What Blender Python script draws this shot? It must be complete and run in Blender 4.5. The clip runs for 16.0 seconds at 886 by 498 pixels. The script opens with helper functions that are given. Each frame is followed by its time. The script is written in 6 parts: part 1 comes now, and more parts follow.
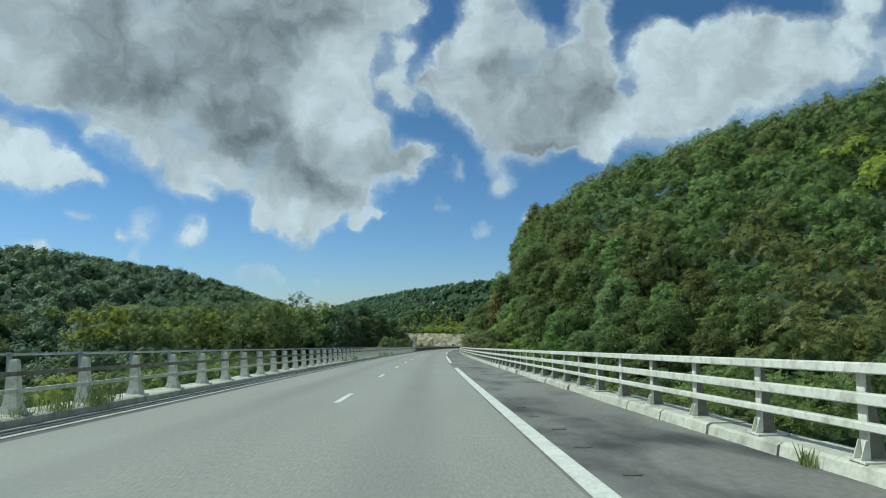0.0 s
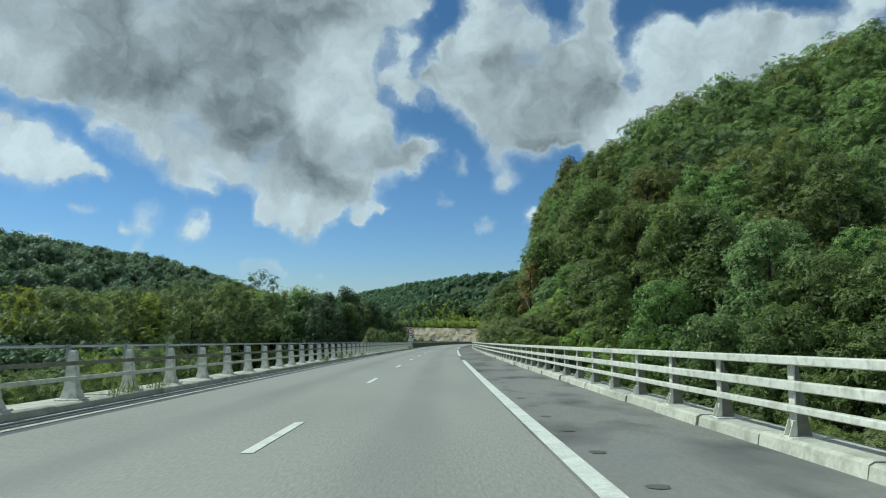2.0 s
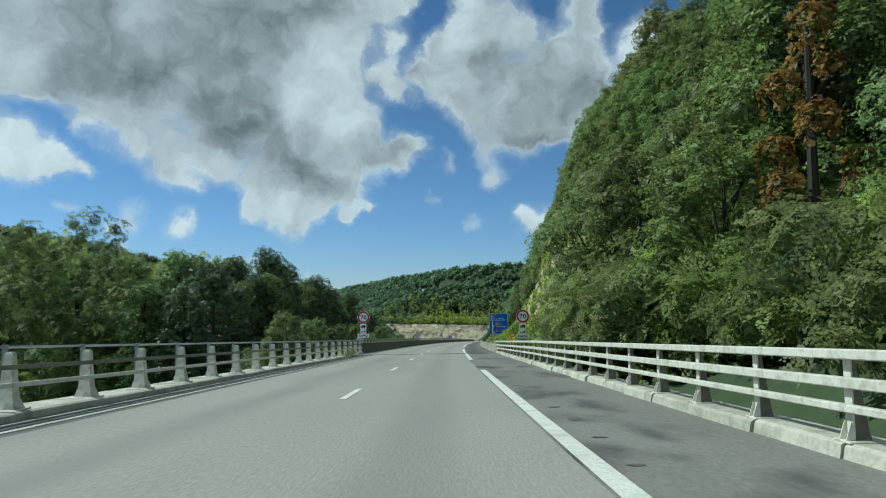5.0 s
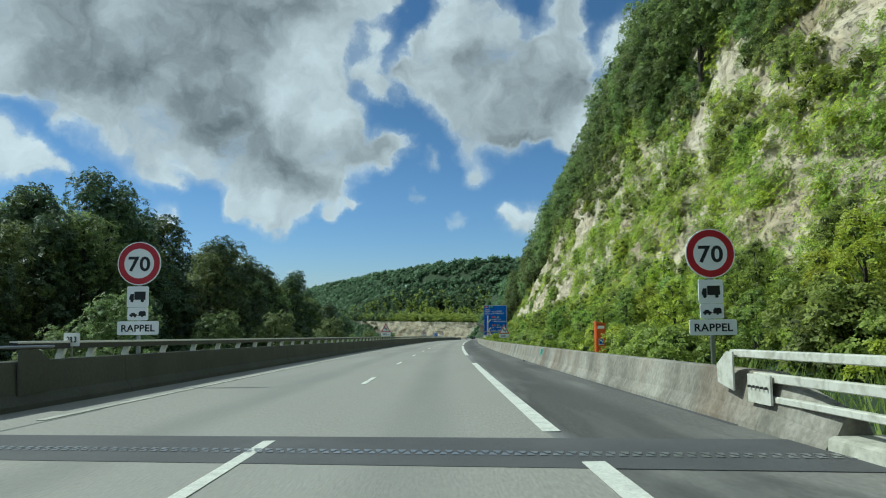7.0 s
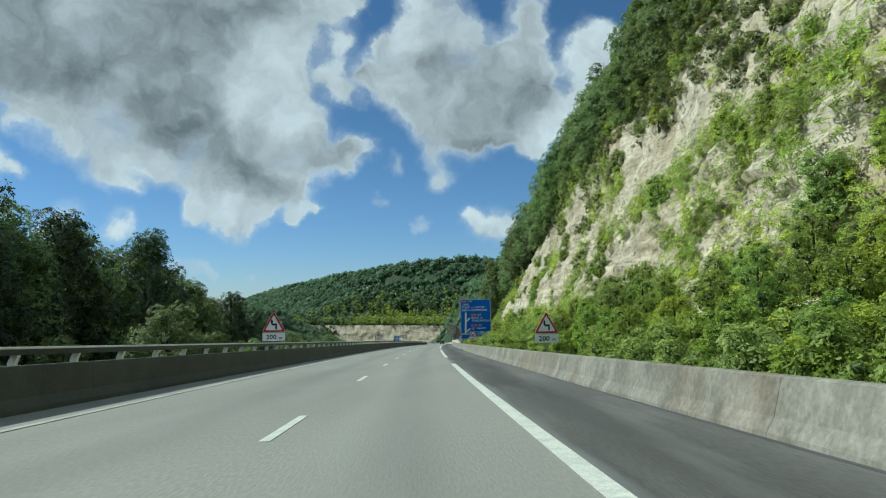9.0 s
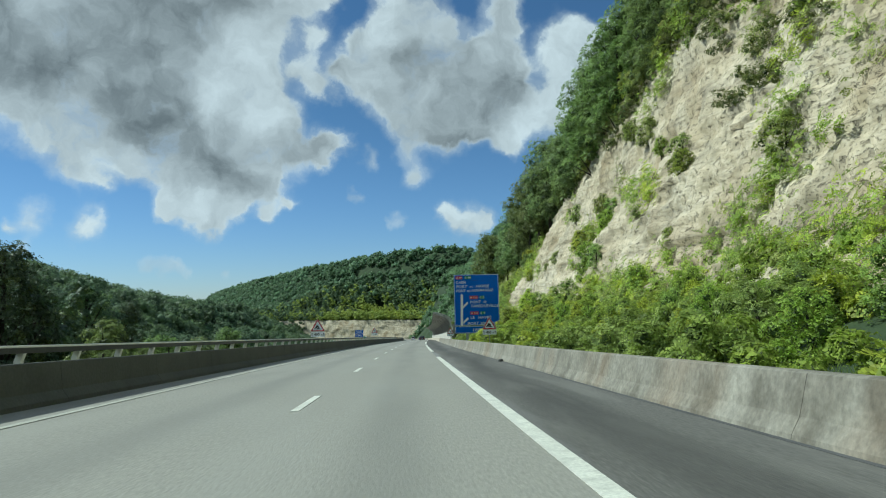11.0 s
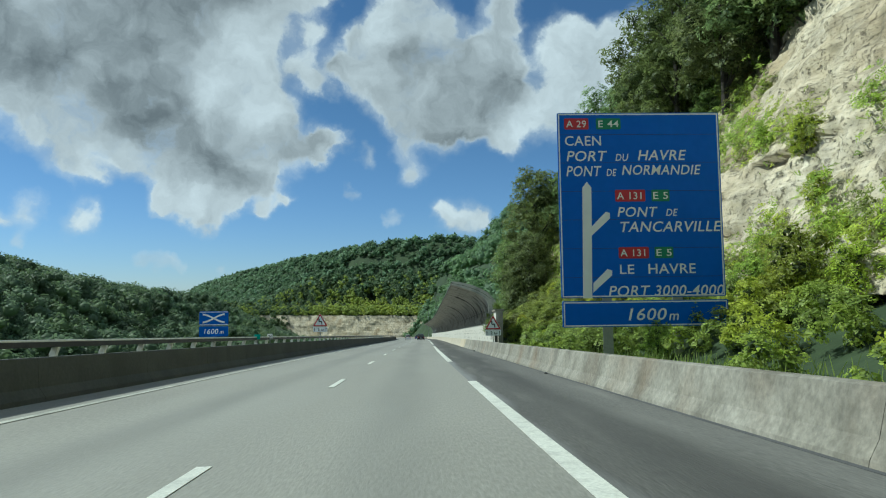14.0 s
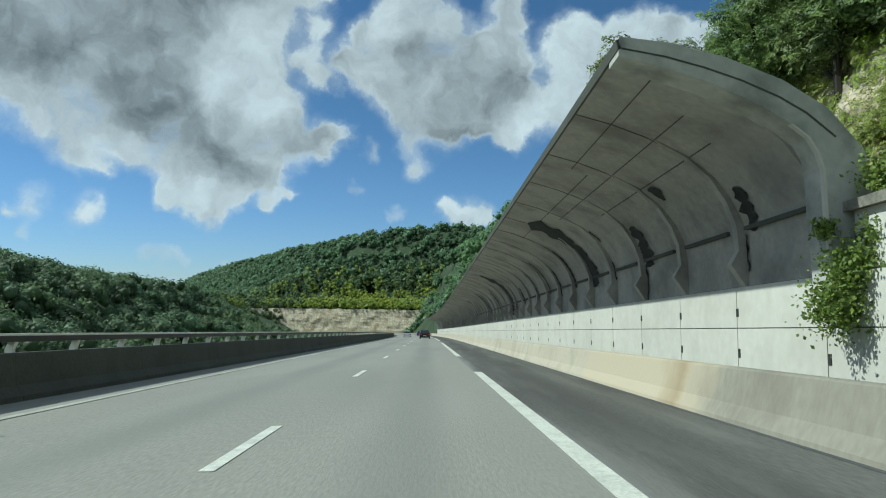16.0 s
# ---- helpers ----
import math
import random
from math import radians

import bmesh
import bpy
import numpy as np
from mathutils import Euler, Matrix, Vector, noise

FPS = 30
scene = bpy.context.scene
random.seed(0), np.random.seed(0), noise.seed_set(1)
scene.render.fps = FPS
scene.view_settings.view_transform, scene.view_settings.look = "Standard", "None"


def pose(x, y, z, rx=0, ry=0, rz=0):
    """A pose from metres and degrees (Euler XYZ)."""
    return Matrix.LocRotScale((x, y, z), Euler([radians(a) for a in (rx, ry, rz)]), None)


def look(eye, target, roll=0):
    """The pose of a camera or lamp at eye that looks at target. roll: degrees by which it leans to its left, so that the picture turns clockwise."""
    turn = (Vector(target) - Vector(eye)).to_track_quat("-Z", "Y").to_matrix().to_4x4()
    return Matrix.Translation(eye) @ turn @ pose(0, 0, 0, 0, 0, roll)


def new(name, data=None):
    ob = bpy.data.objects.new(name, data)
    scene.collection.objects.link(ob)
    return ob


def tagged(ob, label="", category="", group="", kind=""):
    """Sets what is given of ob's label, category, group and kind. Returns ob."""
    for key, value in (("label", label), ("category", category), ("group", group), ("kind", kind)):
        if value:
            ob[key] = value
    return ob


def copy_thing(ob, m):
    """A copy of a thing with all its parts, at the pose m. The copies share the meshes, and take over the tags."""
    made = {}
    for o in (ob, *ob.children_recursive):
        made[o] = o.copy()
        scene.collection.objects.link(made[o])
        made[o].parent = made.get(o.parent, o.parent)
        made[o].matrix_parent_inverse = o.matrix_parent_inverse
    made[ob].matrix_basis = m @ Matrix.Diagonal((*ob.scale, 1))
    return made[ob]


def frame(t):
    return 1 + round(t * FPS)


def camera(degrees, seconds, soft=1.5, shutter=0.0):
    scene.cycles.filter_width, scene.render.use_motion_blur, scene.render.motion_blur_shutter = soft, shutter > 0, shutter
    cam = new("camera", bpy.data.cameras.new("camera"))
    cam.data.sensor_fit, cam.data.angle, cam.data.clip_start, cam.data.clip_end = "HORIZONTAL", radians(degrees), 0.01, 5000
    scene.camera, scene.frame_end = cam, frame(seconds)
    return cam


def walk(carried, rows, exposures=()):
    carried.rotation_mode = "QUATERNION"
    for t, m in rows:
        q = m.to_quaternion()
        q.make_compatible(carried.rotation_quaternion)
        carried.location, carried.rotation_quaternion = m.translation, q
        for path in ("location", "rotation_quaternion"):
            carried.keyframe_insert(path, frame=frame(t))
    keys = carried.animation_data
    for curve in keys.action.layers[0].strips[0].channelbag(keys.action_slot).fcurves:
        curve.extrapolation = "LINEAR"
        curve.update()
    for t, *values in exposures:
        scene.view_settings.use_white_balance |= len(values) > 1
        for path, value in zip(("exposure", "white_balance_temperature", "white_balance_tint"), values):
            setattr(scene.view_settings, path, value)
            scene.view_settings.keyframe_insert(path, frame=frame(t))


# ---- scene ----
cam = camera(66.35, 16.0, 1.1)

# The way of the car: seconds, place, and the turn of the camera in degrees (yaw, pitch, roll)
PATH = [
    (0.0, 2.129, -0.000, 1.273, -1.38, 5.33, 0.52),
    (0.5, 2.131, 11.719, 0.692, -1.43, 5.20, 0.43),
    (1.0, 2.193, 23.450, 0.109, -1.37, 5.09, 0.37),
    (1.5, 2.339, 35.207, -0.475, -1.31, 5.01, 0.27),
    (2.0, 2.486, 47.000, -1.064, -1.19, 4.93, 0.22),
    (2.5, 2.701, 58.828, -1.655, -1.16, 4.89, 0.09),
    (3.0, 2.962, 70.692, -2.247, -1.18, 4.93, 0.04),
    (3.5, 3.276, 82.590, -2.840, -1.30, 4.89, 0.00),
    (4.0, 3.466, 94.522, -3.431, -1.60, 4.85, 0.13),
    (6.5, 5.577, 154.273, -6.379, -3.15, 4.52, 0.62),
    (7.0, 6.149, 166.277, -6.972, -3.53, 4.53, 0.64),
    (7.5, 6.778, 178.317, -7.568, -4.07, 4.41, 0.50),
    (8.0, 7.482, 190.409, -8.166, -5.33, 4.75, -1.87),
    (8.5, 8.296, 202.572, -8.765, -6.09, 4.55, -0.36),
    (9.0, 9.178, 214.755, -9.363, -6.58, 4.84, 0.94),
    (11.5, 14.647, 275.460, -12.338, -8.80, 4.32, 1.46),
    (12.0, 15.935, 287.567, -12.932, -8.91, 4.27, 1.57),
    (12.5, 17.275, 299.661, -13.528, -8.98, 4.22, 1.65),
    (13.0, 18.532, 311.763, -14.126, -8.97, 4.22, 1.51),
    (13.5, 19.871, 323.887, -14.727, -8.95, 4.30, 1.26),
    (14.0, 21.157, 336.103, -15.337, -8.99, 4.24, 0.79),
    (14.5, 22.518, 348.376, -15.953, -8.94, 4.24, 0.80),
    (15.0, 23.985, 360.661, -16.573, -8.89, 4.16, 0.31),
    (15.3, 24.839, 368.036, -16.946, -9.04, 4.14, 0.20),
    (15.5, 25.437, 372.946, -17.196, -8.84, 4.07, -0.03),
    (16.0, 26.982, 385.211, -17.824, -8.76, 3.92, 0.10),
]
walk(cam, [(t, pose(x, y, z, 90 + pitch, roll, yaw)) for t, x, y, z, yaw, pitch, roll in PATH],
     [(0, .1, 5880, -8), (6, .11, 5880, -8), (16, .14, 5880, -8)])

# ---- sky, sun and exposure ----
SUN_AZ, SUN_EL = -73.5, 46.0          # degrees: left of straight ahead, above the horizon
sun = new("sun", bpy.data.lights.new("sun", "SUN"))
sun.data.energy, sun.data.angle, sun.data.color = 3.7, radians(.55), (1, .97, .91)
ca, sa, ce, se = math.cos(radians(SUN_AZ)), math.sin(radians(SUN_AZ)), math.cos(radians(SUN_EL)), math.sin(radians(SUN_EL))
sun.matrix_world = look((100 * sa * ce, 100 * ca * ce, 100 * se), (0, 0, 0))

world = bpy.data.worlds.new("sky")
scene.world = world
world.use_nodes = True
wt = world.node_tree
wt.nodes.clear()


def wnode(kind, **props):
    n = wt.nodes.new(kind)
    for k, v in props.items():
        n.inputs[k].default_value = v
    return n


def wmath(op, a, b=None, c=None):
    n = wt.nodes.new("ShaderNodeMath")
    n.operation = op
    for i, v in enumerate((a, b, c)):
        if v is None:
            continue
        if isinstance(v, (int, float)):
            n.inputs[i].default_value = v
        else:
            wt.links.new(v, n.inputs[i])
    return n.outputs[0]


def wvec(op, a, b=None, scale=None):
    n = wt.nodes.new("ShaderNodeVectorMath")
    n.operation = op
    for i, v in enumerate((a, b)):
        if v is None:
            continue
        if isinstance(v, (tuple, Vector)):
            n.inputs[i].default_value = v
        else:
            wt.links.new(v, n.inputs[i])
    if scale is not None:
        n.inputs["Scale"].default_value = scale
    return n.outputs["Value" if op == "DOT_PRODUCT" else "Vector"]


def smooth(v, lo, hi, a=0.0, b=1.0):
    n = wt.nodes.new("ShaderNodeMapRange")
    n.interpolation_type = "SMOOTHSTEP"
    n.inputs["From Min"].default_value, n.inputs["From Max"].default_value = lo, hi
    n.inputs["To Min"].default_value, n.inputs["To Max"].default_value = a, b
    wt.links.new(v, n.inputs["Value"])
    return n.outputs["Result"]


nishita = wt.nodes.new("ShaderNodeTexSky")
nishita.sky_type, nishita.sun_disc = "NISHITA", False
nishita.sun_elevation, nishita.sun_rotation = radians(SUN_EL), radians(SUN_AZ)
nishita.air_density, nishita.dust_density, nishita.ozone_density = 1.0, .1, 3.0
direction = wt.nodes.new("ShaderNodeTexCoord").outputs["Generated"]


def fbm(vec, scale, detail, rough=.55):
    n = wt.nodes.new("ShaderNodeTexNoise")
    n.inputs["Scale"].default_value, n.inputs["Detail"].default_value, n.inputs["Roughness"].default_value = scale, detail, rough
    wt.links.new(vec, n.inputs["Vector"])
    return n


# Clouds: heaps at places in the sky (azimuth, elevation, width, greyness), their edges broken up by noise
warp = wvec("SUBTRACT", fbm(direction, 17, 6, .55).outputs["Color"], (.5, .5, .5))
swell = wvec("SUBTRACT", fbm(direction, 6.0, 2, .5).outputs["Color"], (.5, .5, .5))
bent = wvec("NORMALIZE", wvec("ADD", wvec("ADD", direction, wvec("SCALE", warp, scale=.075)), wvec("SCALE", swell, scale=.035)))
HEAPS_A = [(-35.5, 19.7, 3.76, 0.42), (-31.9, 20.5, 3.43, 0.38), (-31.1, 18.0, 2.01, 0.17), (-27.9, 20.5, 4.22, 0.64), (-26.2, 17.2, 2.45, 0.51), (-23.2, 20.4, 4.89, 0.81), (-21.0, 17.2, 2.34, 0.72), (-18.5, 21.9, 4.63, 0.81), (-13.6, 22.8, 4.54, 0.81), (-9.4, 24.4, 3.7, 0.72), (-15.3, 19.2, 2.61, 0.64), (-5.5, 25.0, 2.84, 0.47), (-2.5, 24.7, 2.2, 0.38), (-0.6, 25.3, 1.49, 0.26), (-28.9, 25.3, 5.56, 0.59), (-21.3, 27.5, 6.35, 0.68), (-12.3, 29.0, 6.23, 0.68), (-4.5, 28.5, 3.61, 0.51), (-29.2, 16.5, 1.51, 0.13), (-23.8, 16.0, 1.54, 0.38)]
HEAPS_B = [(-7.9, 20.1, 2.7, 0.13), (-5.0, 22.0, 1.88, 0.13), (-5.5, 18.9, 2.37, 0.2), (-9.3, 17.9, 2.63, 0.28), (-4.5, 16.2, 1.85, 0.13), (-7.4, 15.2, 3.05, 0.43), (-13.5, 16.7, 2.32, 0.78), (-17.6, 18.2, 1.54, 0.38), (-19.6, 14.1, 2.84, 0.28), (-22.1, 13.4, 2.09, 0.18), (-16.6, 14.3, 2.91, 0.58), (-13.0, 13.6, 2.99, 0.73), (-9.3, 12.4, 3.25, 0.68), (-5.5, 12.9, 3.0, 0.63), (-2.6, 13.2, 2.07, 0.53), (-0.6, 13.0, 1.23, 0.43), (-19.1, 10.6, 1.82, 0.23), (-17.4, 9.6, 1.06, 0.28), (-14.7, 11.0, 2.07, 0.33), (-12.0, 10.0, 2.11, 0.38), (-8.3, 9.9, 2.53, 0.48), (-5.5, 10.1, 1.79, 0.53), (-10.1, 7.7, 1.58, 0.1), (-12.4, 7.9, 1.01, 0.1)]
HEAPS_C = [(-7.8, 8.0, 1.31, 0.15), (-1.3, 21.6, 1.17, 0.02), (-2.0, 19.4, 1.37, 0.12), (-0.9, 18.0, 1.01, 0.2), (-30.1, 12.6, 1.66, 0.05), (-31.7, 12.8, 1.54, 0.05), (-28.6, 11.5, 1.55, 0.05), (-30.7, 10.1, 1.58, 0.2), (-27.1, 10.6, 1.26, 0.1), (-25.5, 10.1, 0.73, 0.05), (-33.5, 11.4, 2.01, 0.2), (-35.7, 10.0, 2.07, 0.25), (-32.0, 7.0, 0.66, 0.25)]
HEAPS_D = [(6.9, 24.1, 2.28, 0.3), (4.9, 22.9, 1.96, 0.33), (8.3, 22.3, 2.31, 0.33), (2.4, 21.6, 1.26, 0.38), (1.4, 19.0, 1.65, 0.48), (3.8, 18.5, 2.21, 0.3), (6.8, 19.3, 3.01, 0.58), (10.2, 20.0, 2.78, 0.58), (14.0, 20.6, 2.01, 0.4), (16.3, 20.0, 1.65, 0.4), (13.0, 18.1, 2.95, 0.7), (9.1, 16.9, 3.02, 0.76), (14.8, 16.6, 2.32, 0.76), (5.7, 15.7, 2.14, 0.58), (10.0, 14.2, 2.22, 0.78), (12.9, 14.5, 1.82, 0.78), (6.6, 12.9, 1.59, 0.63), (7.1, 10.5, 1.41, 0.58), (14.6, 23.6, 1.71, 0.48), (16.6, 23.0, 1.1, 0.38), (7.4, 27.0, 2.82, 0.38), (14.2, 26.7, 2.33, 0.53)]
HEAPS_E = [(20.9, 21.6, 1.98, 0.05), (19.5, 19.7, 1.36, 0.12), (23.1, 21.3, 1.87, 0.05), (23.4, 18.8, 2.3, 0.25), (26.0, 20.5, 1.82, 0.05), (27.9, 18.5, 2.19, 0.4), (25.4, 17.2, 2.67, 0.45), (30.3, 20.1, 1.65, 0.12), (30.9, 17.2, 2.11, 0.35), (32.6, 20.1, 1.67, 0.02), (34.7, 19.6, 1.62, 0.05), (33.8, 17.5, 1.66, 0.2), (20.2, 17.0, 1.96, 0.08), (18.0, 16.3, 1.83, 0.02), (16.1, 14.7, 1.78, 0.02), (20.1, 14.4, 2.42, 0.2), (23.2, 14.9, 2.34, 0.35), (28.5, 15.6, 2.35, 0.35), (15.1, 13.1, 1.08, 0.02), (28.4, 21.3, 1.53, 0.45), (37.9, 17.8, 2.68, 0.3), (40.5, 14.6, 3.21, 0.4), (37.9, 12.9, 3.05, 0.4), (35.6, 22.8, 2.39, 0.2)]
TUFTS = [(-25.3, 13.8, 0.96), (-23.8, 14.8, 0.53), (-18.1, 6.1, 1.32), (-21.9, 6.5, 1.1), (-23.6, 6.3, 0.66), (-13.3, 2.9, 0.82), (-12.0, 2.8, 0.6), (-8.5, 2.7, 0.7), (-29.8, 4.9, 0.99), (-31.0, 4.9, 0.82), (-28.4, 4.8, 0.7), (-22.5, 4.5, 0.63), (-3.5, 8.5, 0.66), (-4.9, 7.5, 0.66), (1.5, 9.0, 0.71), (5.2, 6.7, 0.71), (0.4, 13.7, 1.04), (-26.6, 7.4, 0.72), (2.8, 12.5, 0.85), (11.5, 6.9, 1.43), (9.9, 6.8, 0.95), (13.0, 7.1, 0.76)]


def heaped(rows, sharp=2.3):
    """The sum of round heaps, and the same sum weighted by their greyness."""
    total = grey = None
    for az, el, wide, *dark in rows:
        az, el, wide = radians(az - .8), radians(el), radians(wide)
        c = Vector((math.sin(az) * math.cos(el), math.cos(az) * math.cos(el), math.sin(el)))
        g = wmath("EXPONENT", wmath("MULTIPLY", wmath("SUBTRACT", wvec("DOT_PRODUCT", bent, c), 1.0), sharp / wide ** 2))
        total = g if total is None else wmath("ADD", total, g)
        if dark:
            grey = wmath("MULTIPLY", g, dark[0]) if grey is None else wmath("MULTIPLY_ADD", g, dark[0], grey)
    return total, grey


big, big_grey = heaped(HEAPS_A + HEAPS_B + HEAPS_C + HEAPS_D + HEAPS_E)
tufts, _ = heaped(TUFTS, 1.6)
heap = wmath("ADD", wmath("MINIMUM", big, 1.25), wmath("MULTIPLY", tufts, .85))
# the rest of the sky, beside and behind; unseen clouds, cover raised for fill light
up = wt.nodes.new("ShaderNodeSeparateXYZ")
wt.links.new(direction, up.inputs[0])
behind = smooth(up.outputs["Y"], .75, .35)
far_heaps = wmath("MULTIPLY", smooth(fbm(direction, 2.3, 3).outputs["Fac"], .36, .54), behind)
heap = wmath("MAXIMUM", heap, far_heaps)
detail = fbm(bent, 11, 9, .58).outputs["Fac"]
billow = wmath("MULTIPLY", wmath("SUBTRACT", detail, .5), 2.1)
field = wmath("ADD", heap, billow)
veil = wmath("MULTIPLY", smooth(wmath("MULTIPLY_ADD", billow, .5, heap), .22, .95), .45)
cover = wmath("MAXIMUM", smooth(field, .5, 1.16), veil)
grain = smooth(fbm(bent, 8, 5, .55).outputs["Fac"], .34, .66, -.13, .13)
greyness = wmath("DIVIDE", big_grey, wmath("ADD", big, .12))
thick = smooth(wmath("MULTIPLY", wmath("ADD", greyness, grain), smooth(field, .6, 1.3)), .0, .95)
towards = wvec("ADD", bent, Vector((sa, ca, .9)).normalized() * .035)
relief = wmath("SUBTRACT", detail, fbm(towards, 11, 9, .58).outputs["Fac"])
base_light = wmath("SUBTRACT", .84, wmath("MULTIPLY", thick, .72))
cloud_light = wmath("MAXIMUM", wmath("MULTIPLY_ADD", relief, 1.1, base_light), .04)
cloud = wt.nodes.new("ShaderNodeMix")
cloud.data_type = "RGBA"
cloud.inputs["A"].default_value = (1.75, 1.95, 2.1, 1)
cloud.inputs["B"].default_value = (10.6, 11.1, 11.9, 1)
wt.links.new(cloud_light, cloud.inputs["Factor"])
mix = wt.nodes.new("ShaderNodeMix")
mix.data_type = "RGBA"
wt.links.new(wmath("MULTIPLY", cover, .96), mix.inputs["Factor"])
deep = wt.nodes.new("ShaderNodeMix")
deep.data_type, deep.blend_type = "RGBA", "MULTIPLY"
deep.inputs["Factor"].default_value = 1.0
low_sky = wt.nodes.new("ShaderNodeMix")
low_sky.data_type = "RGBA"
low_sky.inputs["A"].default_value, low_sky.inputs["B"].default_value = (.93, 1.09, 1.5, 1), (.82, 1.0, 1.2, 1)
wt.links.new(smooth(up.outputs["Z"], .0, .32), low_sky.inputs["Factor"])
wt.links.new(low_sky.outputs["Result"], deep.inputs["B"])
wt.links.new(nishita.outputs[0], deep.inputs["A"])
wt.links.new(deep.outputs["Result"], mix.inputs["A"])
wt.links.new(cloud.outputs["Result"], mix.inputs["B"])
back = wnode("ShaderNodeBackground", Strength=.062)
wt.links.new(mix.outputs["Result"], back.inputs["Color"])
out = wt.nodes.new("ShaderNodeOutputWorld")
wt.links.new(back.outputs[0], out.inputs[0])
scene.view_settings.exposure = 0.0


# ---- materials ----
def material(name, colours, fine=8.0, coarse=.4, rough=.8, bump=.0, metal=.0, vary=.0, stretch=(1, 1, 1), spec=.5, stain=None, mid=.5, along=None):
    """colours: dark and light, mixed by fine and coarse noise; stain: (colour, amount, scale)."""
    m = bpy.data.materials.new(name)
    m.use_nodes = True
    t = m.node_tree
    b = t.nodes["Principled BSDF"]
    co = t.nodes.new("ShaderNodeTexCoord").outputs["UV" if along else "Object"]
    mp = t.nodes.new("ShaderNodeMapping")
    mp.inputs["Scale"].default_value = stretch
    t.links.new(co, mp.inputs[0])

    def noise_tex(scale, det, vec=None):
        n = t.nodes.new("ShaderNodeTexNoise")
        n.inputs["Scale"].default_value, n.inputs["Detail"].default_value = scale, det
        t.links.new(vec or mp.outputs[0], n.inputs["Vector"])
        return n.outputs["Fac"]
    f, c = noise_tex(fine, 6), noise_tex(coarse, 4)
    s = t.nodes.new("ShaderNodeMath")
    s.operation = "MULTIPLY_ADD"
    s.inputs[1].default_value, s.inputs[2].default_value = .45, 0
    t.links.new(f, s.inputs[0])
    s2 = t.nodes.new("ShaderNodeMath")
    s2.operation = "MULTIPLY_ADD"
    s2.inputs[1].default_value = .55
    t.links.new(c, s2.inputs[0])
    t.links.new(s.outputs[0], s2.inputs[2])
    ramp = t.nodes.new("ShaderNodeValToRGB")
    ramp.color_ramp.elements[0].position, ramp.color_ramp.elements[1].position = mid - .17, mid + .17
    ramp.color_ramp.elements[0].color, ramp.color_ramp.elements[1].color = (*colours[0], 1), (*colours[-1], 1)
    if len(colours) == 3:
        e = ramp.color_ramp.elements.new(mid)
        e.color = (*colours[1], 1)
    t.links.new(s2.outputs[0], ramp.inputs[0])
    col = ramp.outputs[0]
    for stain in ([stain] if isinstance(stain, tuple) else stain or []):
        sn = noise_tex(stain[2], 7)
        sr = t.nodes.new("ShaderNodeMapRange")
        sr.inputs["From Min"].default_value, sr.inputs["From Max"].default_value, sr.inputs["To Max"].default_value = .5, .68, stain[1]
        t.links.new(sn, sr.inputs["Value"])
        mx = t.nodes.new("ShaderNodeMix")
        mx.data_type = "RGBA"
        mx.inputs["B"].default_value = (*stain[0], 1)
        t.links.new(sr.outputs[0], mx.inputs["Factor"])
        t.links.new(col, mx.inputs["A"])
        col = mx.outputs["Result"]
    if along:
        # darker bands along the lane or shoulder, with uneven edges
        sep = t.nodes.new("ShaderNodeSeparateXYZ")
        t.links.new(co, sep.inputs[0])
        ab = t.nodes.new("ShaderNodeMath")
        ab.operation = "ABSOLUTE"
        t.links.new(sep.outputs[0], ab.inputs[0])
        gap = t.nodes.new("ShaderNodeMath")
        gap.operation = "SUBTRACT"
        gap.inputs[1].default_value = along[0]
        t.links.new(ab.outputs[0], gap.inputs[0])
        ag = t.nodes.new("ShaderNodeMath")
        ag.operation = "ABSOLUTE"
        t.links.new(gap.outputs[0], ag.inputs[0])
        band_r = t.nodes.new("ShaderNodeMapRange")
        band_r.interpolation_type = "SMOOTHSTEP"
        band_r.inputs["From Min"].default_value, band_r.inputs["From Max"].default_value = along[1], .1
        band_r.inputs["To Min"].default_value, band_r.inputs["To Max"].default_value = 0, 1
        t.links.new(ag.outputs[0], band_r.inputs["Value"])
        k = t.nodes.new("ShaderNodeMath")
        k.operation = "MULTIPLY"
        t.links.new(band_r.outputs[0], k.inputs[0])
        t.links.new(noise_tex(.5, 3), k.inputs[1])
        mx = t.nodes.new("ShaderNodeMix")
        mx.data_type = "RGBA"
        mx.inputs["B"].default_value = (*along[2], 1)
        t.links.new(k.outputs[0], mx.inputs["Factor"])
        t.links.new(col, mx.inputs["A"])
        col = mx.outputs["Result"]
        if len(along) > 3:
            # the lane's paler surface reaches past the edge line, up to a ragged seam
            seam = t.nodes.new("ShaderNodeMath")
            seam.operation = "MULTIPLY_ADD"
            seam.inputs[1].default_value = .9
            t.links.new(noise_tex(1.1, 5), seam.inputs[0])
            t.links.new(ab.outputs[0], seam.inputs[2])
            sr = t.nodes.new("ShaderNodeMapRange")
            sr.inputs["From Min"].default_value, sr.inputs["From Max"].default_value = along[3] + .62, along[3] + .38
            t.links.new(seam.outputs[0], sr.inputs["Value"])
            mx = t.nodes.new("ShaderNodeMix")
            mx.data_type = "RGBA"
            mx.inputs["B"].default_value = (.2, .2, .194, 1)
            t.links.new(sr.outputs[0], mx.inputs["Factor"])
            t.links.new(col, mx.inputs["A"])
            col = mx.outputs["Result"]
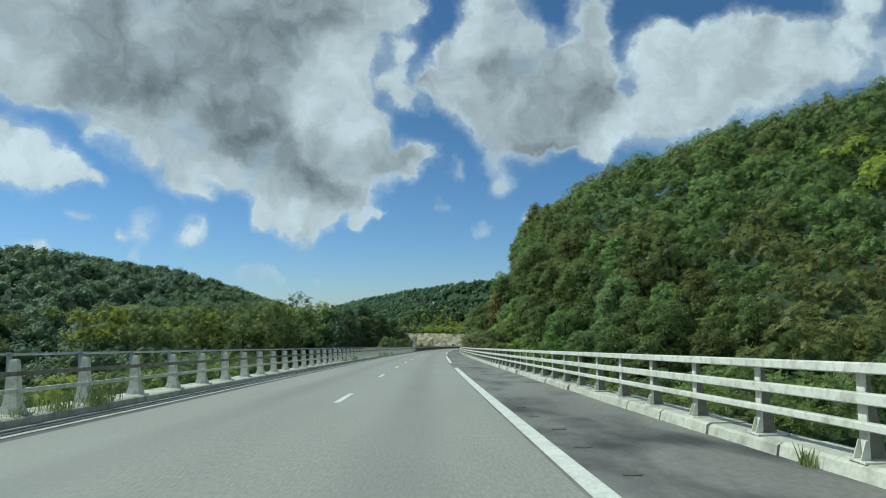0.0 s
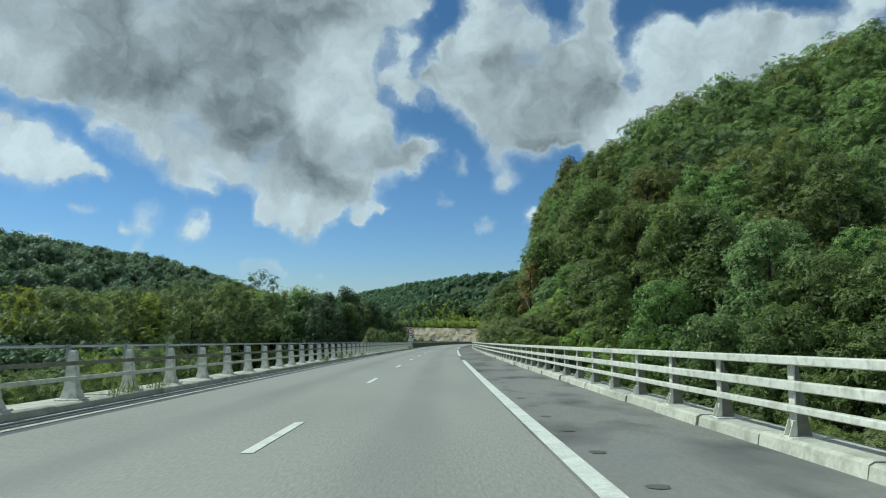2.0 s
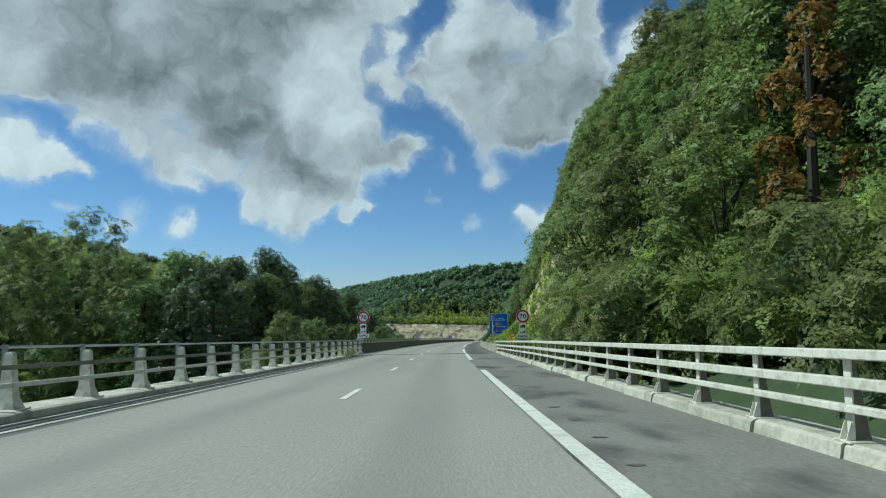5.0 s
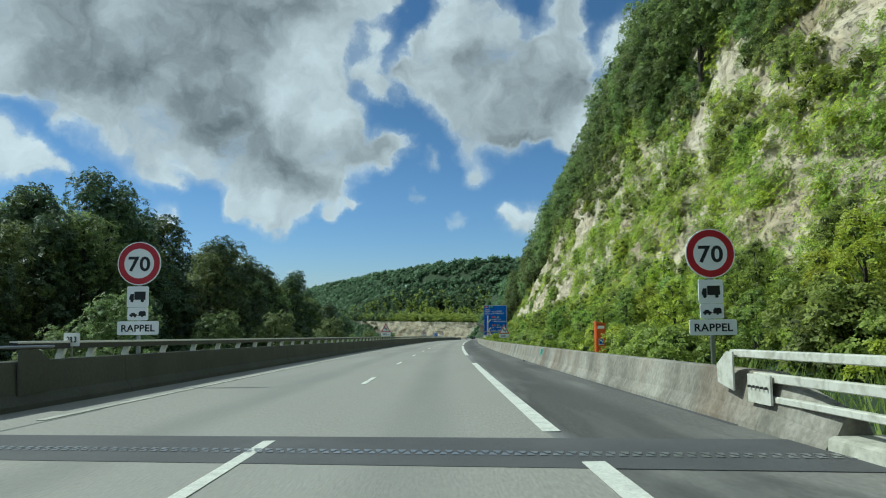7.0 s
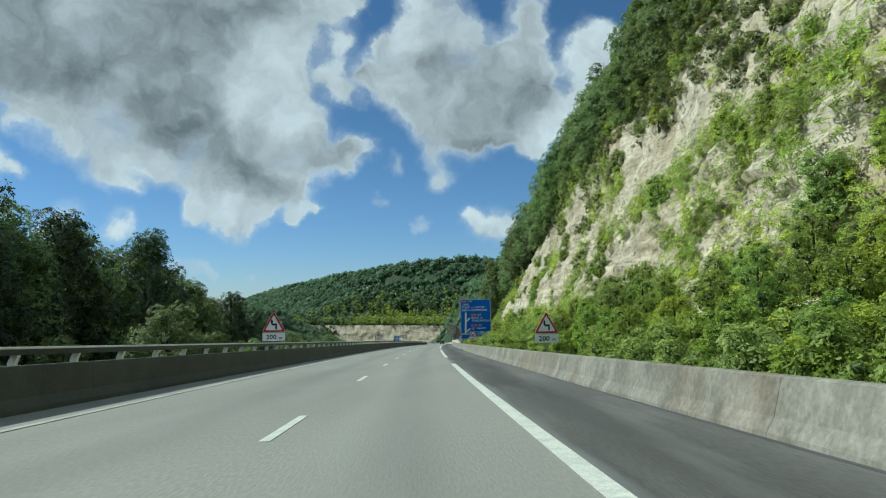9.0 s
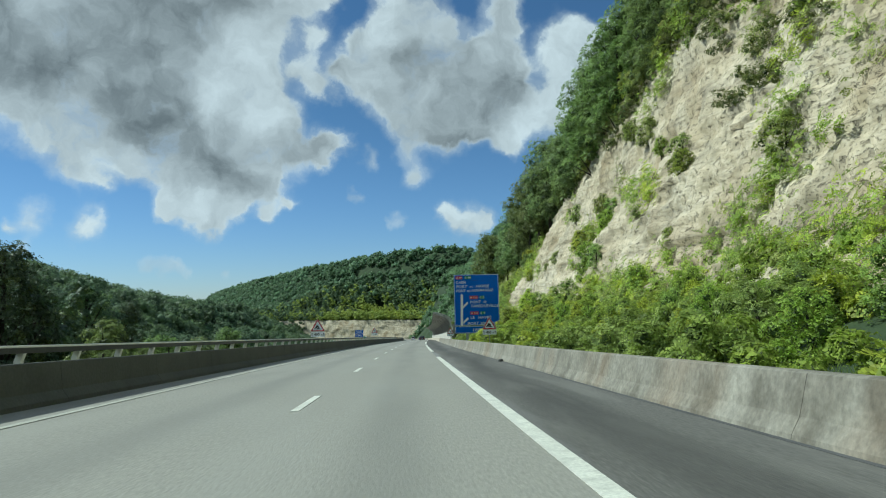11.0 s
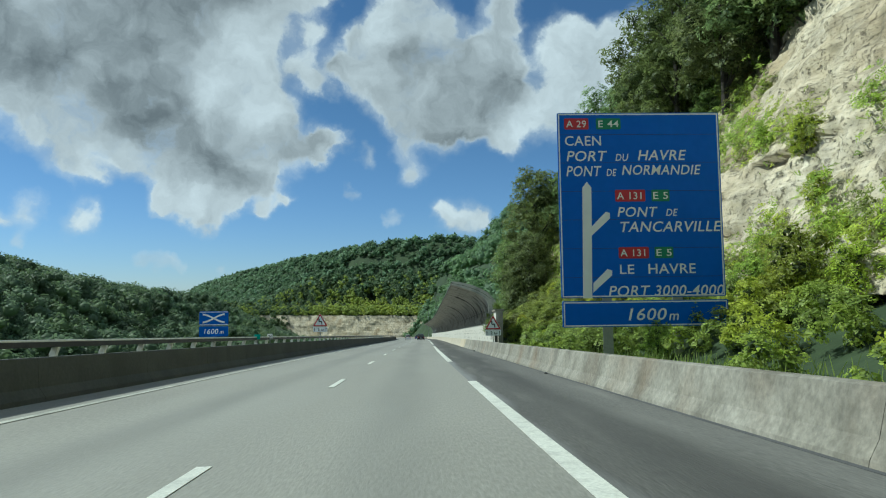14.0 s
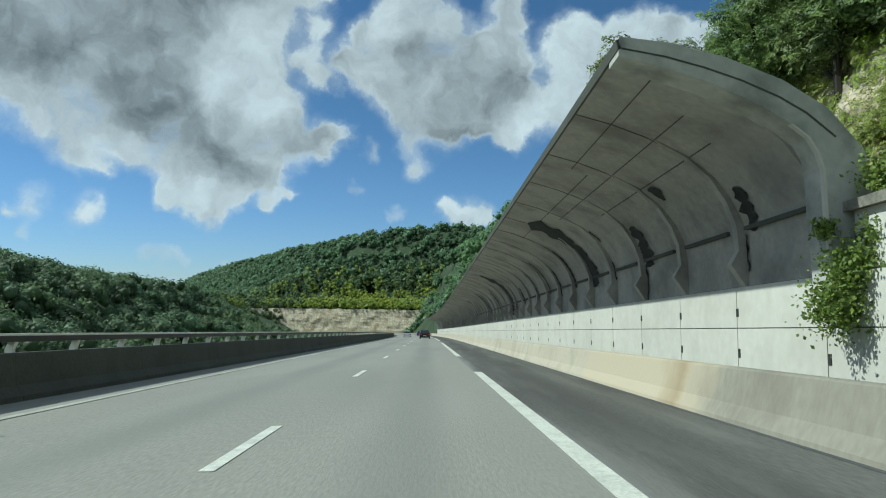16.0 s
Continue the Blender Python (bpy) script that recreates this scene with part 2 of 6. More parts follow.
    if vary:
        oi = t.nodes.new("ShaderNodeObjectInfo").outputs["Random"]
        r = t.nodes.new("ShaderNodeMapRange")
        r.inputs["To Min"].default_value, r.inputs["To Max"].default_value = 1 - vary, 1 + vary
        t.links.new(oi, r.inputs["Value"])
        hs = t.nodes.new("ShaderNodeHueSaturation")
        t.links.new(r.outputs[0], hs.inputs["Value"])
        t.links.new(col, hs.inputs["Color"])
        col = hs.outputs[0]
    t.links.new(col, b.inputs["Base Color"])
    b.inputs["Roughness"].default_value, b.inputs["Metallic"].default_value = rough, metal
    b.inputs["Specular IOR Level"].default_value = spec
    if bump:
        bp = t.nodes.new("ShaderNodeBump")
        bp.inputs["Strength"].default_value, bp.inputs["Distance"].default_value = 1.0, bump
        t.links.new(f, bp.inputs["Height"])
        t.links.new(bp.outputs[0], b.inputs["Normal"])
    return m


def speckled(m, size, amount):
    """Coarse stones in the asphalt, lighter and darker than the rest."""
    t = m.node_tree
    b = t.nodes["Principled BSDF"]
    base = b.inputs["Base Color"].links[0].from_socket
    co = t.nodes.new("ShaderNodeTexCoord").outputs["Object"]
    for scale in (size, size * .28):
        n = t.nodes.new("ShaderNodeTexNoise")
        n.inputs["Scale"].default_value, n.inputs["Detail"].default_value, n.inputs["Roughness"].default_value = scale, 3, .7
        t.links.new(co, n.inputs["Vector"])
        r = t.nodes.new("ShaderNodeMapRange")
        r.inputs["From Min"].default_value, r.inputs["From Max"].default_value = .32, .68
        r.inputs["To Min"].default_value, r.inputs["To Max"].default_value = 1 - amount, 1 + amount
        t.links.new(n.outputs["Fac"], r.inputs["Value"])
        mx = t.nodes.new("ShaderNodeMix")
        mx.data_type, mx.blend_type, mx.clamp_result = "RGBA", "MULTIPLY", False
        mx.inputs["Factor"].default_value = 1
        t.links.new(base, mx.inputs["A"])
        t.links.new(r.outputs[0], mx.inputs["B"])
        base = mx.outputs["Result"]
        amount *= .5
    t.links.new(base, b.inputs["Base Color"])
    return m


def leaf_material(name, dark, light, spread=.25, through_light=.5, cut=8.0):
    """Leaves: each clump its own tint, each plant its own hue, some light through them; cut: leaves to the metre."""
    m = bpy.data.materials.new(name)
    m.use_nodes = True
    t = m.node_tree
    b = t.nodes["Principled BSDF"]
    isl = t.nodes.new("ShaderNodeNewGeometry").outputs["Random Per Island"]
    oi = t.nodes.new("ShaderNodeObjectInfo").outputs["Random"]
    mx = t.nodes.new("ShaderNodeMix")
    mx.data_type = "RGBA"
    mx.inputs["A"].default_value, mx.inputs["B"].default_value = (*dark, 1), (*light, 1)
    t.links.new(isl, mx.inputs["Factor"])
    hs = t.nodes.new("ShaderNodeHueSaturation")
    for key, lo, hi in (("Hue", .5 - .028 * spread / .25, .5 + .02 * spread / .25), ("Value", 1 - spread, 1 + spread)):
        r = t.nodes.new("ShaderNodeMapRange")
        r.inputs["To Min"].default_value, r.inputs["To Max"].default_value = lo, hi
        t.links.new(oi, r.inputs["Value"])
        t.links.new(r.outputs[0], hs.inputs[key])
    t.links.new(mx.outputs["Result"], hs.inputs["Color"])
    t.links.new(hs.outputs[0], b.inputs["Base Color"])
    b.inputs["Roughness"].default_value, b.inputs["Specular IOR Level"].default_value = .55, .35
    tr = t.nodes.new("ShaderNodeBsdfTranslucent")
    t.links.new(hs.outputs[0], tr.inputs["Color"])
    ms = t.nodes.new("ShaderNodeMixShader")
    ms.inputs[0].default_value = through_light
    t.links.new(b.outputs[0], ms.inputs[1])
    t.links.new(tr.outputs[0], ms.inputs[2])
    surface = ms.outputs[0]
    if cut:
        # single leaves with gaps between them, each a little lighter or darker
        vo = t.nodes.new("ShaderNodeTexVoronoi")
        vo.inputs["Scale"].default_value = cut
        t.links.new(t.nodes.new("ShaderNodeTexCoord").outputs["Object"], vo.inputs["Vector"])
        gap = t.nodes.new("ShaderNodeMath")
        gap.operation = "GREATER_THAN"
        gap.inputs[1].default_value = .52
        t.links.new(vo.outputs["Distance"], gap.inputs[0])
        sp = t.nodes.new("ShaderNodeSeparateXYZ")
        t.links.new(vo.outputs["Color"], sp.inputs[0])
        lv = t.nodes.new("ShaderNodeMapRange")
        lv.inputs["To Min"].default_value, lv.inputs["To Max"].default_value = .62, 1.38
        t.links.new(sp.outputs[0], lv.inputs["Value"])
        lm = t.nodes.new("ShaderNodeMix")
        lm.data_type, lm.blend_type = "RGBA", "MULTIPLY"
        lm.inputs["Factor"].default_value = 1
        t.links.new(hs.outputs[0], lm.inputs["A"])
        t.links.new(lv.outputs[0], lm.inputs["B"])
        t.links.new(lm.outputs["Result"], b.inputs["Base Color"])
        t.links.new(lm.outputs["Result"], tr.inputs["Color"])
        clear = t.nodes.new("ShaderNodeBsdfTransparent")
        mc = t.nodes.new("ShaderNodeMixShader")
        t.links.new(gap.outputs[0], mc.inputs[0])
        t.links.new(surface, mc.inputs[1])
        t.links.new(clear.outputs[0], mc.inputs[2])
        surface = mc.outputs[0]
    t.links.new(surface, t.nodes["Material Output"].inputs["Surface"])
    return m


def chalk_material():
    """Cream chalk in flat beds: thin dark partings, grey and brown weathering, runs of dirt and small pits."""
    m = material("chalk", [(.49, .41, .27), (.635, .55, .39), (.745, .67, .515)], 2.4, .14, .92, stain=[((.36, .27, .15), .8, .11), ((.31, .275, .2), .5, .34), ((.2, .17, .09), .5, .8)])
    t = m.node_tree
    b = t.nodes["Principled BSDF"]
    base = b.inputs["Base Color"].links[0].from_socket
    co = t.nodes.new("ShaderNodeTexCoord").outputs["Object"]
    heights = None
    for scale, size, lo, hi, dark, deep in (((.03, .03, 1.0), 1.5, .48, .66, .78, .25), ((.1, .1, 1.0), 4.0, .52, .66, .74, .15), ((1, 1, .14), .7, .5, .68, .76, 0), ((1, 1, 1.2), 2.2, .57, .66, .55, .5), ((1, 1, 1.3), 7.0, .56, .66, .64, .25)):
        mp = t.nodes.new("ShaderNodeMapping")
        mp.inputs["Scale"].default_value = scale
        t.links.new(co, mp.inputs[0])
        n = t.nodes.new("ShaderNodeTexNoise")
        n.inputs["Scale"].default_value, n.inputs["Detail"].default_value, n.inputs["Roughness"].default_value = size, 6, .6
        t.links.new(mp.outputs[0], n.inputs["Vector"])
        r = t.nodes.new("ShaderNodeMapRange")
        r.inputs["From Min"].default_value, r.inputs["From Max"].default_value = lo, hi
        r.inputs["To Min"].default_value, r.inputs["To Max"].default_value = 1, dark
        t.links.new(n.outputs["Fac"], r.inputs["Value"])
        mx = t.nodes.new("ShaderNodeMix")
        mx.data_type, mx.blend_type = "RGBA", "MULTIPLY"
        mx.inputs["Factor"].default_value = 1
        t.links.new(base, mx.inputs["A"])
        t.links.new(r.outputs[0], mx.inputs["B"])
        base = mx.outputs["Result"]
        if deep:
            h = t.nodes.new("ShaderNodeMath")
            h.operation = "MULTIPLY_ADD"
            h.inputs[1].default_value = deep
            h.inputs[2].default_value = 0
            t.links.new(r.outputs[0], h.inputs[0])
            if heights is not None:
                t.links.new(heights, h.inputs[2])
            heights = h.outputs[0]
    t.links.new(base, b.inputs["Base Color"])
    bp = t.nodes.new("ShaderNodeBump")
    bp.inputs["Strength"].default_value, bp.inputs["Distance"].default_value = 1.0, .3
    t.links.new(heights, bp.inputs["Height"])
    t.links.new(bp.outputs[0], b.inputs["Normal"])
    return m


def barrier_change():
    """Grey barrier concrete that turns sandy beyond the gallery's end, with a brown blotch at the change; v runs along the road."""
    m = material("grey_to_sandy_concrete", [(.24, .22, .175), (.33, .31, .25)], 12, .6, .85, .008, stretch=(1, 1, .4), stain=((.15, .13, .1), .5, 1.2))
    t = m.node_tree
    b = t.nodes["Principled BSDF"]
    base = b.inputs["Base Color"].links[0].from_socket
    sep = t.nodes.new("ShaderNodeSeparateXYZ")
    t.links.new(t.nodes.new("ShaderNodeTexCoord").outputs["UV"], sep.inputs[0])
    n = t.nodes.new("ShaderNodeTexNoise")
    n.inputs["Scale"].default_value, n.inputs["Detail"].default_value = 1.1, 6
    t.links.new(t.nodes.new("ShaderNodeTexCoord").outputs["Object"], n.inputs["Vector"])
    k = t.nodes.new("ShaderNodeMath")
    k.operation = "MULTIPLY_ADD"
    k.inputs[1].default_value = 2.2
    t.links.new(n.outputs["Fac"], k.inputs[0])
    t.links.new(sep.outputs[1], k.inputs[2])
    for lo, hi, colour, amount in ((396.9, 398.3, (.5, .43, .31), 1.0), (398.0, 398.7, (.3, .22, .12), .7), (398.7, 399.8, (.5, .43, .31), 1.0)):
        r = t.nodes.new("ShaderNodeMapRange")
        r.inputs["From Min"].default_value, r.inputs["From Max"].default_value, r.inputs["To Max"].default_value = lo, hi, amount
        t.links.new(k.outputs[0], r.inputs["Value"])
        mx = t.nodes.new("ShaderNodeMix")
        mx.data_type = "RGBA"
        mx.inputs["B"].default_value = (*colour, 1)
        t.links.new(r.outputs[0], mx.inputs["Factor"])
        t.links.new(base, mx.inputs["A"])
        base = mx.outputs["Result"]
    t.links.new(base, b.inputs["Base Color"])
    return m


ASPHALT = speckled(material("lane_asphalt", [(.198, .192, .164), (.275, .266, .229), (.352, .341, .294)], 20, .12, .8, .005, stretch=(1.6, .3, 1), stain=[((.2, .196, .172), .6, .12), ((.31, .305, .27), .4, .3)], along=(1.78, .8, (.19, .187, .164))), 34, .05)
ASPHALT_OLD = speckled(material("shoulder_asphalt", [(.066, .064, .056), (.108, .104, .092), (.17, .165, .145)], 34, .35, .85, .006, stretch=(1.2, .12, 1), stain=[((.042, .04, .036), .85, .8), ((.2, .194, .17), .6, 1.6)], along=(4.6, .8, (.046, .044, .04), 3.62)), 34, .05)
ASPHALT_BRIDGE = speckled(material("bridge_shoulder_asphalt", [(.125, .12, .104), (.175, .168, .147), (.225, .216, .19)], 20, .25, .85, .006, stretch=(1, .4, 1), stain=[((.035, .035, .033), .95, .8), ((.2, .2, .184), .5, .3)]), 34, .05)
ASPHALT_WORN = material("worn_asphalt", [(.075, .072, .063), (.12, .115, .1)], 24, .8, .85, .004)
JOINT_DARK = material("joint_asphalt", [(.06, .06, .06), (.10, .10, .098)], 30, .8, .8, .005)
PAINT = speckled(material("road_paint", [(.55, .55, .477), (.74, .74, .648)], 30, 1.5, .6, .002, stain=((.4, .4, .351), .6, 3)), 26, .14)
PAINT_WORN = speckled(material("worn_road_paint", [(.34, .34, .29), (.5, .5, .43)], 18, .8, .7, .002, stain=((.25, .245, .21), .7, 1.2)), 26, .14)
CONCRETE = speckled(material("barrier_concrete", [(.165, .153, .124), (.235, .22, .178), (.3, .283, .233)], 14, .6, .85, .012, stretch=(1, 1, .6), stain=[((.11, .1, .076), .7, 1.5), ((.4, .38, .32), .5, .9), ((.2, .13, .07), .4, .5)]), 11, .2)
CONCRETE_CHANGE = barrier_change()
CONCRETE_SAND = material("sandy_concrete", [(.42, .37, .28), (.52, .47, .37)], 10, .3, .85, .006, stain=((.3, .27, .2), .5, .8))
# near-black: stains, plus the left wall's shade put into the base colour
CONCRETE_DARK = material("weathered_and_shaded_concrete", [(.068, .073, .06), (.11, .112, .093)], 12, .4, .88, .008, stain=((.065, .068, .055), .6, .9))
KERB = material("kerb_concrete", [(.34, .33, .261), (.46, .45, .369), (.55, .54, .450)], 16, 1.2, .85, .012, vary=.1, stain=((.2, .2, .144), .6, 2.5))
WHITE_STEEL = material("white_painted_steel", [(.54, .54, .46), (.74, .73, .64)], 9, 1.0, .45, .001, stain=[((.34, .33, .25), .6, 4.0), ((.2, .2, .14), .5, 9.0)])
# grime, and on the post webs also shade, mixed into one dark colour
GRIMY_SHADED_STEEL = material("grimy_and_shaded_steel", [(.13, .122, .092), (.24, .228, .18)], 9, 1.4, .6, .002, stain=((.08, .072, .05), .7, 3.0))
GALV = material("galvanised_steel", [(.32, .33, .33), (.46, .47, .47)], 20, 2, .42, .0, metal=.85)
PALE_STEEL = material("pale_bracket_steel", [(.68, .68, .6), (.8, .8, .72)], 9, 1.0, .5)
DARK_STEEL = material("dark_steel", [(.03, .03, .03), (.06, .06, .06)], 20, 2, .5, metal=.5)
CHALK = chalk_material()
SOIL = material("hillside_soil", [(.02, .037, .014), (.032, .054, .02), (.046, .072, .026)], 1.2, .08, .95, .05)
DEAD_WOOD = material("bleached_dead_wood", [(.38, .35, .28), (.52, .48, .4)], 12, 2, .85, .004)
# bark colour includes the shade under the crowns, so trunks stay hidden
BARK = material("bark", [(.022, .019, .014), (.055, .047, .036)], 9, 1, .9, .02, stretch=(1, 1, .2))
GALLERY = material("gallery_concrete", [(.33, .312, .275), (.415, .392, .35), (.49, .465, .418)], 7, .35, .85, .004, stain=[((.22, .21, .19), .6, .5), ((.14, .135, .12), .5, .9)])
GALLERY_RIM = material("gallery_rib_edge_concrete", [(.36, .345, .31), (.5, .48, .43)], 7, .6, .85, .004, stain=((.2, .19, .17), .5, 1.1))
GALLERY_EDGE = material("gallery_edge_concrete", [(.4, .4, .36), (.58, .575, .52)], 6, .6, .85, .01, stain=((.15, .15, .13), .6, 1.1))
WALL_WHITE = material("white_wall_panel", [(.57, .55, .48), (.68, .66, .59)], 5, .35, .75, .002, vary=.03, stain=((.5, .48, .41), .4, 1.2))
SOOT = material("soot_stain", [(.02, .02, .018), (.05, .05, .045)], 12, 2, .9)
SIGN_WHITE = material("sign_white", [(.88, .89, .9), (.94, .95, .96)], 3, .4, .4)
SIGN_RED = material("sign_red", [(.42, .015, .03), (.5, .02, .035)], 3, .4, .4)
SIGN_BLUE = material("sign_blue", [(.008, .11, .5), (.012, .13, .58)], 2.5, .3, .5, spec=.2)
SIGN_BLACK = material("sign_black", [(.012, .012, .014), (.02, .02, .022)], 3, .4, .5)
SIGN_GREEN = material("sign_green", [(.01, .18, .09), (.015, .22, .11)], 3, .4, .4)
SIGN_CREAM = material("sign_weathered_white", [(.74, .75, .72), (.83, .84, .8)], 3, .8, .45)
ORANGE = material("orange_enamel", [(.62, .10, .02), (.72, .13, .03)], 5, .6, .4)
TEAL = material("teal_plate", [(.0, .28, .22), (.01, .36, .29)], 5, .6, .4)
CAR_BLACK = material("black_car_paint", [(.012, .013, .016), (.02, .021, .025)], 3, .5, .25)
CAR_BLUE = material("blue_car_paint", [(.03, .07, .2), (.04, .09, .24)], 3, .5, .25)
CAR_WHITE = material("white_car_paint", [(.7, .7, .7), (.78, .78, .78)], 3, .5, .25)
GLASS_DARK = material("dark_car_glass", [(.01, .012, .014), (.016, .018, .02)], 3, .5, .1)
RUBBER = material("tyre_rubber", [(.012, .012, .012), (.025, .025, .025)], 20, 2, .85)
TAIL_RED = material("tail_lamp_red", [(.3, .008, .01), (.4, .012, .015)], 5, 1, .3)
LEAF_DARK = leaf_material("dark_green_leaves", (0.105, 0.15, 0.048), (0.235, 0.308, 0.1), .2, cut=8.0)
LEAF_MID = leaf_material("green_leaves", (0.12, 0.179, 0.054), (0.266, 0.361, 0.106), .22, cut=8.0)
LEAF_YELLOW = leaf_material("yellow_green_leaves", (.235, .290, .042), (.460, .520, .084), .2, cut=8.0)
LEAF_FRESH = leaf_material("fresh_green_leaves", (.195, .285, .055), (.410, .530, .118), .2, cut=8.0)
LEAF_OLIVE = leaf_material("olive_brown_leaves", (.137, .155, .048), (.277, .281, .083), .2, cut=8.0)
# darker copy of the greens, holding the shade on the belt's near side
LEAF_BELT = leaf_material("dark_belt_leaves", (.052, .085, .042), (.12, .18, .085), .2, .22, cut=8.0)
LEAF_RUST = leaf_material("rusty_leaves", (.17, .105, .03), (.34, .21, .06), .1, cut=6.0)
LEAF_GREY = leaf_material("grey_green_leaves", (0.128, 0.189, 0.069), (0.294, 0.374, 0.142), .22, cut=8.0)
DRY_GRASS = leaf_material("dry_grass_blades", (.12, .12, .05), (.24, .22, .10), .15)
# distant greens: bluer and flatter than near ones, some haze mixed into the colour
FAR_DARK = leaf_material("distant_dark_green_leaves", (.084, .131, .066), (.146, .219, .107), .15, cut=0)
FAR_MID = leaf_material("distant_green_leaves", (0.124, 0.191, 0.089), (0.216, 0.32, 0.143), .18, cut=0)
FAR_YELLOW = leaf_material("distant_yellow_green_leaves", (0.322, 0.391, 0.077), (0.575, 0.667, 0.143), .2, cut=0)
FAR_FRESH = leaf_material("distant_fresh_green_leaves", (0.258, 0.347, 0.076), (0.494, 0.609, 0.151), .2, cut=0)
FAR_OLIVE = leaf_material("distant_olive_brown_leaves", (.105, .134, .056), (.212, .244, .098), .2, cut=0)
FAR_GREY = leaf_material("distant_grey_green_leaves", (0.136, 0.205, 0.113), (0.239, 0.344, 0.191), .18, cut=0)
IVY = leaf_material("ivy_leaves", (.11, .18, .035), (.29, .39, .085), .1, .4, 0)
GRASS = leaf_material("grass_blades", (.17, .24, .05), (.36, .44, .11), .1, .4, 0)
GRASS_DRY = leaf_material("dry_weed_blades", (.12, .15, .05), (.29, .33, .12), .1, .4, 0)
BUSH_DARK = leaf_material("bush_dark_green_leaves", (.121, .157, .044), (.271, .319, .091), .2, cut=13.0)
BUSH_MID = leaf_material("bush_green_leaves", (.174, .249, .057), (.391, .497, .113), .22, cut=13.0)
BUSH_YELLOW = leaf_material("bush_yellow_green_leaves", (.299, .366, .045), (.552, .633, .090), .2, cut=13.0)
BUSH_FRESH = leaf_material("bush_fresh_green_leaves", (.198, .277, .045), (.408, .522, .090), .2, cut=13.0)
BUSH_OLIVE = leaf_material("bush_olive_brown_leaves", (.108, .130, .048), (.218, .236, .085), .2, cut=13.0)
BUSH_GREY = leaf_material("bush_grey_green_leaves", (.200, .281, .078), (.460, .563, .160), .22, cut=13.0)
# darker greens that paint the shade deep inside crowns and bushes
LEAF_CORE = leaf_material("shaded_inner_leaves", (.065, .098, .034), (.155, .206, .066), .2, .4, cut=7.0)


# ---- the line of the road: s metres along it, d metres to its right, h above it ----
S0, NS = -320, 3400
BENDS = [(-320, .6), (-40, .6), (0, 0), (40, -.6), (80, -1.28), (120, -2.04), (160, -2.88), (200, -3.97), (240, -5.07), (280, -5.77), (320, -6.27), (360, -6.78), (400, -7.45), (4000, -7.45)]
FALLS = [(-320, -2.84), (0, -2.84), (120, -2.83), (240, -2.79), (320, -2.83), (400, -2.96), (560, -3.1), (900, -3.1), (1050, 0), (4000, 0)]
BANKS = [(-320, -.18), (0, -.2), (80, -.3), (160, -.75), (240, -.62), (320, -.5), (400, -.72), (600, -.5), (4000, 0)]


def table(rows, x):
    return np.interp(x, [r[0] for r in rows], [r[1] for r in rows])


SG = np.arange(S0, S0 + NS, 1.0)
AA = np.radians(table(BENDS, SG))
AX = np.concatenate([[0], np.cumsum(-np.sin(AA[:-1]))])
AY = np.concatenate([[0], np.cumsum(np.cos(AA[:-1]))])
AZ = np.concatenate([[0], np.cumsum(np.tan(np.radians(table(FALLS, SG[:-1]))))])
AX, AY, AZ = AX - AX[-S0], AY - AY[-S0], AZ - AZ[-S0]


def aside(s):
    """How far the road has swung to the left of the straight line, past the gallery."""
    s = np.asarray(s, float)
    u, v = np.clip(s - 470, 0, 480), np.clip(s - 950, 0, 160)
    return -u * u / 6800 - .141 * v - v * v / 420


def place(s, d):
    """World x, y of points beside the straight line."""
    a = np.interp(s, SG, AA)
    return np.interp(s, SG, AX) + np.cos(a) * d, np.interp(s, SG, AY) + np.sin(a) * d


def R(s, d=0.0, h=0.0):
    """A point of the road's own frame in the world."""
    x, y = place(s, d + aside(s))
    z = np.interp(s, SG, AZ) + h - math.tan(radians(table(BANKS, s))) * max(-8, min(8, d))
    return Vector((float(x), float(y), float(z)))


def heading(s):
    """Degrees to the left of y."""
    return math.degrees(np.interp(s, SG, AA)) + math.degrees(math.atan(-(aside(s + 1) - aside(s - 1)) / 2))


def at(s, d, h=0.0, turn=0.0):
    p = R(s, d, h)
    return pose(p.x, p.y, p.z, 0, 0, heading(s) + turn)


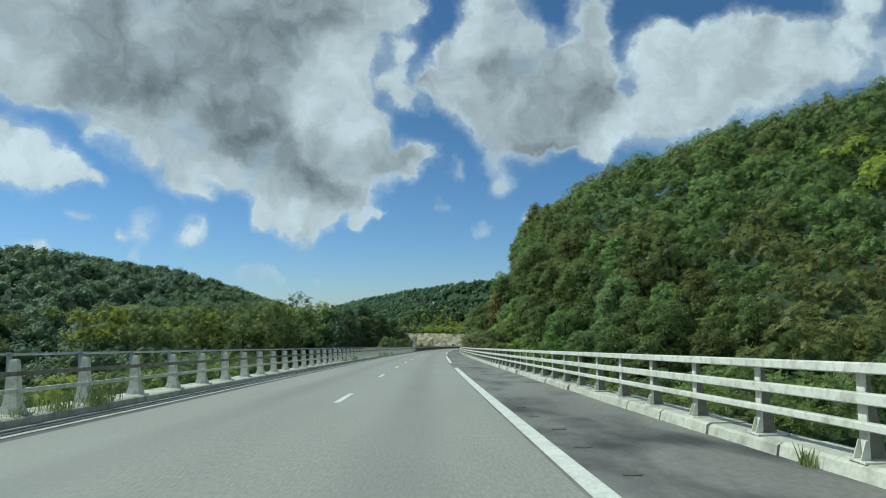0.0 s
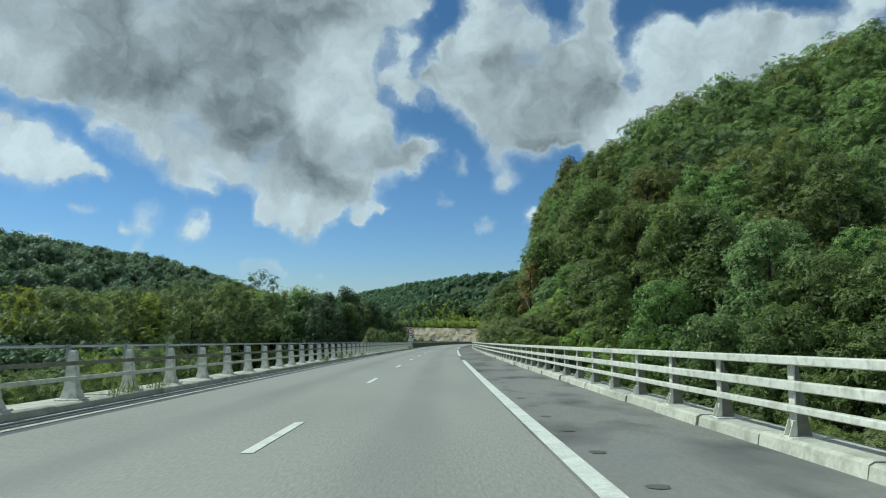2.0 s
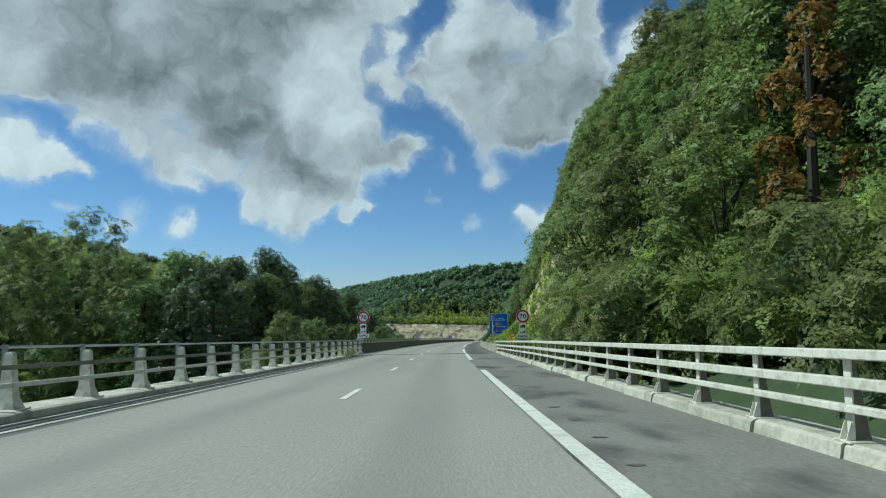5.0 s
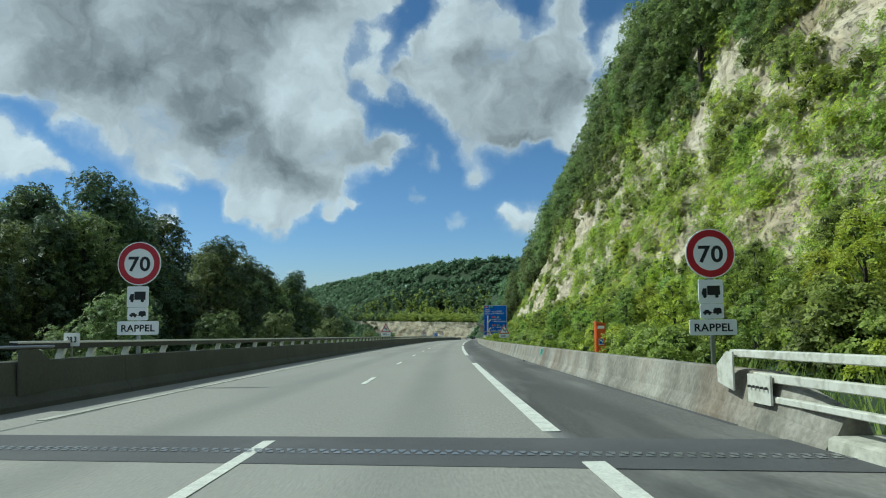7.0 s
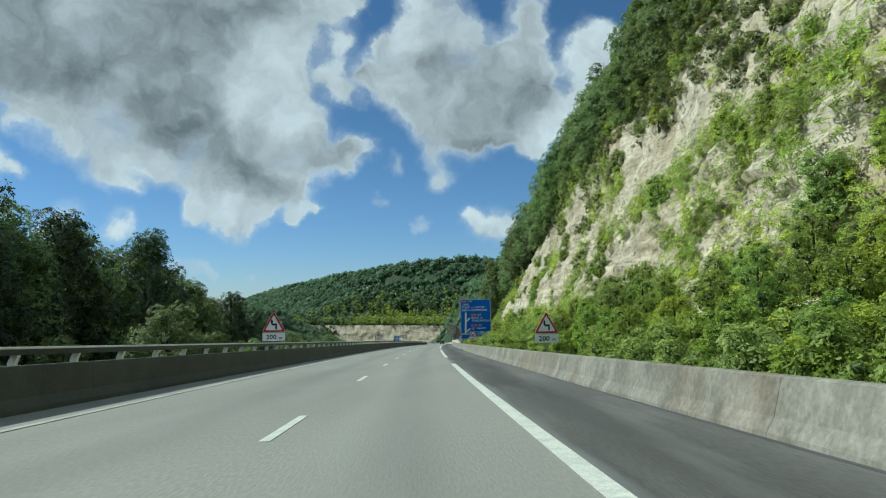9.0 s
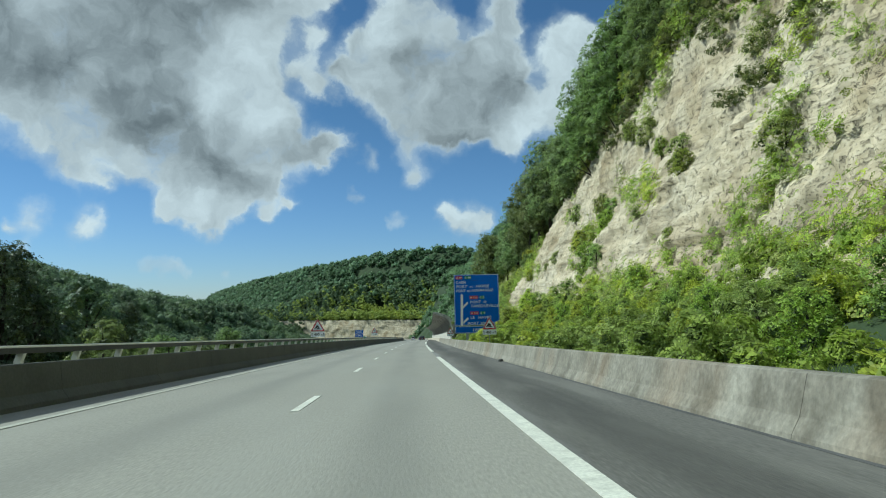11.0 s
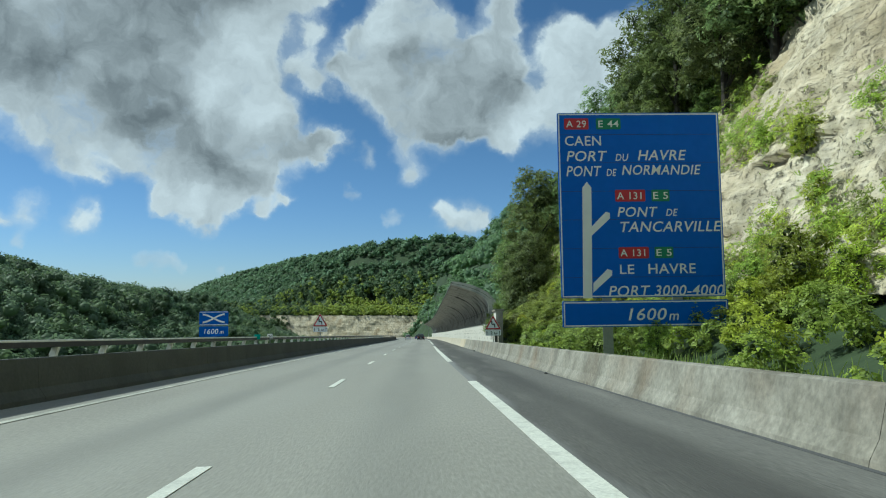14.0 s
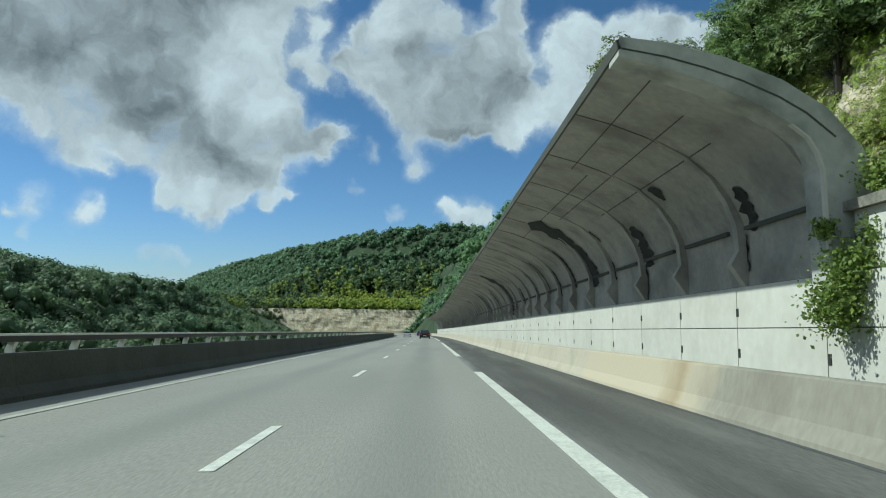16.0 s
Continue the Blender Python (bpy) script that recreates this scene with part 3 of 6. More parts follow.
def valley(s, d):
    """Height of the ground in the world."""
    s, d = np.asarray(s, float), np.asarray(d, float)
    zr = np.interp(s, SG, AZ)
    dd = d - aside(s)
    x, y = place(s, d)
    # slope on the right: verge, scree, chalk face, wood above
    top = np.interp(s, [100, 150, 250, 330, 380, 417, 470, 600, 800, 950], [26, 27, 32, 30, 24, 20.5, 20.5, 28, 41, 36])
    prof = np.interp(dd, [8.2, 12, 17.5, 20.3, 22.2, 24, 27.7, 29], [-.25, .2, 2.6, 5, 10.4, 14, 24.5, 29.5])
    steep = np.where(prof > 5, 5 + (prof - 5) * (top - 5) / 24.5, prof)
    steep += np.where(dd > 29, 22 * (1 - np.exp(-np.maximum(dd - 29, 0) / 45)), 0)
    plane = 5 + .33 * (d - 25) + .5 * (s - 124) + .2 * np.maximum(0, d - 45)
    dale = np.interp(s, [-300, 60, 130, 171, 173], [-16, -15, -11, -2.2, -.25])
    right = np.maximum(np.minimum(plane, steep), np.minimum(dale, np.where(s < 172, dale, steep)))
    right = np.where(dd < 8.2, np.where(s < 172, dale, -.25), right)
    # slope on the left: bank down to the valley, then the hill beyond
    bank = np.interp(-dd, [7.2, 10, 20, 40, 70, 110], [-.25, -1.5, -6, -10, -15, -20])
    bank = np.where(s < 172, np.minimum(bank, dale), bank)
    fade = np.interp(s, [-300, 250, 560, 640, 720, 800, 900], [.9, 1, .95, .74, .48, .2, 0])
    rise = np.clip((-d - 95) / 195, 0, 1)
    crest = (rise * rise * (3 - 2 * rise)) * fade
    left_z = zr + bank
    hill_z = -22 + 59 * crest
    left_z = np.where(-d > 80, left_z * (1 - np.clip((-d - 80) / 60, 0, 1)) + hill_z * np.clip((-d - 80) / 60, 0, 1), left_z)
    z = np.where(d > aside(s), zr + right, left_z)
    # the wooded ridge ahead, with the chalk bench cut into its foot
    rx, ry = x - 75, y - 1060
    along, front = rx * -.48 + ry * .877, rx * -.877 + ry * -.48
    front = front - .31 * np.maximum(-along, 0)
    crest_z = np.interp(along, [-420, -250, -150, -87, -40, 0, 40, 200, 400, 540, 800, 1200], [34, 41, 47, 50, 48, 44, 42, 36, 26, 16, -12, -45])
    ridge = crest_z - .74 * np.maximum(front, 0) - .1 * np.maximum(-front, 0) * (front < 0)
    z = np.where((dd > 14) & (s > 560), np.maximum(z, np.minimum(ridge, zr + (dd - 10) * 1.2)), z)
    bx, by = x - 95, y - 922
    ahead_of_bench = bx * .652 + by * .758
    bench = np.where(ahead_of_bench > 14, np.maximum(np.minimum(ridge, -29.5 + 1.0 * (ahead_of_bench - 30)), -29.5), -51.5)
    w = np.clip((s - 820) / 70, 0, 1)
    far = np.where(s > 820, np.maximum(bench, -51.5 + (z + 51.5) * np.clip((-d - 100) / 110, 0, 1)), z)
    z = z * (1 - w) + far * w
    out_left = np.clip((np.abs(d) - 420) / 400, 0, 1)
    z = z * (1 - out_left) + np.where(d > 0, np.maximum(z, 20), -22) * out_left
    beyond = np.clip((s - 1700) / 500, 0, 1)
    return z * (1 - beyond) - 62 * beyond


def ground_at(x, y):
    """Height of the ground under a point of the world, near the straight line."""
    i = int(np.argmin((AX - x) ** 2 + (AY - y) ** 2))
    a = AA[i]
    dx, dy = x - AX[i], y - AY[i]
    return float(valley(SG[i] - math.sin(a) * dx + math.cos(a) * dy, math.cos(a) * dx + math.sin(a) * dy))


# ---- building helpers ----
def mesh_object(name, verts, faces, mats, parent=None, smooth_faces=False, slots=None):
    me = bpy.data.meshes.new(name)
    me.from_pydata([tuple(v) for v in verts], [], faces)
    for m in (mats if isinstance(mats, (list, tuple)) else [mats]):
        me.materials.append(m)
    if slots is not None:
        me.polygons.foreach_set("material_index", slots)
    if smooth_faces:
        me.polygons.foreach_set("use_smooth", [True] * len(me.polygons))
    me.update()
    ob = new(name, me)
    ob.parent = parent
    return ob


def part(name, bm, m, parent=None, label="", smooth_faces=False):
    me = bpy.data.meshes.new(name)
    bm.to_mesh(me)
    bm.free()
    for k in (m if isinstance(m, (list, tuple)) else [m]):
        me.materials.append(k)
    if smooth_faces:
        me.polygons.foreach_set("use_smooth", [True] * len(me.polygons))
    ob = new(name, me)
    ob.parent = parent
    if label:
        tagged(ob, label)
    return ob


def thing(name, m, label, category, group="", kind=""):
    ob = new(name)
    ob.matrix_basis = m
    return tagged(ob, label, category, group, kind)


def box(bm, x0, x1, y0, y1, z0, z1, bevel=0.0):
    vs = [bm.verts.new((x, y, z)) for x in (x0, x1) for y in (y0, y1) for z in (z0, z1)]
    q = [(0, 1, 3, 2), (4, 6, 7, 5), (0, 4, 5, 1), (2, 3, 7, 6), (0, 2, 6, 4), (1, 5, 7, 3)]
    fs = [bm.faces.new([vs[i] for i in f]) for f in q]
    if bevel:
        es = list({e for f in fs for e in f.edges})
        bmesh.ops.bevel(bm, geom=es, offset=bevel, segments=1, affect="EDGES")
    return bm


def solid(bm, outline, y0, y1):
    """An outline in x, z drawn out along y."""
    a = [bm.verts.new((x, y0, z)) for x, z in outline]
    b = [bm.verts.new((x, y1, z)) for x, z in outline]
    n = len(outline)
    bm.faces.new(a)
    bm.faces.new(b[::-1])
    for i in range(n):
        j = (i + 1) % n
        bm.faces.new((a[j], a[i], b[i], b[j]))
    return bm


def tube(bm, p, q, r0, r1=None, n=8):
    p, q = Vector(p), Vector(q)
    r1 = r0 if r1 is None else r1
    w = (q - p).normalized()
    u = w.orthogonal().normalized()
    v = w.cross(u)
    rings = []
    for c, r in ((p, r0), (q, r1)):
        rings.append([bm.verts.new(c + (u * math.cos(6.2832 * i / n) + v * math.sin(6.2832 * i / n)) * r) for i in range(n)])
    for i in range(n):
        j = (i + 1) % n
        bm.faces.new((rings[0][i], rings[0][j], rings[1][j], rings[1][i]))
    bm.faces.new(rings[0][::-1])
    bm.faces.new(rings[1])
    return bm


def run(name, profile, s0, s1, step, m, parent=None, closed=True, smooth_faces=False, uv=False):
    """A profile of (d, h) drawn along the road."""
    n = max(1, round((s1 - s0) / step))
    k = len(profile)
    vs, fs = [], []
    for i in range(n + 1):
        s = s0 + (s1 - s0) * i / n
        vs += [R(s, d, h) for d, h in profile]
    for i in range(n):
        for j in range(k if closed else k - 1):
            a, b = i * k + j, i * k + (j + 1) % k
            fs.append((a, a + k, b + k, b))
    if closed:
        fs.append(tuple(range(k)))
        fs.append(tuple(n * k + j for j in range(k))[::-1])
    ob = mesh_object(name, vs, fs, m, parent, smooth_faces)
    if uv:
        layer = ob.data.uv_layers.new(name="along")
        for lp in ob.data.loops:
            i, j = divmod(lp.vertex_index, k)
            layer.data[lp.index].uv = (profile[j][0], s0 + (s1 - s0) * i / n)
    return ob


def words(text, size, m, parent, x, z, y=-.012, shear=.0, width=None, align="LEFT"):
    """Raised lettering on a sign's face, which looks along -y."""
    cu = bpy.data.curves.new("letters", "FONT")
    cu.body, cu.size, cu.shear, cu.extrude, cu.align_x, cu.space_character = text, size, shear, .002, align, 1.06
    cu.offset = size * (.022 if m == SIGN_BLACK else .009)
    cu.resolution_u = 3
    tmp = bpy.data.objects.new("letters", cu)
    me = bpy.data.meshes.new_from_object(tmp)
    bpy.data.objects.remove(tmp)
    xs = [v.co.x for v in me.vertices]
    k = width / (max(xs) - min(xs)) if width else 1
    for v in me.vertices:
        v.co = Vector((v.co.x * k + x, y - v.co.z, v.co.y + z))
    me.materials.clear()
    me.materials.append(m)
    ob = new("lettering", me)
    ob.parent = parent
    return ob


# ---- the ground ----
def spaced(*runs):
    v = []
    for a, b, st in runs:
        v += list(np.arange(a, b, st))
    return np.array(v + [runs[-1][1]])


GS = spaced((-300, -60, 20), (-60, 480, 4), (480, 860, 8), (860, 1120, 5), (1120, 1700, 25), (1700, 3000, 130))
GD = spaced((-4200, -600, 300), (-600, -120, 20), (-120, -40, 5), (-40, -8.2, 2.4), (-8.2, 8.2, 4.1), (8.2, 34, 1.3), (34, 120, 6), (120, 600, 24), (600, 4200, 300))
gs, gd = np.meshgrid(GS, GD, indexing="ij")
gz = valley(gs, gd)
gx, gy = place(gs, gd)
rough_g = np.array([noise.fractal(Vector((x * .06, y * .06, 3)), 1, 2, 4) for x, y in zip(gx.ravel(), gy.ravel())]).reshape(gx.shape)
gz = gz + rough_g * np.where(np.abs(gd - aside(gs)) < 9, 0, 1.0) * .9
gz = np.where((np.abs(gd - aside(gs)) < 8.3) & (gs > 172), np.minimum(gz, np.interp(gs, SG, AZ) - .3), gz)
gz = np.where((gs > 174) & (gs < 468) & (gd - aside(gs) > 17.5) & (gd - aside(gs) < 31), gz - 2.6, gz)
nd = len(GD)
faces = [(i * nd + j, i * nd + j + 1, (i + 1) * nd + j + 1, (i + 1) * nd + j) for i in range(len(GS) - 1) for j in range(nd - 1)]
ground = mesh_object("ground", np.stack([gx.ravel(), gy.ravel(), gz.ravel()], 1).tolist(), faces, SOIL, smooth_faces=True)
tagged(ground, "wooded valley sides with dark grassy soil", "ground", kind="structure")

# ---- the road ----
road = run("road", [(-3.9, 0), (3.46, 0), (3.46, -.5), (-3.9, -.5)], -120, 1080, 6, ASPHALT, uv=True)
tagged(road, "light grey asphalt carriageway with two lanes", "road", kind="structure")
JOINT = 174.0
sh = run("hard_shoulder", [(3.46, -.004), (6.3, -.004), (6.3, -.5), (3.46, -.5)], JOINT - .6, 1080, 6, ASPHALT_OLD, uv=True)
tagged(sh, "dark mottled asphalt hard shoulder", "road", kind="structure")
sh = run("hard_shoulder", [(3.46, -.004), (6.3, -.004), (6.3, -.5), (3.46, -.5)], -120, JOINT - 1, 6, ASPHALT_BRIDGE)
tagged(sh, "grey asphalt hard shoulder on the viaduct", "road", kind="structure")
sh = run("road_margin", [(-6.3, -.004), (-3.9, -.004), (-3.9, -.5), (-6.3, -.5)], JOINT + 1.4, 1080, 6, ASPHALT, uv=True)
tagged(sh, "asphalt margin along the barrier", "road", kind="structure")
sh = run("road_margin", [(-5.0, -.004), (-3.9, -.004), (-3.9, -.5), (-5.0, -.5)], -120, JOINT + .9, 6, JOINT_DARK)
tagged(sh, "dark asphalt drain margin on the viaduct", "road", kind="structure")
for d in (-4.72, -4.46, -4.2):
    st = run("drain_strip", [(d - .06, -.002), (d + .06, -.002), (d + .06, .008), (d - .06, .008)], -120, JOINT - 1, 6, KERB)
    tagged(st, "pale concrete drain strip beside the lane", "trim", kind="structure")
SKEW = -.209


def joint_at(d, o, h=0.0):
    """A point of the skewed expansion joint, o metres past its middle."""
    return R(JOINT + .27 + SKEW * d + o, d, h)


vs = [joint_at(d, o, h) for d in np.linspace(-6.2, 6.0, 9) for o, h in ((-.75, -.003), (-.75, .006), (1.1, .006), (1.1, -.003))]
band = mesh_object("joint_band", vs, [(4 * i + j, 4 * i + j + 1, 4 * i + j + 5, 4 * i + j + 4) for i in range(8) for j in range(3)], JOINT_DARK)
tagged(band, "dark asphalt band over the viaduct's expansion joint", "road", kind="structure")
paint = thing("road_markings", Matrix(), "white painted lane and edge markings", "markings", kind="structure")
for k in range(-5, 40):
    s = 2.99 + 13 * k
    run("lane_dash", [(-.075, .003), (.075, .003), (.075, .009), (-.075, .009)], s, s + 3, 3, PAINT, paint)


def edge_dash(s0, s1):
    """The broken edge line; past the viaduct it runs a little closer to the lane."""
    d = float(np.interp((s0 + s1) / 2, [150, 190, 330, 390], [3.5, 3.4, 3.41, 3.45]))
    run("edge_dash", [(d, .003), (d + .225, .003), (d + .225, .009), (d, .009)], s0, s1, 6, PAINT, paint)


for k in range(-2, 13):
    s = 52.5 + 52.45 * k
    if 150 < s < 160:
        edge_dash(s, JOINT - .9)
        edge_dash(JOINT + 1.2, s + 40)
    else:
        edge_dash(s, s + 40)
run("edge_line", [(-4.66, .003), (-4.48, .003), (-4.48, .009), (-4.66, .009)], JOINT + 4, 900, 6, PAINT_WORN, paint)
# toothed expansion joint
joint = thing("expansion_joint", Matrix(), "toothed steel expansion joint across the carriageway", "expansion joint", kind="structure")
bm = bmesh.new()
for i in range(96):
    x = -6.1 + i * .128
    for y0, y1, xo in ((-.13, .01, 0), (-.01, .13, .064)):
        if y0 > -.1:
            y0, y1 = y1, y0
        bm.faces.new([bm.verts.new(joint_at(x + a, o, .012)) for a, o in ((xo, y0), (xo + .09, y0), (xo + .06, y1), (xo + .03, y1))])
part("joint_teeth", bm, GALV, joint)
# dark worn patches along the edge line of the viaduct
patch_m = ASPHALT_WORN
wear = thing("worn_patches", Matrix(), "dark worn patches on the viaduct's hard shoulder", "road patch", kind="structure")
for i in range(90):
    s = 1.2 + i * 1.85
    if s > JOINT - 3:
        break
    w, o = random.uniform(.05, .13), random.uniform(-.05, .08)
    rim = [(4.04 + o + .11 * math.cos(a) * random.uniform(.7, 1.2), s + w * math.sin(a)) for a in np.linspace(0, 5.8, 14)]
    mesh_object("patch", [R(q, d, .003) for d, q in rim], [tuple(range(14))], patch_m, wear)

# ---- the viaduct's edges ----
deck = run("viaduct_deck", [(-6.2, -.5), (6.9, -.5), (6.9, -1.2), (5, -1.7), (-4.5, -1.7), (-6.2, -1.2)], -120, JOINT - .5, 6, CONCRETE_DARK)
tagged(deck, "concrete viaduct deck", "viaduct", kind="structure")
kerb = thing("kerb", Matrix(), "weathered pale concrete kerb under the white railing", "kerb", kind="structure")
s = -60.0
while s < JOINT - 1:
    ln = random.choice((1.9, 2.0, 2.1)) if s < 140 else 2.0
    o, hh = random.uniform(-.04, .04), .15 + random.uniform(-.012, .012)
    run("kerb_stone", [(6.02 + o, -.05), (6.05 + o, hh - .03), (6.1 + o, hh), (6.62, hh), (6.62, -.05)], s + .012, min(s + ln, JOINT - .6) - .012, 1, KERB, kerb)
    s += ln
run("kerb_back", [(6.6, -.5), (6.6, .05), (6.9, .05), (6.9, -.5)], -120, JOINT - .5, 6, CONCRETE, kerb)
kerb2 = thing("kerb", Matrix(), "weathered pale concrete kerb under the viaduct's left parapet", "kerb", kind="structure")
s = -60.0
while s < JOINT - 1:
    hh = .14 + random.uniform(-.012, .012)
    run("kerb_stone", [(-5.95, -.05), (-5.95, hh), (-5.06, hh), (-5.0, hh - .03), (-4.98, -.05)], s + .012, min(s + 2.5, JOINT - .6) - .012, 1.2, KERB, kerb2)
    s += 2.5
run("kerb_back", [(-6.2, -.5), (-6.2, .05), (-5.95, .05), (-5.95, -.5)], -120, JOINT - .5, 6, CONCRETE, kerb2)


def railing_post_right():
    """Steel plate post: flat front flange, tapered web behind it, gussets on a base plate. Front looks along -x."""
    ob = new("railing_post")
    bm = bmesh.new()
    box(bm, -.012, .008, -.065, .065, .0, .84, .004)
    part("flange", bm, WHITE_STEEL, ob)
    # web darker than the flange: its shaded side is coloured in
    bm = bmesh.new()
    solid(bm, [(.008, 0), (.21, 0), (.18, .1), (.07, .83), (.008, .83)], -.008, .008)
    part("web", bm, GRIMY_SHADED_STEEL, ob, "grimy web plate with shade in its dark colour")
    bm = bmesh.new()
    box(bm, -.1, .3, -.14, .14, -.0, .022, .004)
    part("base_plate", bm, WHITE_STEEL, ob)
    for y in (-.055, .055):
        bm = bmesh.new()
        solid(bm, [(-.09, .02), (-.012, .02), (-.012, .2), (-.03, .2)], y - .006, y + .006)
        part("gusset", bm, WHITE_STEEL, ob)
    return ob


railing = thing("railing", Matrix(), "white-painted steel railing with three rails along the viaduct", "railing")
post = railing_post_right()
post.parent = railing
s_posts = [.3 + 2.017 * k for k in range(-16, 86)]
first = True
for s in s_posts:
    if s > JOINT - 2.5:
        break
    m = at(s, 6.19, .15) @ Matrix.Diagonal((1, 1, 1 - .12 * min(1, max(0, (s - 150) / 22)), 1))
    if first:
        post.matrix_basis = m
        first = False
    else:
        copy_thing(post, m)
for h0, h1, thick in ((.965, 1.065, .08), (.68, .79, .05), (.445, .525, .05)):
    run("rail", [(6.13 - thick, h0 + .012), (6.13 - thick, h1 - .012), (6.14 - thick + .01, h1), (6.165, h1), (6.175, h1 - .012), (6.175, h0 + .012), (6.165, h0), (6.14 - thick + .01, h0)],
        -40, 150, 4, WHITE_STEEL, railing)
    # towards the joint the rails come down to the barrier's height
    vs, n = [], 7
    ends = JOINT + (1.75 if h0 > .9 else 1.15)
    for i in range(n + 1):
        s = 150 + (ends - 150) * i / n
        low_by = -.1 * min(1, (s - 150) / 22)
        vs += [R(s, d, h + low_by) for d, h in [(6.13 - thick, h0 + .012), (6.13 - thick, h1 - .012), (6.14 - thick + .01, h1), (6.165, h1), (6.175, h1 - .012), (6.175, h0 + .012), (6.165, h0), (6.14 - thick + .01, h0)]]
    mesh_object("rail", vs, [(8 * i + j, 8 * i + 8 + j, 8 * i + 8 + (j + 1) % 8, 8 * i + (j + 1) % 8) for i in range(n) for j in range(8)] + [tuple(8 * n + j for j in range(8))[::-1]], WHITE_STEEL, railing)
# end plates bolted to the concrete barrier
bm = bmesh.new()
solid(bm, [(-.22, .44), (.28, .5), (.3, .74), (-.02, .94), (-.22, .95)], -.012, .012)
pl = part("end_plate", bm, WHITE_STEEL, railing)
pl.matrix_basis = at(JOINT + 1.75, 6.0, 0) @ pose(0, 0, 0, 0, 0, 90)
run("rail_sleeve", [(6.03, .32), (6.03, .67), (6.06, .67), (6.06, .32)], JOINT + .6, JOINT + 1.2, .6, WHITE_STEEL, railing)
for k in range(5):
    bm = bmesh.new()
    tube(bm, (0, 0, 0), (-.03, 0, 0), .018, .018, 6)
    b = part("bolt", bm, DARK_STEEL, railing)
    b.matrix_basis = at(JOINT + .66 + k * .11, 6.02, .52)


def parapet_post():
    """White tapered concrete post with a steel upright behind."""
    ob = new("parapet_post")
    bm = bmesh.new()
    rings = []
    for z, x0, x1, y in ((0, -.19, .19, .17), (.1, -.165, .165, .14), (.22, -.13, .12, .105), (.5, -.11, .095, .085), (.96, -.08, .065, .06), (1.0, -.06, .045, .045)):
        rings.append([bm.verts.new(q) for q in ((x0, -y, z), (x1, -y, z), (x1, y, z), (x0, y, z))])
    for a, b in zip(rings, rings[1:]):
        for k in range(4):
            bm.faces.new((a[k], a[(k + 1) % 4], b[(k + 1) % 4], b[k]))
    bm.faces.new(rings[0][::-1])
    bm.faces.new(rings[-1])
    part("pillar", bm, WHITE_STEEL, ob)
    bm = bmesh.new()
    box(bm, -.26, .26, -.22, .22, -.0, .03, .006)
    part("foot", bm, WHITE_STEEL, ob)
    bm = bmesh.new()
    box(bm, -.2, -.1, .06, .08, .3, 1.12)
    part("upright", bm, GALV, ob)
    return ob


parapet = thing("parapet", Matrix(), "parapet of white tapered posts with steel rails on the viaduct", "railing")
pp = parapet_post()
pp.parent = parapet
first = True
for k in range(-14, 70):
    s = 12.6 + 2.56 * k
    if s > JOINT + 3.7:
        break
    m = at(s, -5.36, .14)
    if first:
        pp.matrix_basis = m
        first = False
    else:
        copy_thing(pp, m)
run("top_tube", [(-5.56, 1.225), (-5.53, 1.25), (-5.5, 1.225), (-5.53, 1.2)], -40, JOINT + 6, 4, GALV, parapet)
run("upper_rail", [(-5.31, .84), (-5.31, .92), (-5.26, .92), (-5.26, .84)], -40, JOINT + 2.6, 4, GRIMY_SHADED_STEEL, parapet)
run("lower_rail", [(-5.22, .54), (-5.22, .62), (-5.15, .62), (-5.15, .54)], -40, JOINT + 2.6, 4, WHITE_STEEL, parapet)

# ---- barriers beyond the viaduct ----
bar = thing("barrier_right", Matrix(), "weathered grey concrete safety barrier beside the hard shoulder", "barrier", kind="structure")
GBA = [(5.96, -.05), (5.98, .06), (6.08, .24), (6.19, .68), (6.23, .7), (6.37, .7), (6.4, .68), (6.48, .24), (6.65, .07), (6.67, -.05)]
s = JOINT + .9
while s < 392:
    run("barrier_block", GBA, s + .004, min(s + 12, 391) - .004, 3, CONCRETE, bar)
    s += 12
vs, fs = [], []
for s, k in ((JOINT - .62, .46), (JOINT - .3, .58), (JOINT + .9, 1.0)):
    vs += [R(s, d, max(-.05, h * k)) for d, h in GBA]
for i in range(2):
    for j in range(len(GBA)):
        a, b = i * len(GBA) + j, i * len(GBA) + (j + 1) % len(GBA)
        fs.append((a, a + len(GBA), b + len(GBA), b))
fs.append(tuple(range(len(GBA))))
mesh_object("barrier_end", vs, fs, CONCRETE, bar)
run("barrier_block", GBA, 391, 403.9, 1.3, CONCRETE_CHANGE, bar, uv=True)
s = 403.9
while s < 604:
    run("barrier_block", GBA, s + .004, s + 12 - .004, 3, CONCRETE_SAND, bar)
    s += 12
run("barrier_block", GBA, 612, 1000, 6, CONCRETE, bar)
run("foot_seam", [(5.91, -.002), (5.91, .002), (5.97, .006), (5.97, -.002)], JOINT + 1.4, 600, 6, JOINT_DARK, bar)
for s_, size in ((198.4, .05), (293.1, .12), (357.0, .05), (383.0, .08)):
    ob = thing("drain_debris", at(s_, 5.88, .0), "small dark clot of debris at the barrier's drain slot", "debris", "debris along the barrier")
    bm = bmesh.new()
    bmesh.ops.create_icosphere(bm, subdivisions=2, radius=1)
    for v in bm.verts:
        v.co = Vector((v.co.x * size, v.co.y * size * 1.6, max(0, v.co.z) * size)) * (1 + .4 * noise.noise(v.co * 2.3 + Vector((s_, 0, 0))))
    part("clot", bm, SOOT, ob)
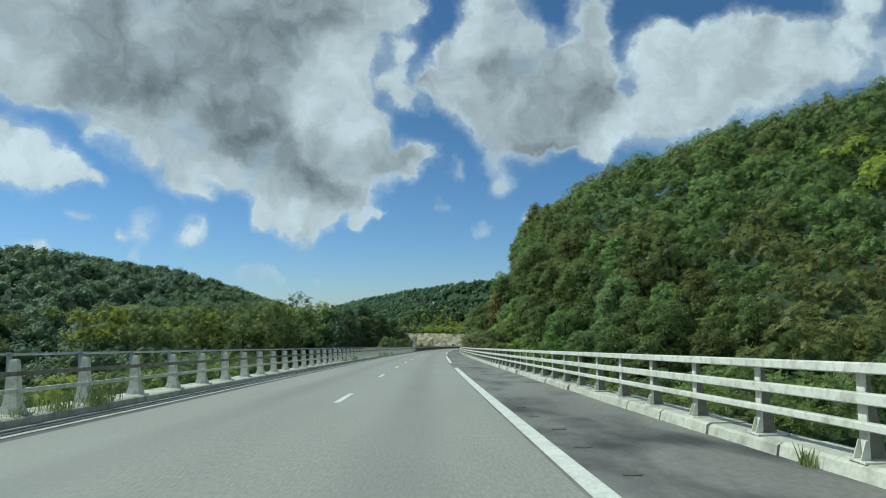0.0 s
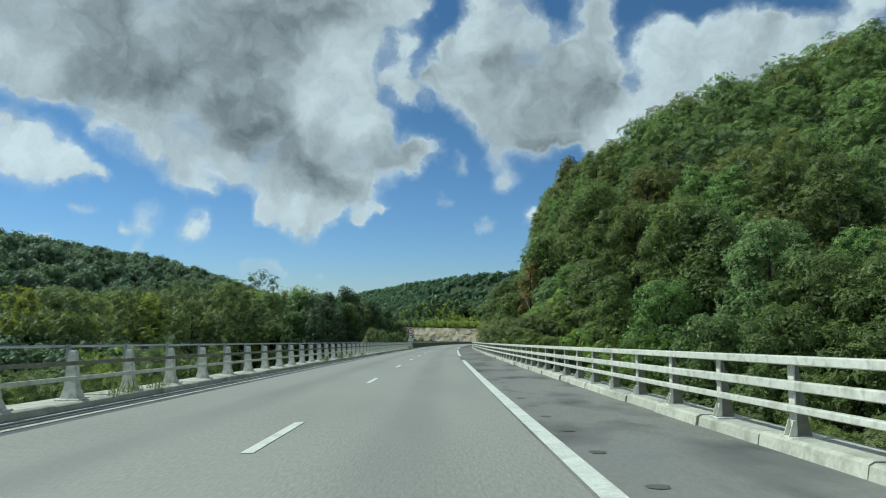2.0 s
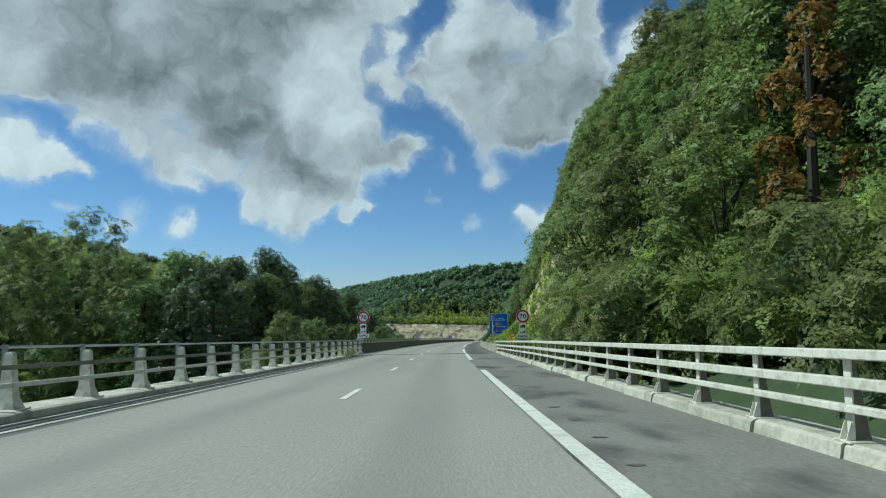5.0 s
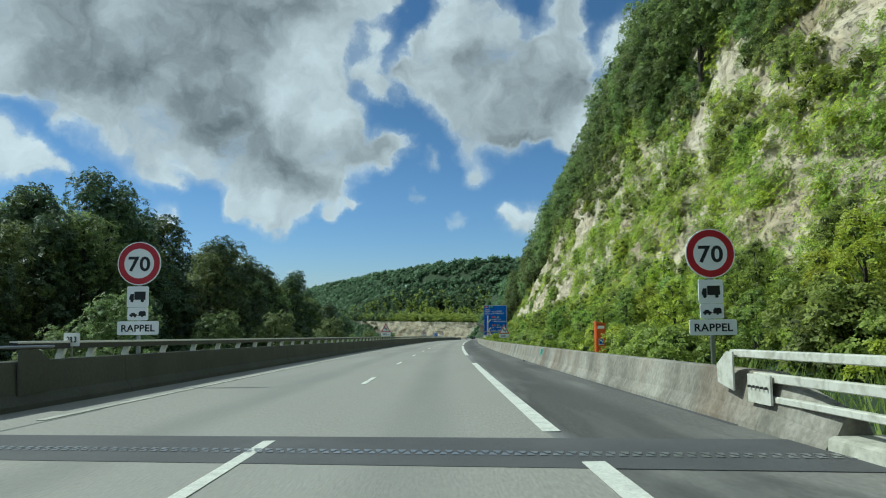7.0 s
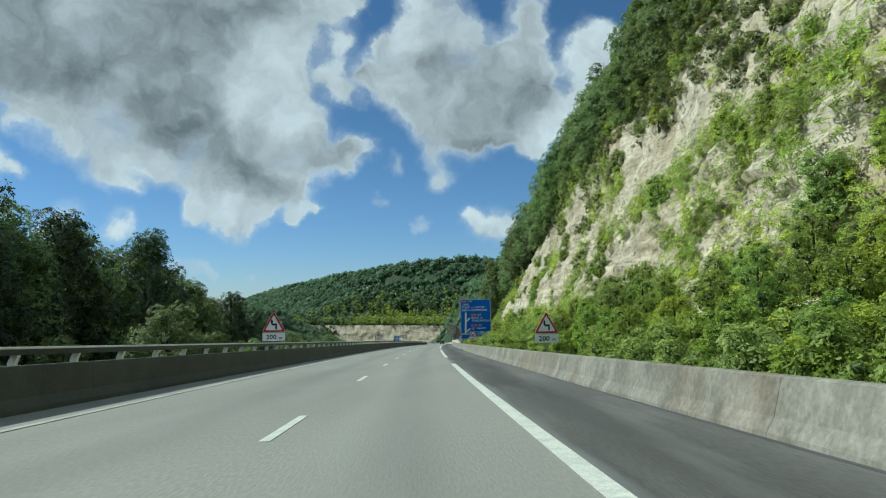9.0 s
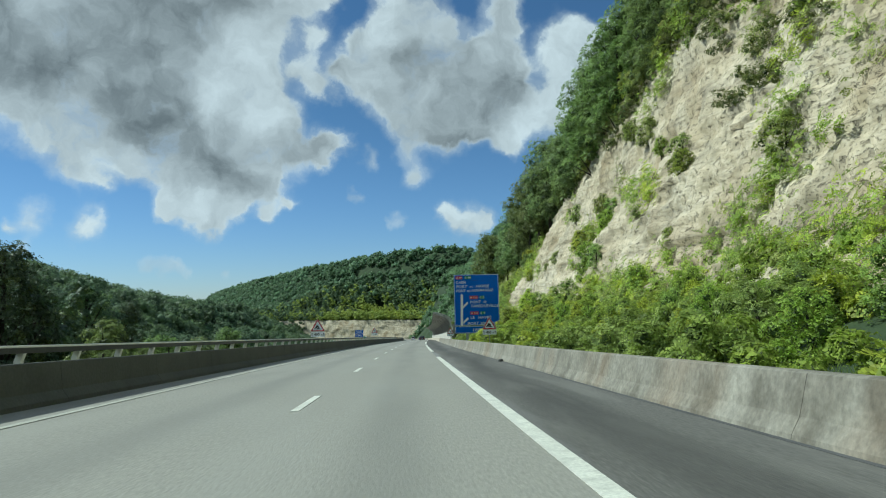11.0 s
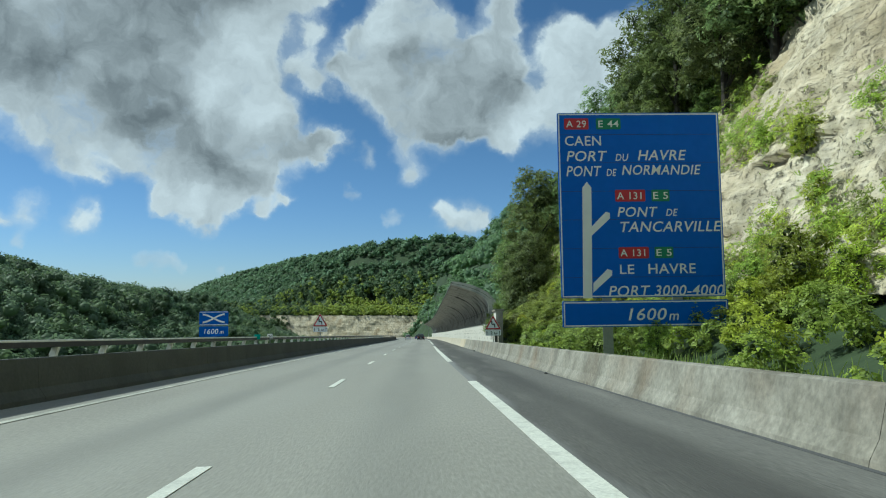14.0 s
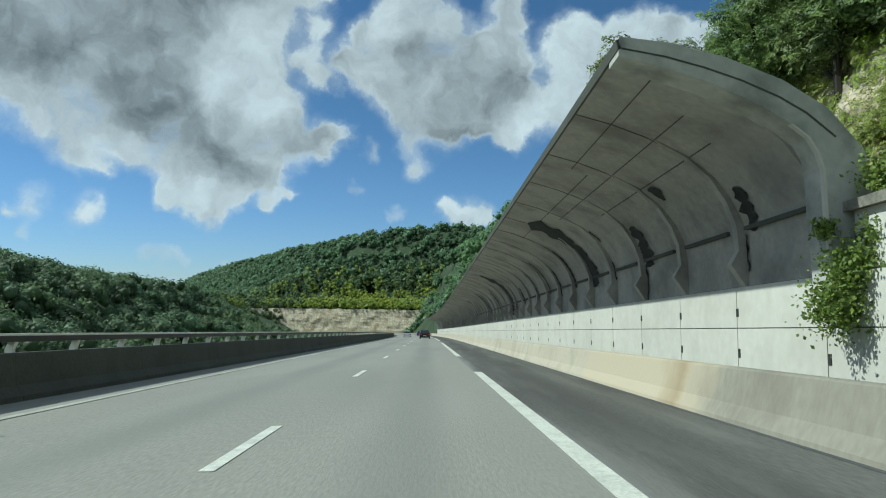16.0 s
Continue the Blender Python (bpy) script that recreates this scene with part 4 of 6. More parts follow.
# the wall's shaded road side comes from its dark concrete colour
barl = thing("barrier_left", Matrix(), "weathered concrete wall with painted-in shade and a steel rail on top", "barrier", kind="structure")
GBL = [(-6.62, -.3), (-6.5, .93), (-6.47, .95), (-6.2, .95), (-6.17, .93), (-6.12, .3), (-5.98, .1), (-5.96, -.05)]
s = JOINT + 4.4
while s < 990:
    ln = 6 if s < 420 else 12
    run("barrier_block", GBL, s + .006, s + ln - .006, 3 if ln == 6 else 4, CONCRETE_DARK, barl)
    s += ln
bm = bmesh.new()
solid(bm, [(-.7, .3), (.35, .3), (.35, .92), (.0, 1.15), (-.7, 1.2)], -.015, .015)
pl = part("end_plate", bm, CONCRETE_DARK, barl, "streaked dark end plate")
pl.matrix_basis = at(JOINT + 6.5, -6.1, 0) @ pose(0, 0, 0, 0, 0, 90)


def ring(d, h, r, n=8, sq=1.0):
    return [(d + r * math.cos(6.2832 * i / n), h + sq * r * math.sin(6.2832 * i / n)) for i in range(n)]


# road-side shade is in the dark body colour; pale strip paints the highlight
run("top_rail", [(-6.42, 1.165), (-6.425, 1.29), (-6.4, 1.312), (-6.27, 1.312), (-6.245, 1.29), (-6.25, 1.165)], JOINT + 6, 990, 5, DARK_STEEL, barl)
run("rail_cap", [(-6.42, 1.314), (-6.41, 1.34), (-6.255, 1.34), (-6.238, 1.325), (-6.238, 1.29), (-6.243, 1.288), (-6.243, 1.3)], JOINT + 6, 990, 5, PALE_STEEL, barl)


def bracket():
    """A curved pale steel bracket between wall and rail, seen from the road (which lies along +x)."""
    bm = bmesh.new()
    rows = []
    for i in range(6):
        f = i / 5
        x, z, y = .06 - .08 * (1 - f) ** 1.6 + .05 * (1 - f) ** 6, .225 * f, .05 * f
        rows.append([bm.verts.new((x + .02, y - .06, z)), bm.verts.new((x + .02, y + .06, z)), bm.verts.new((x - .13, y + .06, z)), bm.verts.new((x - .13, y - .06, z))])
    for a, b in zip(rows, rows[1:]):
        for j in range(4):
            k = (j + 1) % 4
            bm.faces.new((a[j], a[k], b[k], b[j]))
    bm.faces.new(rows[0][::-1])
    bm.faces.new(rows[-1])
    return bm


br = part("bracket", bracket(), PALE_STEEL, barl)
br.matrix_basis = at(181.7, -6.33, .95)
for s in [183.0, 184.8] + [187.25 + 2.48 * k for k in range(120)]:
    copy_thing(br, at(s, -6.33, .95))


# ---- the rock-fall gallery ----
INNER = [(5.06, 5.62), (5.8, 5.4), (6.5, 5.13), (7.3, 4.72), (7.85, 4.27), (8.2, 3.8), (8.42, 3.33), (8.5, 2.8), (8.5, 2.06)]
OUTER = [(9.0, 2.06), (9.05, 3.1), (8.85, 3.95), (8.3, 4.6), (7.6, 5.05), (6.7, 5.42), (5.8, 5.66), (5.02, 5.76)]
G0, G1 = 397.0, 610.0
gal = thing("rockfall_gallery", Matrix(), "long curved concrete rock-fall gallery open to the road", "gallery")
run("roof_shell", INNER + OUTER, G0 + .4, G1, 3.15, GALLERY, gal)


def lean(prof, k, f=1.0, full=4):
    """The profile moved inwards by k."""
    out_p = []
    for i, (d, h) in enumerate(prof):
        a, b = Vector(prof[max(0, i - 1)]), Vector(prof[min(len(prof) - 1, i + 1)])
        t = (b - a).normalized()
        nrm = Vector((t.y, -t.x))
        kk = k * min(1, i / full) * f
        out_p.append((d + nrm.x * kk, h + nrm.y * kk))
    return out_p


# the thick edge of the roof's open end
FRONT_IN = [(5.04, 5.5), (5.5, 5.38), (5.97, 5.23), (6.45, 5.07), (6.86, 4.89), (7.34, 4.65), (7.74, 4.39), (8.0, 4.18), (8.14, 3.94), (8.22, 3.67), (8.24, 2.96), (8.28, 2.3)]
edge = run("end_rib", [(d, h) for d, h in FRONT_IN] + [(8.3, 1.95)] + [(d + .03, h + (.05 if h > 2.5 else 0)) for d, h in OUTER], G0 - .1, G0 + .45, .3, GALLERY_EDGE, gal)
tagged(edge, "weathered grey concrete end edge")
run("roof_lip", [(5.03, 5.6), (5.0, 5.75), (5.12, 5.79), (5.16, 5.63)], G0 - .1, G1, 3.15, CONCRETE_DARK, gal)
for i in range(1, 60):
    s = G0 + 3.15 * i
    if s > G1 - 1:
        break
    ribs_in = lean(INNER[2:], .17, 1.0, 5)
    foot = [(8.5, 1.95)]
    run("rib", ribs_in[:-1] + [(8.16, 2.5)] + foot + [(d + .02, h) for d, h in INNER[:1:-1]], s - .09, s + .09, .2, GALLERY, gal)
    if i < 30:
        rim = ribs_in[2:-1] + [(8.16, 2.5), (8.44, 2.08)]
        # thin strip a little lighter than the rib: its lit edge in colour
        run("rib_edge", rim + [(d - .012, h - .012) for d, h in rim[::-1]], s - .1, s + .1, .2, GALLERY_RIM, gal)
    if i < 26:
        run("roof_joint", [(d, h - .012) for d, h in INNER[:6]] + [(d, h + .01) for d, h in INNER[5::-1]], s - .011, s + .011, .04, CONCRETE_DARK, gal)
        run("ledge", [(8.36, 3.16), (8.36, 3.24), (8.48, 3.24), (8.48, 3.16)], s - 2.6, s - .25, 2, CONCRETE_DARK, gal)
rim = [(5.1, 5.63), (5.8, 5.49), (6.42, 5.31), (7.0, 5.1), (7.57, 4.84), (8.0, 4.58), (8.45, 4.2)]
run("seam", rim + [(d - .02, h - .025) for d, h in rim[::-1]], G0 - .106, G0 - .09, .02, CONCRETE_DARK, gal)
# white strip added so the end's inner corner shows bright by colour
rim = FRONT_IN[6:] + [(8.3, 1.97)]
run("corner_strip", [(d - .012, h) for d, h in rim] + [(d + .035, h) for d, h in rim[::-1]], G0 - .108, G0 - .02, .2, WALL_WHITE, gal)


# soot and water marks below the leaking joints
def soot(s, a, b, w, seed):
    """An uneven dark streak on the inside of the shell, from point a to point b of its profile."""
    vs, fs = [], []
    n = 26
    for i in range(n + 1):
        f = a + (b - a) * i / n
        j = min(int(f), len(INNER) - 2)
        d0, h0 = INNER[j]
        d1, h1 = INNER[j + 1]
        d, h = d0 + (d1 - d0) * (f - j) - .02, h0 + (h1 - h0) * (f - j) - .02
        half = w * (.3 + 1.1 * abs(noise.noise(Vector((f * 2.1, seed, 0)))) + .35 * abs(noise.noise(Vector((f * 9, seed, 4)))))
        o = .12 * noise.noise(Vector((f * 3, seed, 9)))
        if i in (0, n):
            half *= .2
        vs += [R(s + o - half, d, h), R(s + o + half, d, h)]
    for i in range(n):
        fs.append((2 * i, 2 * i + 1, 2 * i + 3, 2 * i + 2))
    mesh_object("soot_mark", vs, fs, SOOT, gal)


for i, (s, a, b, w) in enumerate(((399.6, 4.6, 6.4, .34), (400.0, 6.4, 7.6, .06), (405.9, 4.2, 6.6, .55), (409.3, 3.4, 4.2, .16), (409.5, 5.6, 6.8, .18), (406.2, 6.4, 8, .12), (412.4, 1.2, 6.9, 1.15), (415.6, 3.2, 6.6, .3), (418.9, 4.4, 7.0, .24), (416, 5.2, 6.6, .2), (421.6, 3, 6.5, .22), (437.2, 1.2, 7.6, 1.2), (402.7, 3.2, 3.9, .25), (455.5, 2.4, 7.2, .9), (425.5, 3.6, 6.6, .5), (431, 4.6, 6.8, .4), (446, 3.4, 6.6, .5), (470, 2.4, 7.2, 1.0))):
    soot(s, a, b, w, i * 7.3)
for h_i, s0, s1 in ((1.0, 397.6, 404), (2.2, 398.5, 410), (3.1, 399, 407), (1.6, 404, 416)):
    j = int(h_i)
    d = INNER[j][0] + (INNER[j + 1][0] - INNER[j][0]) * (h_i - j)
    h = INNER[j][1] + (INNER[j + 1][1] - INNER[j][1]) * (h_i - j)
    run("soffit_joint", [(d - .009, h - .004), (d + .009, h - .012), (d + .009, h + .01), (d - .009, h + .02)], s0, s1, 2, CONCRETE_DARK, gal)
wall = thing("gallery_wall", Matrix(), "off-white panelled wall at the foot of the gallery", "wall", kind="structure")
k = 0
s = 394.2
while s < G1:
    e = s + 3.15
    if s > 500:
        e = s + 12.6
    for h0, h1 in ((-.2, 1.21), (1.23, 2.05)):
        run("panel", [(8.44, h0), (8.44, h1), (8.9, h1), (8.9, h0)], s + .012, e - .012, 3, WALL_WHITE, wall)
    if s < 440:
        run("stain", [(8.43, .62), (8.43, .8), (8.445, .8), (8.445, .62)], e - .11, e - .02, .1, SOOT, wall)
        run("stain", [(8.43, 1.45), (8.43, 1.62), (8.445, 1.62), (8.445, 1.45)], e - .08, e + .02, .1, SOOT, wall)
    s = e
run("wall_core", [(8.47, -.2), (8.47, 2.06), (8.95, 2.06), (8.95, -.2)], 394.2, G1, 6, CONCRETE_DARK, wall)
pil = thing("gallery_end_pillar", Matrix(), "pale concrete end pillar with a projecting coping beside the gallery", "pillar", kind="structure")
run("pillar_body", [(8.62, .2), (8.62, 3.0), (9.18, 3.0), (9.18, .2)], 394.3, 396.8, 2.5, WALL_WHITE, pil)
# thin greyer plate added to paint the pillar's shaded front
run("pillar_front", [(8.615, .2), (8.615, 3.0), (9.185, 3.0), (9.185, .2)], 394.27, 394.3, .03, GALLERY, pil)
run("coping", [(8.5, 3.0), (8.5, 3.16), (9.3, 3.2), (9.3, 3.0)], 394.15, 396.9, 2.7, CONCRETE, pil)
run("wing_wall", [(8.7, 0), (8.7, 2.0), (9.0, 2.0), (9.0, 0)], 393.4, 394.3, .9, CONCRETE, pil)

# ---- the chalk face ----
CS = np.arange(172, 472, .62)
CU = np.linspace(0, 1, 100)
pd = np.interp(CU, np.linspace(0, 1, 7), [17.6, 20.3, 22.2, 24, 27.7, 29.2, 31.5])
ph = np.interp(CU, np.linspace(0, 1, 7), [2.2, 5, 10.4, 14, 24.5, 29.9, 31.4])
verts = []
for s in CS:
    top = np.interp(s, [100, 150, 250, 330, 380, 417, 470], [26, 27, 32, 30, 24, 20.5, 20.5])
    for d, h in zip(pd, ph):
        hh = 5 + (h - 5) * (top - 5) / 24.5 if h > 5 else h
        lift = hh + .35 * noise.noise(Vector((s * .04, hh * .08, 3)))
        n1 = noise.fractal(Vector((s * .05, hh * .05, 1)), 1, 2, 3)
        n3 = noise.fractal(Vector((s * .7, hh * 1.1, 9)), .8, 2, 4)
        bed, thin = math.floor(lift * .62), math.floor(lift * 1.7)
        blocks = noise.noise(Vector((s * .11, bed * 3.7, 5))) * .5 + noise.cell(Vector((s * .3 + bed * .37, bed * 5.1, 2))) * .2
        out_by = 1.4 * n1 + .42 * n3 + blocks + .1 * noise.cell(Vector((s * .09 + 2, thin * 2.3, 7))) - .1 * (lift * .62 % 1.0)
        fall = min(1, max(0, (31.4 - h) / 3))
        verts.append(R(s, d - 1.5 - out_by * fall + (1 - fall) * 1.6, hh + .12 * n3))
nu = len(CU)
faces = [(i * nu + j, i * nu + j + 1, (i + 1) * nu + j + 1, (i + 1) * nu + j) for i in range(len(CS) - 1) for j in range(nu - 1)]
cliff = mesh_object("cliff", verts, faces, CHALK, smooth_faces=True)
tagged(cliff, "white chalk rock face with ochre stains and ledges", "cliff", kind="structure")
cliff_pts = np.array([tuple(v) for v in verts]).reshape(len(CS), nu, 3)
# the chalk bench ahead
verts, NB = [], 160
for i in range(NB + 1):
    f = i / NB
    x, y = 118 - 222 * f, 905 + 191 * f
    for j in range(14):
        z = -52 + 22.6 * j / 13
        o = 1.3 * noise.fractal(Vector((f * 22, z * .12, 2)), 1, 2, 5) + .12 * (z + 52)
        verts.append((x + o * .652, y + o * .758, z + .8 * noise.noise(Vector((f * 30, j, 0))) * (j > 10)))
faces = [(i * 14 + j, i * 14 + j + 1, (i + 1) * 14 + j + 1, (i + 1) * 14 + j) for i in range(NB) for j in range(13)]
bench_ob = mesh_object("chalk_bench", verts, faces, CHALK)
tagged(bench_ob, "low white chalk cutting behind the far bend", "cliff", kind="structure")


# ---- signs ----
def plate(bm, w, h, t=.025, r=.05, x=0.0, z=0.0, n=4):
    """A plate with rounded corners, its face along -y at y = 0."""
    pts = []
    for cx, cz, a0 in ((w / 2 - r, h / 2 - r, 0), (-w / 2 + r, h / 2 - r, 90), (-w / 2 + r, -h / 2 + r, 180), (w / 2 - r, -h / 2 + r, 270)):
        for i in range(n + 1):
            a = radians(a0 + 90 * i / n)
            pts.append((x + cx + r * math.cos(a), z + cz + r * math.sin(a)))
    return solid(bm, pts, 0, t)


def disc(bm, r0, r1, y, x=0.0, z=0.0, n=40, depth=.004):
    """A flat ring, or a disc when r0 is 0."""
    a = [(math.cos(6.2832 * i / n), math.sin(6.2832 * i / n)) for i in range(n)]
    if r0 == 0:
        return solid(bm, [(x + c * r1, z + s_ * r1) for c, s_ in a], y, y + depth)
    o = [bm.verts.new((x + c * r1, y, z + s_ * r1)) for c, s_ in a]
    i_ = [bm.verts.new((x + c * r0, y, z + s_ * r0)) for c, s_ in a]
    for k in range(n):
        j = (k + 1) % n
        bm.faces.new((o[k], o[j], i_[j], i_[k]))
    return bm


def poly(bm, pts, y=-.006, depth=.004):
    return solid(bm, pts, y, y + depth)


def truck_icon(bm, x, z, w):
    poly(bm, [(x - .2 * w, z - .16 * w), (x + .48 * w, z - .16 * w), (x + .48 * w, z + .34 * w), (x - .2 * w, z + .34 * w)])
    poly(bm, [(x - .5 * w, z - .16 * w), (x - .23 * w, z - .16 * w), (x - .23 * w, z + .2 * w), (x - .42 * w, z + .2 * w), (x - .5 * w, z)])
    for c in (-.34, .3):
        disc(bm, 0, .095 * w, -.007, x + c * w, z - .22 * w, 16)


def caravan_icon(bm, x, z, w):
    poly(bm, [(x - .5 * w, z - .1 * w), (x - .04 * w, z - .1 * w), (x - .04 * w, z), (x - .14 * w, z + .02 * w), (x - .2 * w, z + .1 * w), (x - .36 * w, z + .1 * w), (x - .44 * w, z + .01 * w), (x - .5 * w, z)])
    poly(bm, [(x + .06 * w, z - .1 * w), (x + .5 * w, z - .1 * w), (x + .5 * w, z + .12 * w), (x + .42 * w, z + .2 * w), (x + .14 * w, z + .2 * w), (x + .06 * w, z + .1 * w)])
    poly(bm, [(x - .04 * w, z - .07 * w), (x + .06 * w, z - .07 * w), (x + .06 * w, z - .04 * w), (x - .04 * w, z - .04 * w)])
    for c in (-.38, -.16, .28):
        disc(bm, 0, .06 * w, -.007, x + c * w, z - .12 * w, 14)


def speed_sign(s, d, base, bottom, scale, label):
    """Speed limit disc with lorry, caravan and reminder plates; scale 1 has a disc 1.12 across."""
    ob = thing("speed_limit_sign", at(s, d, 0) @ Matrix.Scale(scale, 4), label, "road sign", "speed limit signs")
    k = (bottom) / scale
    zc = k + 1.83
    bm = bmesh.new()
    disc(bm, 0, .56, 0, 0, zc, 48, .03)
    dsc = part("disc", bm, SIGN_WHITE, ob)
    bm = bmesh.new()
    disc(bm, .385, .535, -.004, 0, zc, 48)
    part("red_ring", bm, SIGN_RED, dsc)
    words("70", .52, SIGN_BLACK, dsc, 0, zc - .19, -.006, 0, .56, "CENTER")
    bm = bmesh.new()
    plate(bm, .55, .54, .025, .04, -.02, k + .97)
    p1 = part("lorry_plate", bm, SIGN_WHITE, ob)
    bm = bmesh.new()
    truck_icon(bm, -.02, k + .96, .42)
    part("lorry_pictogram", bm, SIGN_BLACK, p1)
    bm = bmesh.new()
    plate(bm, .53, .33, .025, .04, -.01, k + .53)
    p2 = part("caravan_plate", bm, SIGN_WHITE, ob)
    bm = bmesh.new()
    caravan_icon(bm, -.01, k + .52, .42)
    part("caravan_pictogram", bm, SIGN_BLACK, p2)
    bm = bmesh.new()
    plate(bm, 1.06, .35, .025, .04, 0, k + .17)
    p3 = part("reminder_plate", bm, SIGN_WHITE, ob)
    words("RAPPEL", .24, SIGN_BLACK, p3, 0, k + .085, -.006, 0, .86, "CENTER")
    bm = bmesh.new()
    box(bm, -.04, .04, .03, .11, base / scale, zc + .3)
    part("post", bm, GALV, ob)
    return ob


speed_sign(185.5, -6.35, .94, 1.48, 1.087, "round red-bordered 70 limit sign with lorry plates on the wall")
speed_sign(184.2, 9.2, -.3, 1.12, 1.16, "round red-bordered 70 limit sign with lorry plates beside the scrub")


def triangle(bm, w, h, z, r=.07, y0=0.0, y1=.025):
    pts = []
    for cx, cz, a0 in ((w / 2 - r * 1.7, z + r, -90), (0, z + h - r * 2, 30), (-w / 2 + r * 1.7, z + r, 150)):
        for i in range(5):
            a = radians(a0 + 30 * i)
            pts.append((cx + r * math.cos(a), cz + r * math.sin(a)))
    return solid(bm, pts, y0, y1)


def warning_sign(s, d, bottom, w, label, kind, plate_text, base=-.3):
    ob = thing("warning_sign", at(s, d, 0), label, "road sign", "triangular warning signs")
    h = w * .88
    ph_ = w * .33
    z = bottom + ph_ + .03
    bm = bmesh.new()
    triangle(bm, w, h, z)
    tri = part("triangle", bm, SIGN_CREAM, ob)
    bm = bmesh.new()
    triangle(bm, w * .955, h * .955, z + .022, .06, -.005, .001)
    part("red_border", bm, SIGN_RED, tri)
    bm = bmesh.new()
    triangle(bm, w * .70, h * .70, z + h * .105, .03, -.010, .001)
    part("field", bm, SIGN_WHITE, tri)
    bm = bmesh.new()
    if kind == "bend":
        u = w / 1.3
        poly(bm, [(-.14 * u, z + .45 * u), (-.05 * u, z + .45 * u), (-.05 * u, z + .62 * u), (-.11 * u, z + .72 * u), (-.16 * u, z + .6 * u)], -.016)
        poly(bm, [(-.14 * u, z + .45 * u), (-.06 * u, z + .36 * u), (.17 * u, z + .4 * u), (.17 * u, z + .47 * u), (-.05 * u, z + .47 * u)], -.016)
        poly(bm, [(.09 * u, z + .16 * u), (.17 * u, z + .16 * u), (.17 * u, z + .44 * u), (.08 * u, z + .42 * u)], -.016)
    else:
        u = w / 1.3
        poly(bm, [(-.31 * u, z + .2 * u), (.33 * u, z + .2 * u), (-.14 * u, z + .4 * u), (-.21 * u, z + .4 * u)], -.016)
        poly(bm, [(-.16 * u, z + .42 * u), (.12 * u, z + .34 * u), (.15 * u, z + .42 * u), (.06 * u, z + .46 * u), (.0, z + .54 * u), (-.12 * u, z + .54 * u), (-.18 * u, z + .48 * u)], -.016)
        for c, cz in ((-.1, .40), (.08, .345)):
            disc(bm, 0, .042 * u, -.018, c * u, z + cz * u, 12)
    pic = part("pictogram", bm, SIGN_BLACK, tri)
    if kind == "slope":
        words("4%", .13 * u, SIGN_WHITE, pic, -.2 * u, z + .215 * u, -.02)
    bm = bmesh.new()
    plate(bm, w * .93, ph_, .025, .03, 0, bottom + ph_ / 2)
    pl_ = part("distance_plate", bm, SIGN_WHITE, ob)
    number, unit = plate_text
    ar = kind == "slope" or unit == "km"
    words(number, ph_ * .78, SIGN_BLACK, pl_, -w * (.1 if len(number) == 1 else .06 if ar else .1), bottom + ph_ * .24, -.006, 0, w * (.1 if len(number) == 1 else .36 if ar else .42), "CENTER")
    words(unit, ph_ * .5, SIGN_BLACK, pl_, w * (.05 if len(number) == 1 else .2 if ar else .22), bottom + ph_ * .24, -.006)
    if ar:
        for sx in (-1, 1):
            bm = bmesh.new()
            x, neck, top_ = sx * w * .38, bottom + ph_ * .57, bottom + ph_ * .88
            poly(bm, [(x - .018, bottom + .06), (x + .018, bottom + .06), (x + .018, neck), (x + .055, neck), (x, top_), (x - .055, neck), (x - .018, neck)])
            part("arrow", bm, SIGN_BLACK, pl_)
    bm = bmesh.new()
    box(bm, -.035, .035, .03, .09, base, z + h * .6)
    part("post", bm, GALV, ob)
    return ob


warning_sign(253, -6.25, 1.42, 1.34, "red-bordered triangular double bend sign with distance plate on the wall", "bend", ("200", "m"))
warning_sign(252, 8.7, .92, 1.38, "red-bordered triangular double bend sign with distance plate before the scrub", "bend", ("200", "m"))
warning_sign(324.9, -6.37, 1.44, 1.32, "red-bordered triangular steep descent sign with distance plate on the wall", "slope", ("400", "m"))
warning_sign(322.6, 8.7, 1.1, 1.27, "red-bordered triangular steep descent sign with distance plate before the scrub", "slope", ("400", "m"))
warning_sign(396, -6.37, 1.68, 1.31, "red-bordered triangular double bend sign with kilometre plate on the wall", "bend", ("2", "km"))
warning_sign(392.8, 8.2, .98, 1.36, "red-bordered triangular double bend sign with kilometre plate before the gallery", "bend", ("2", "km"))


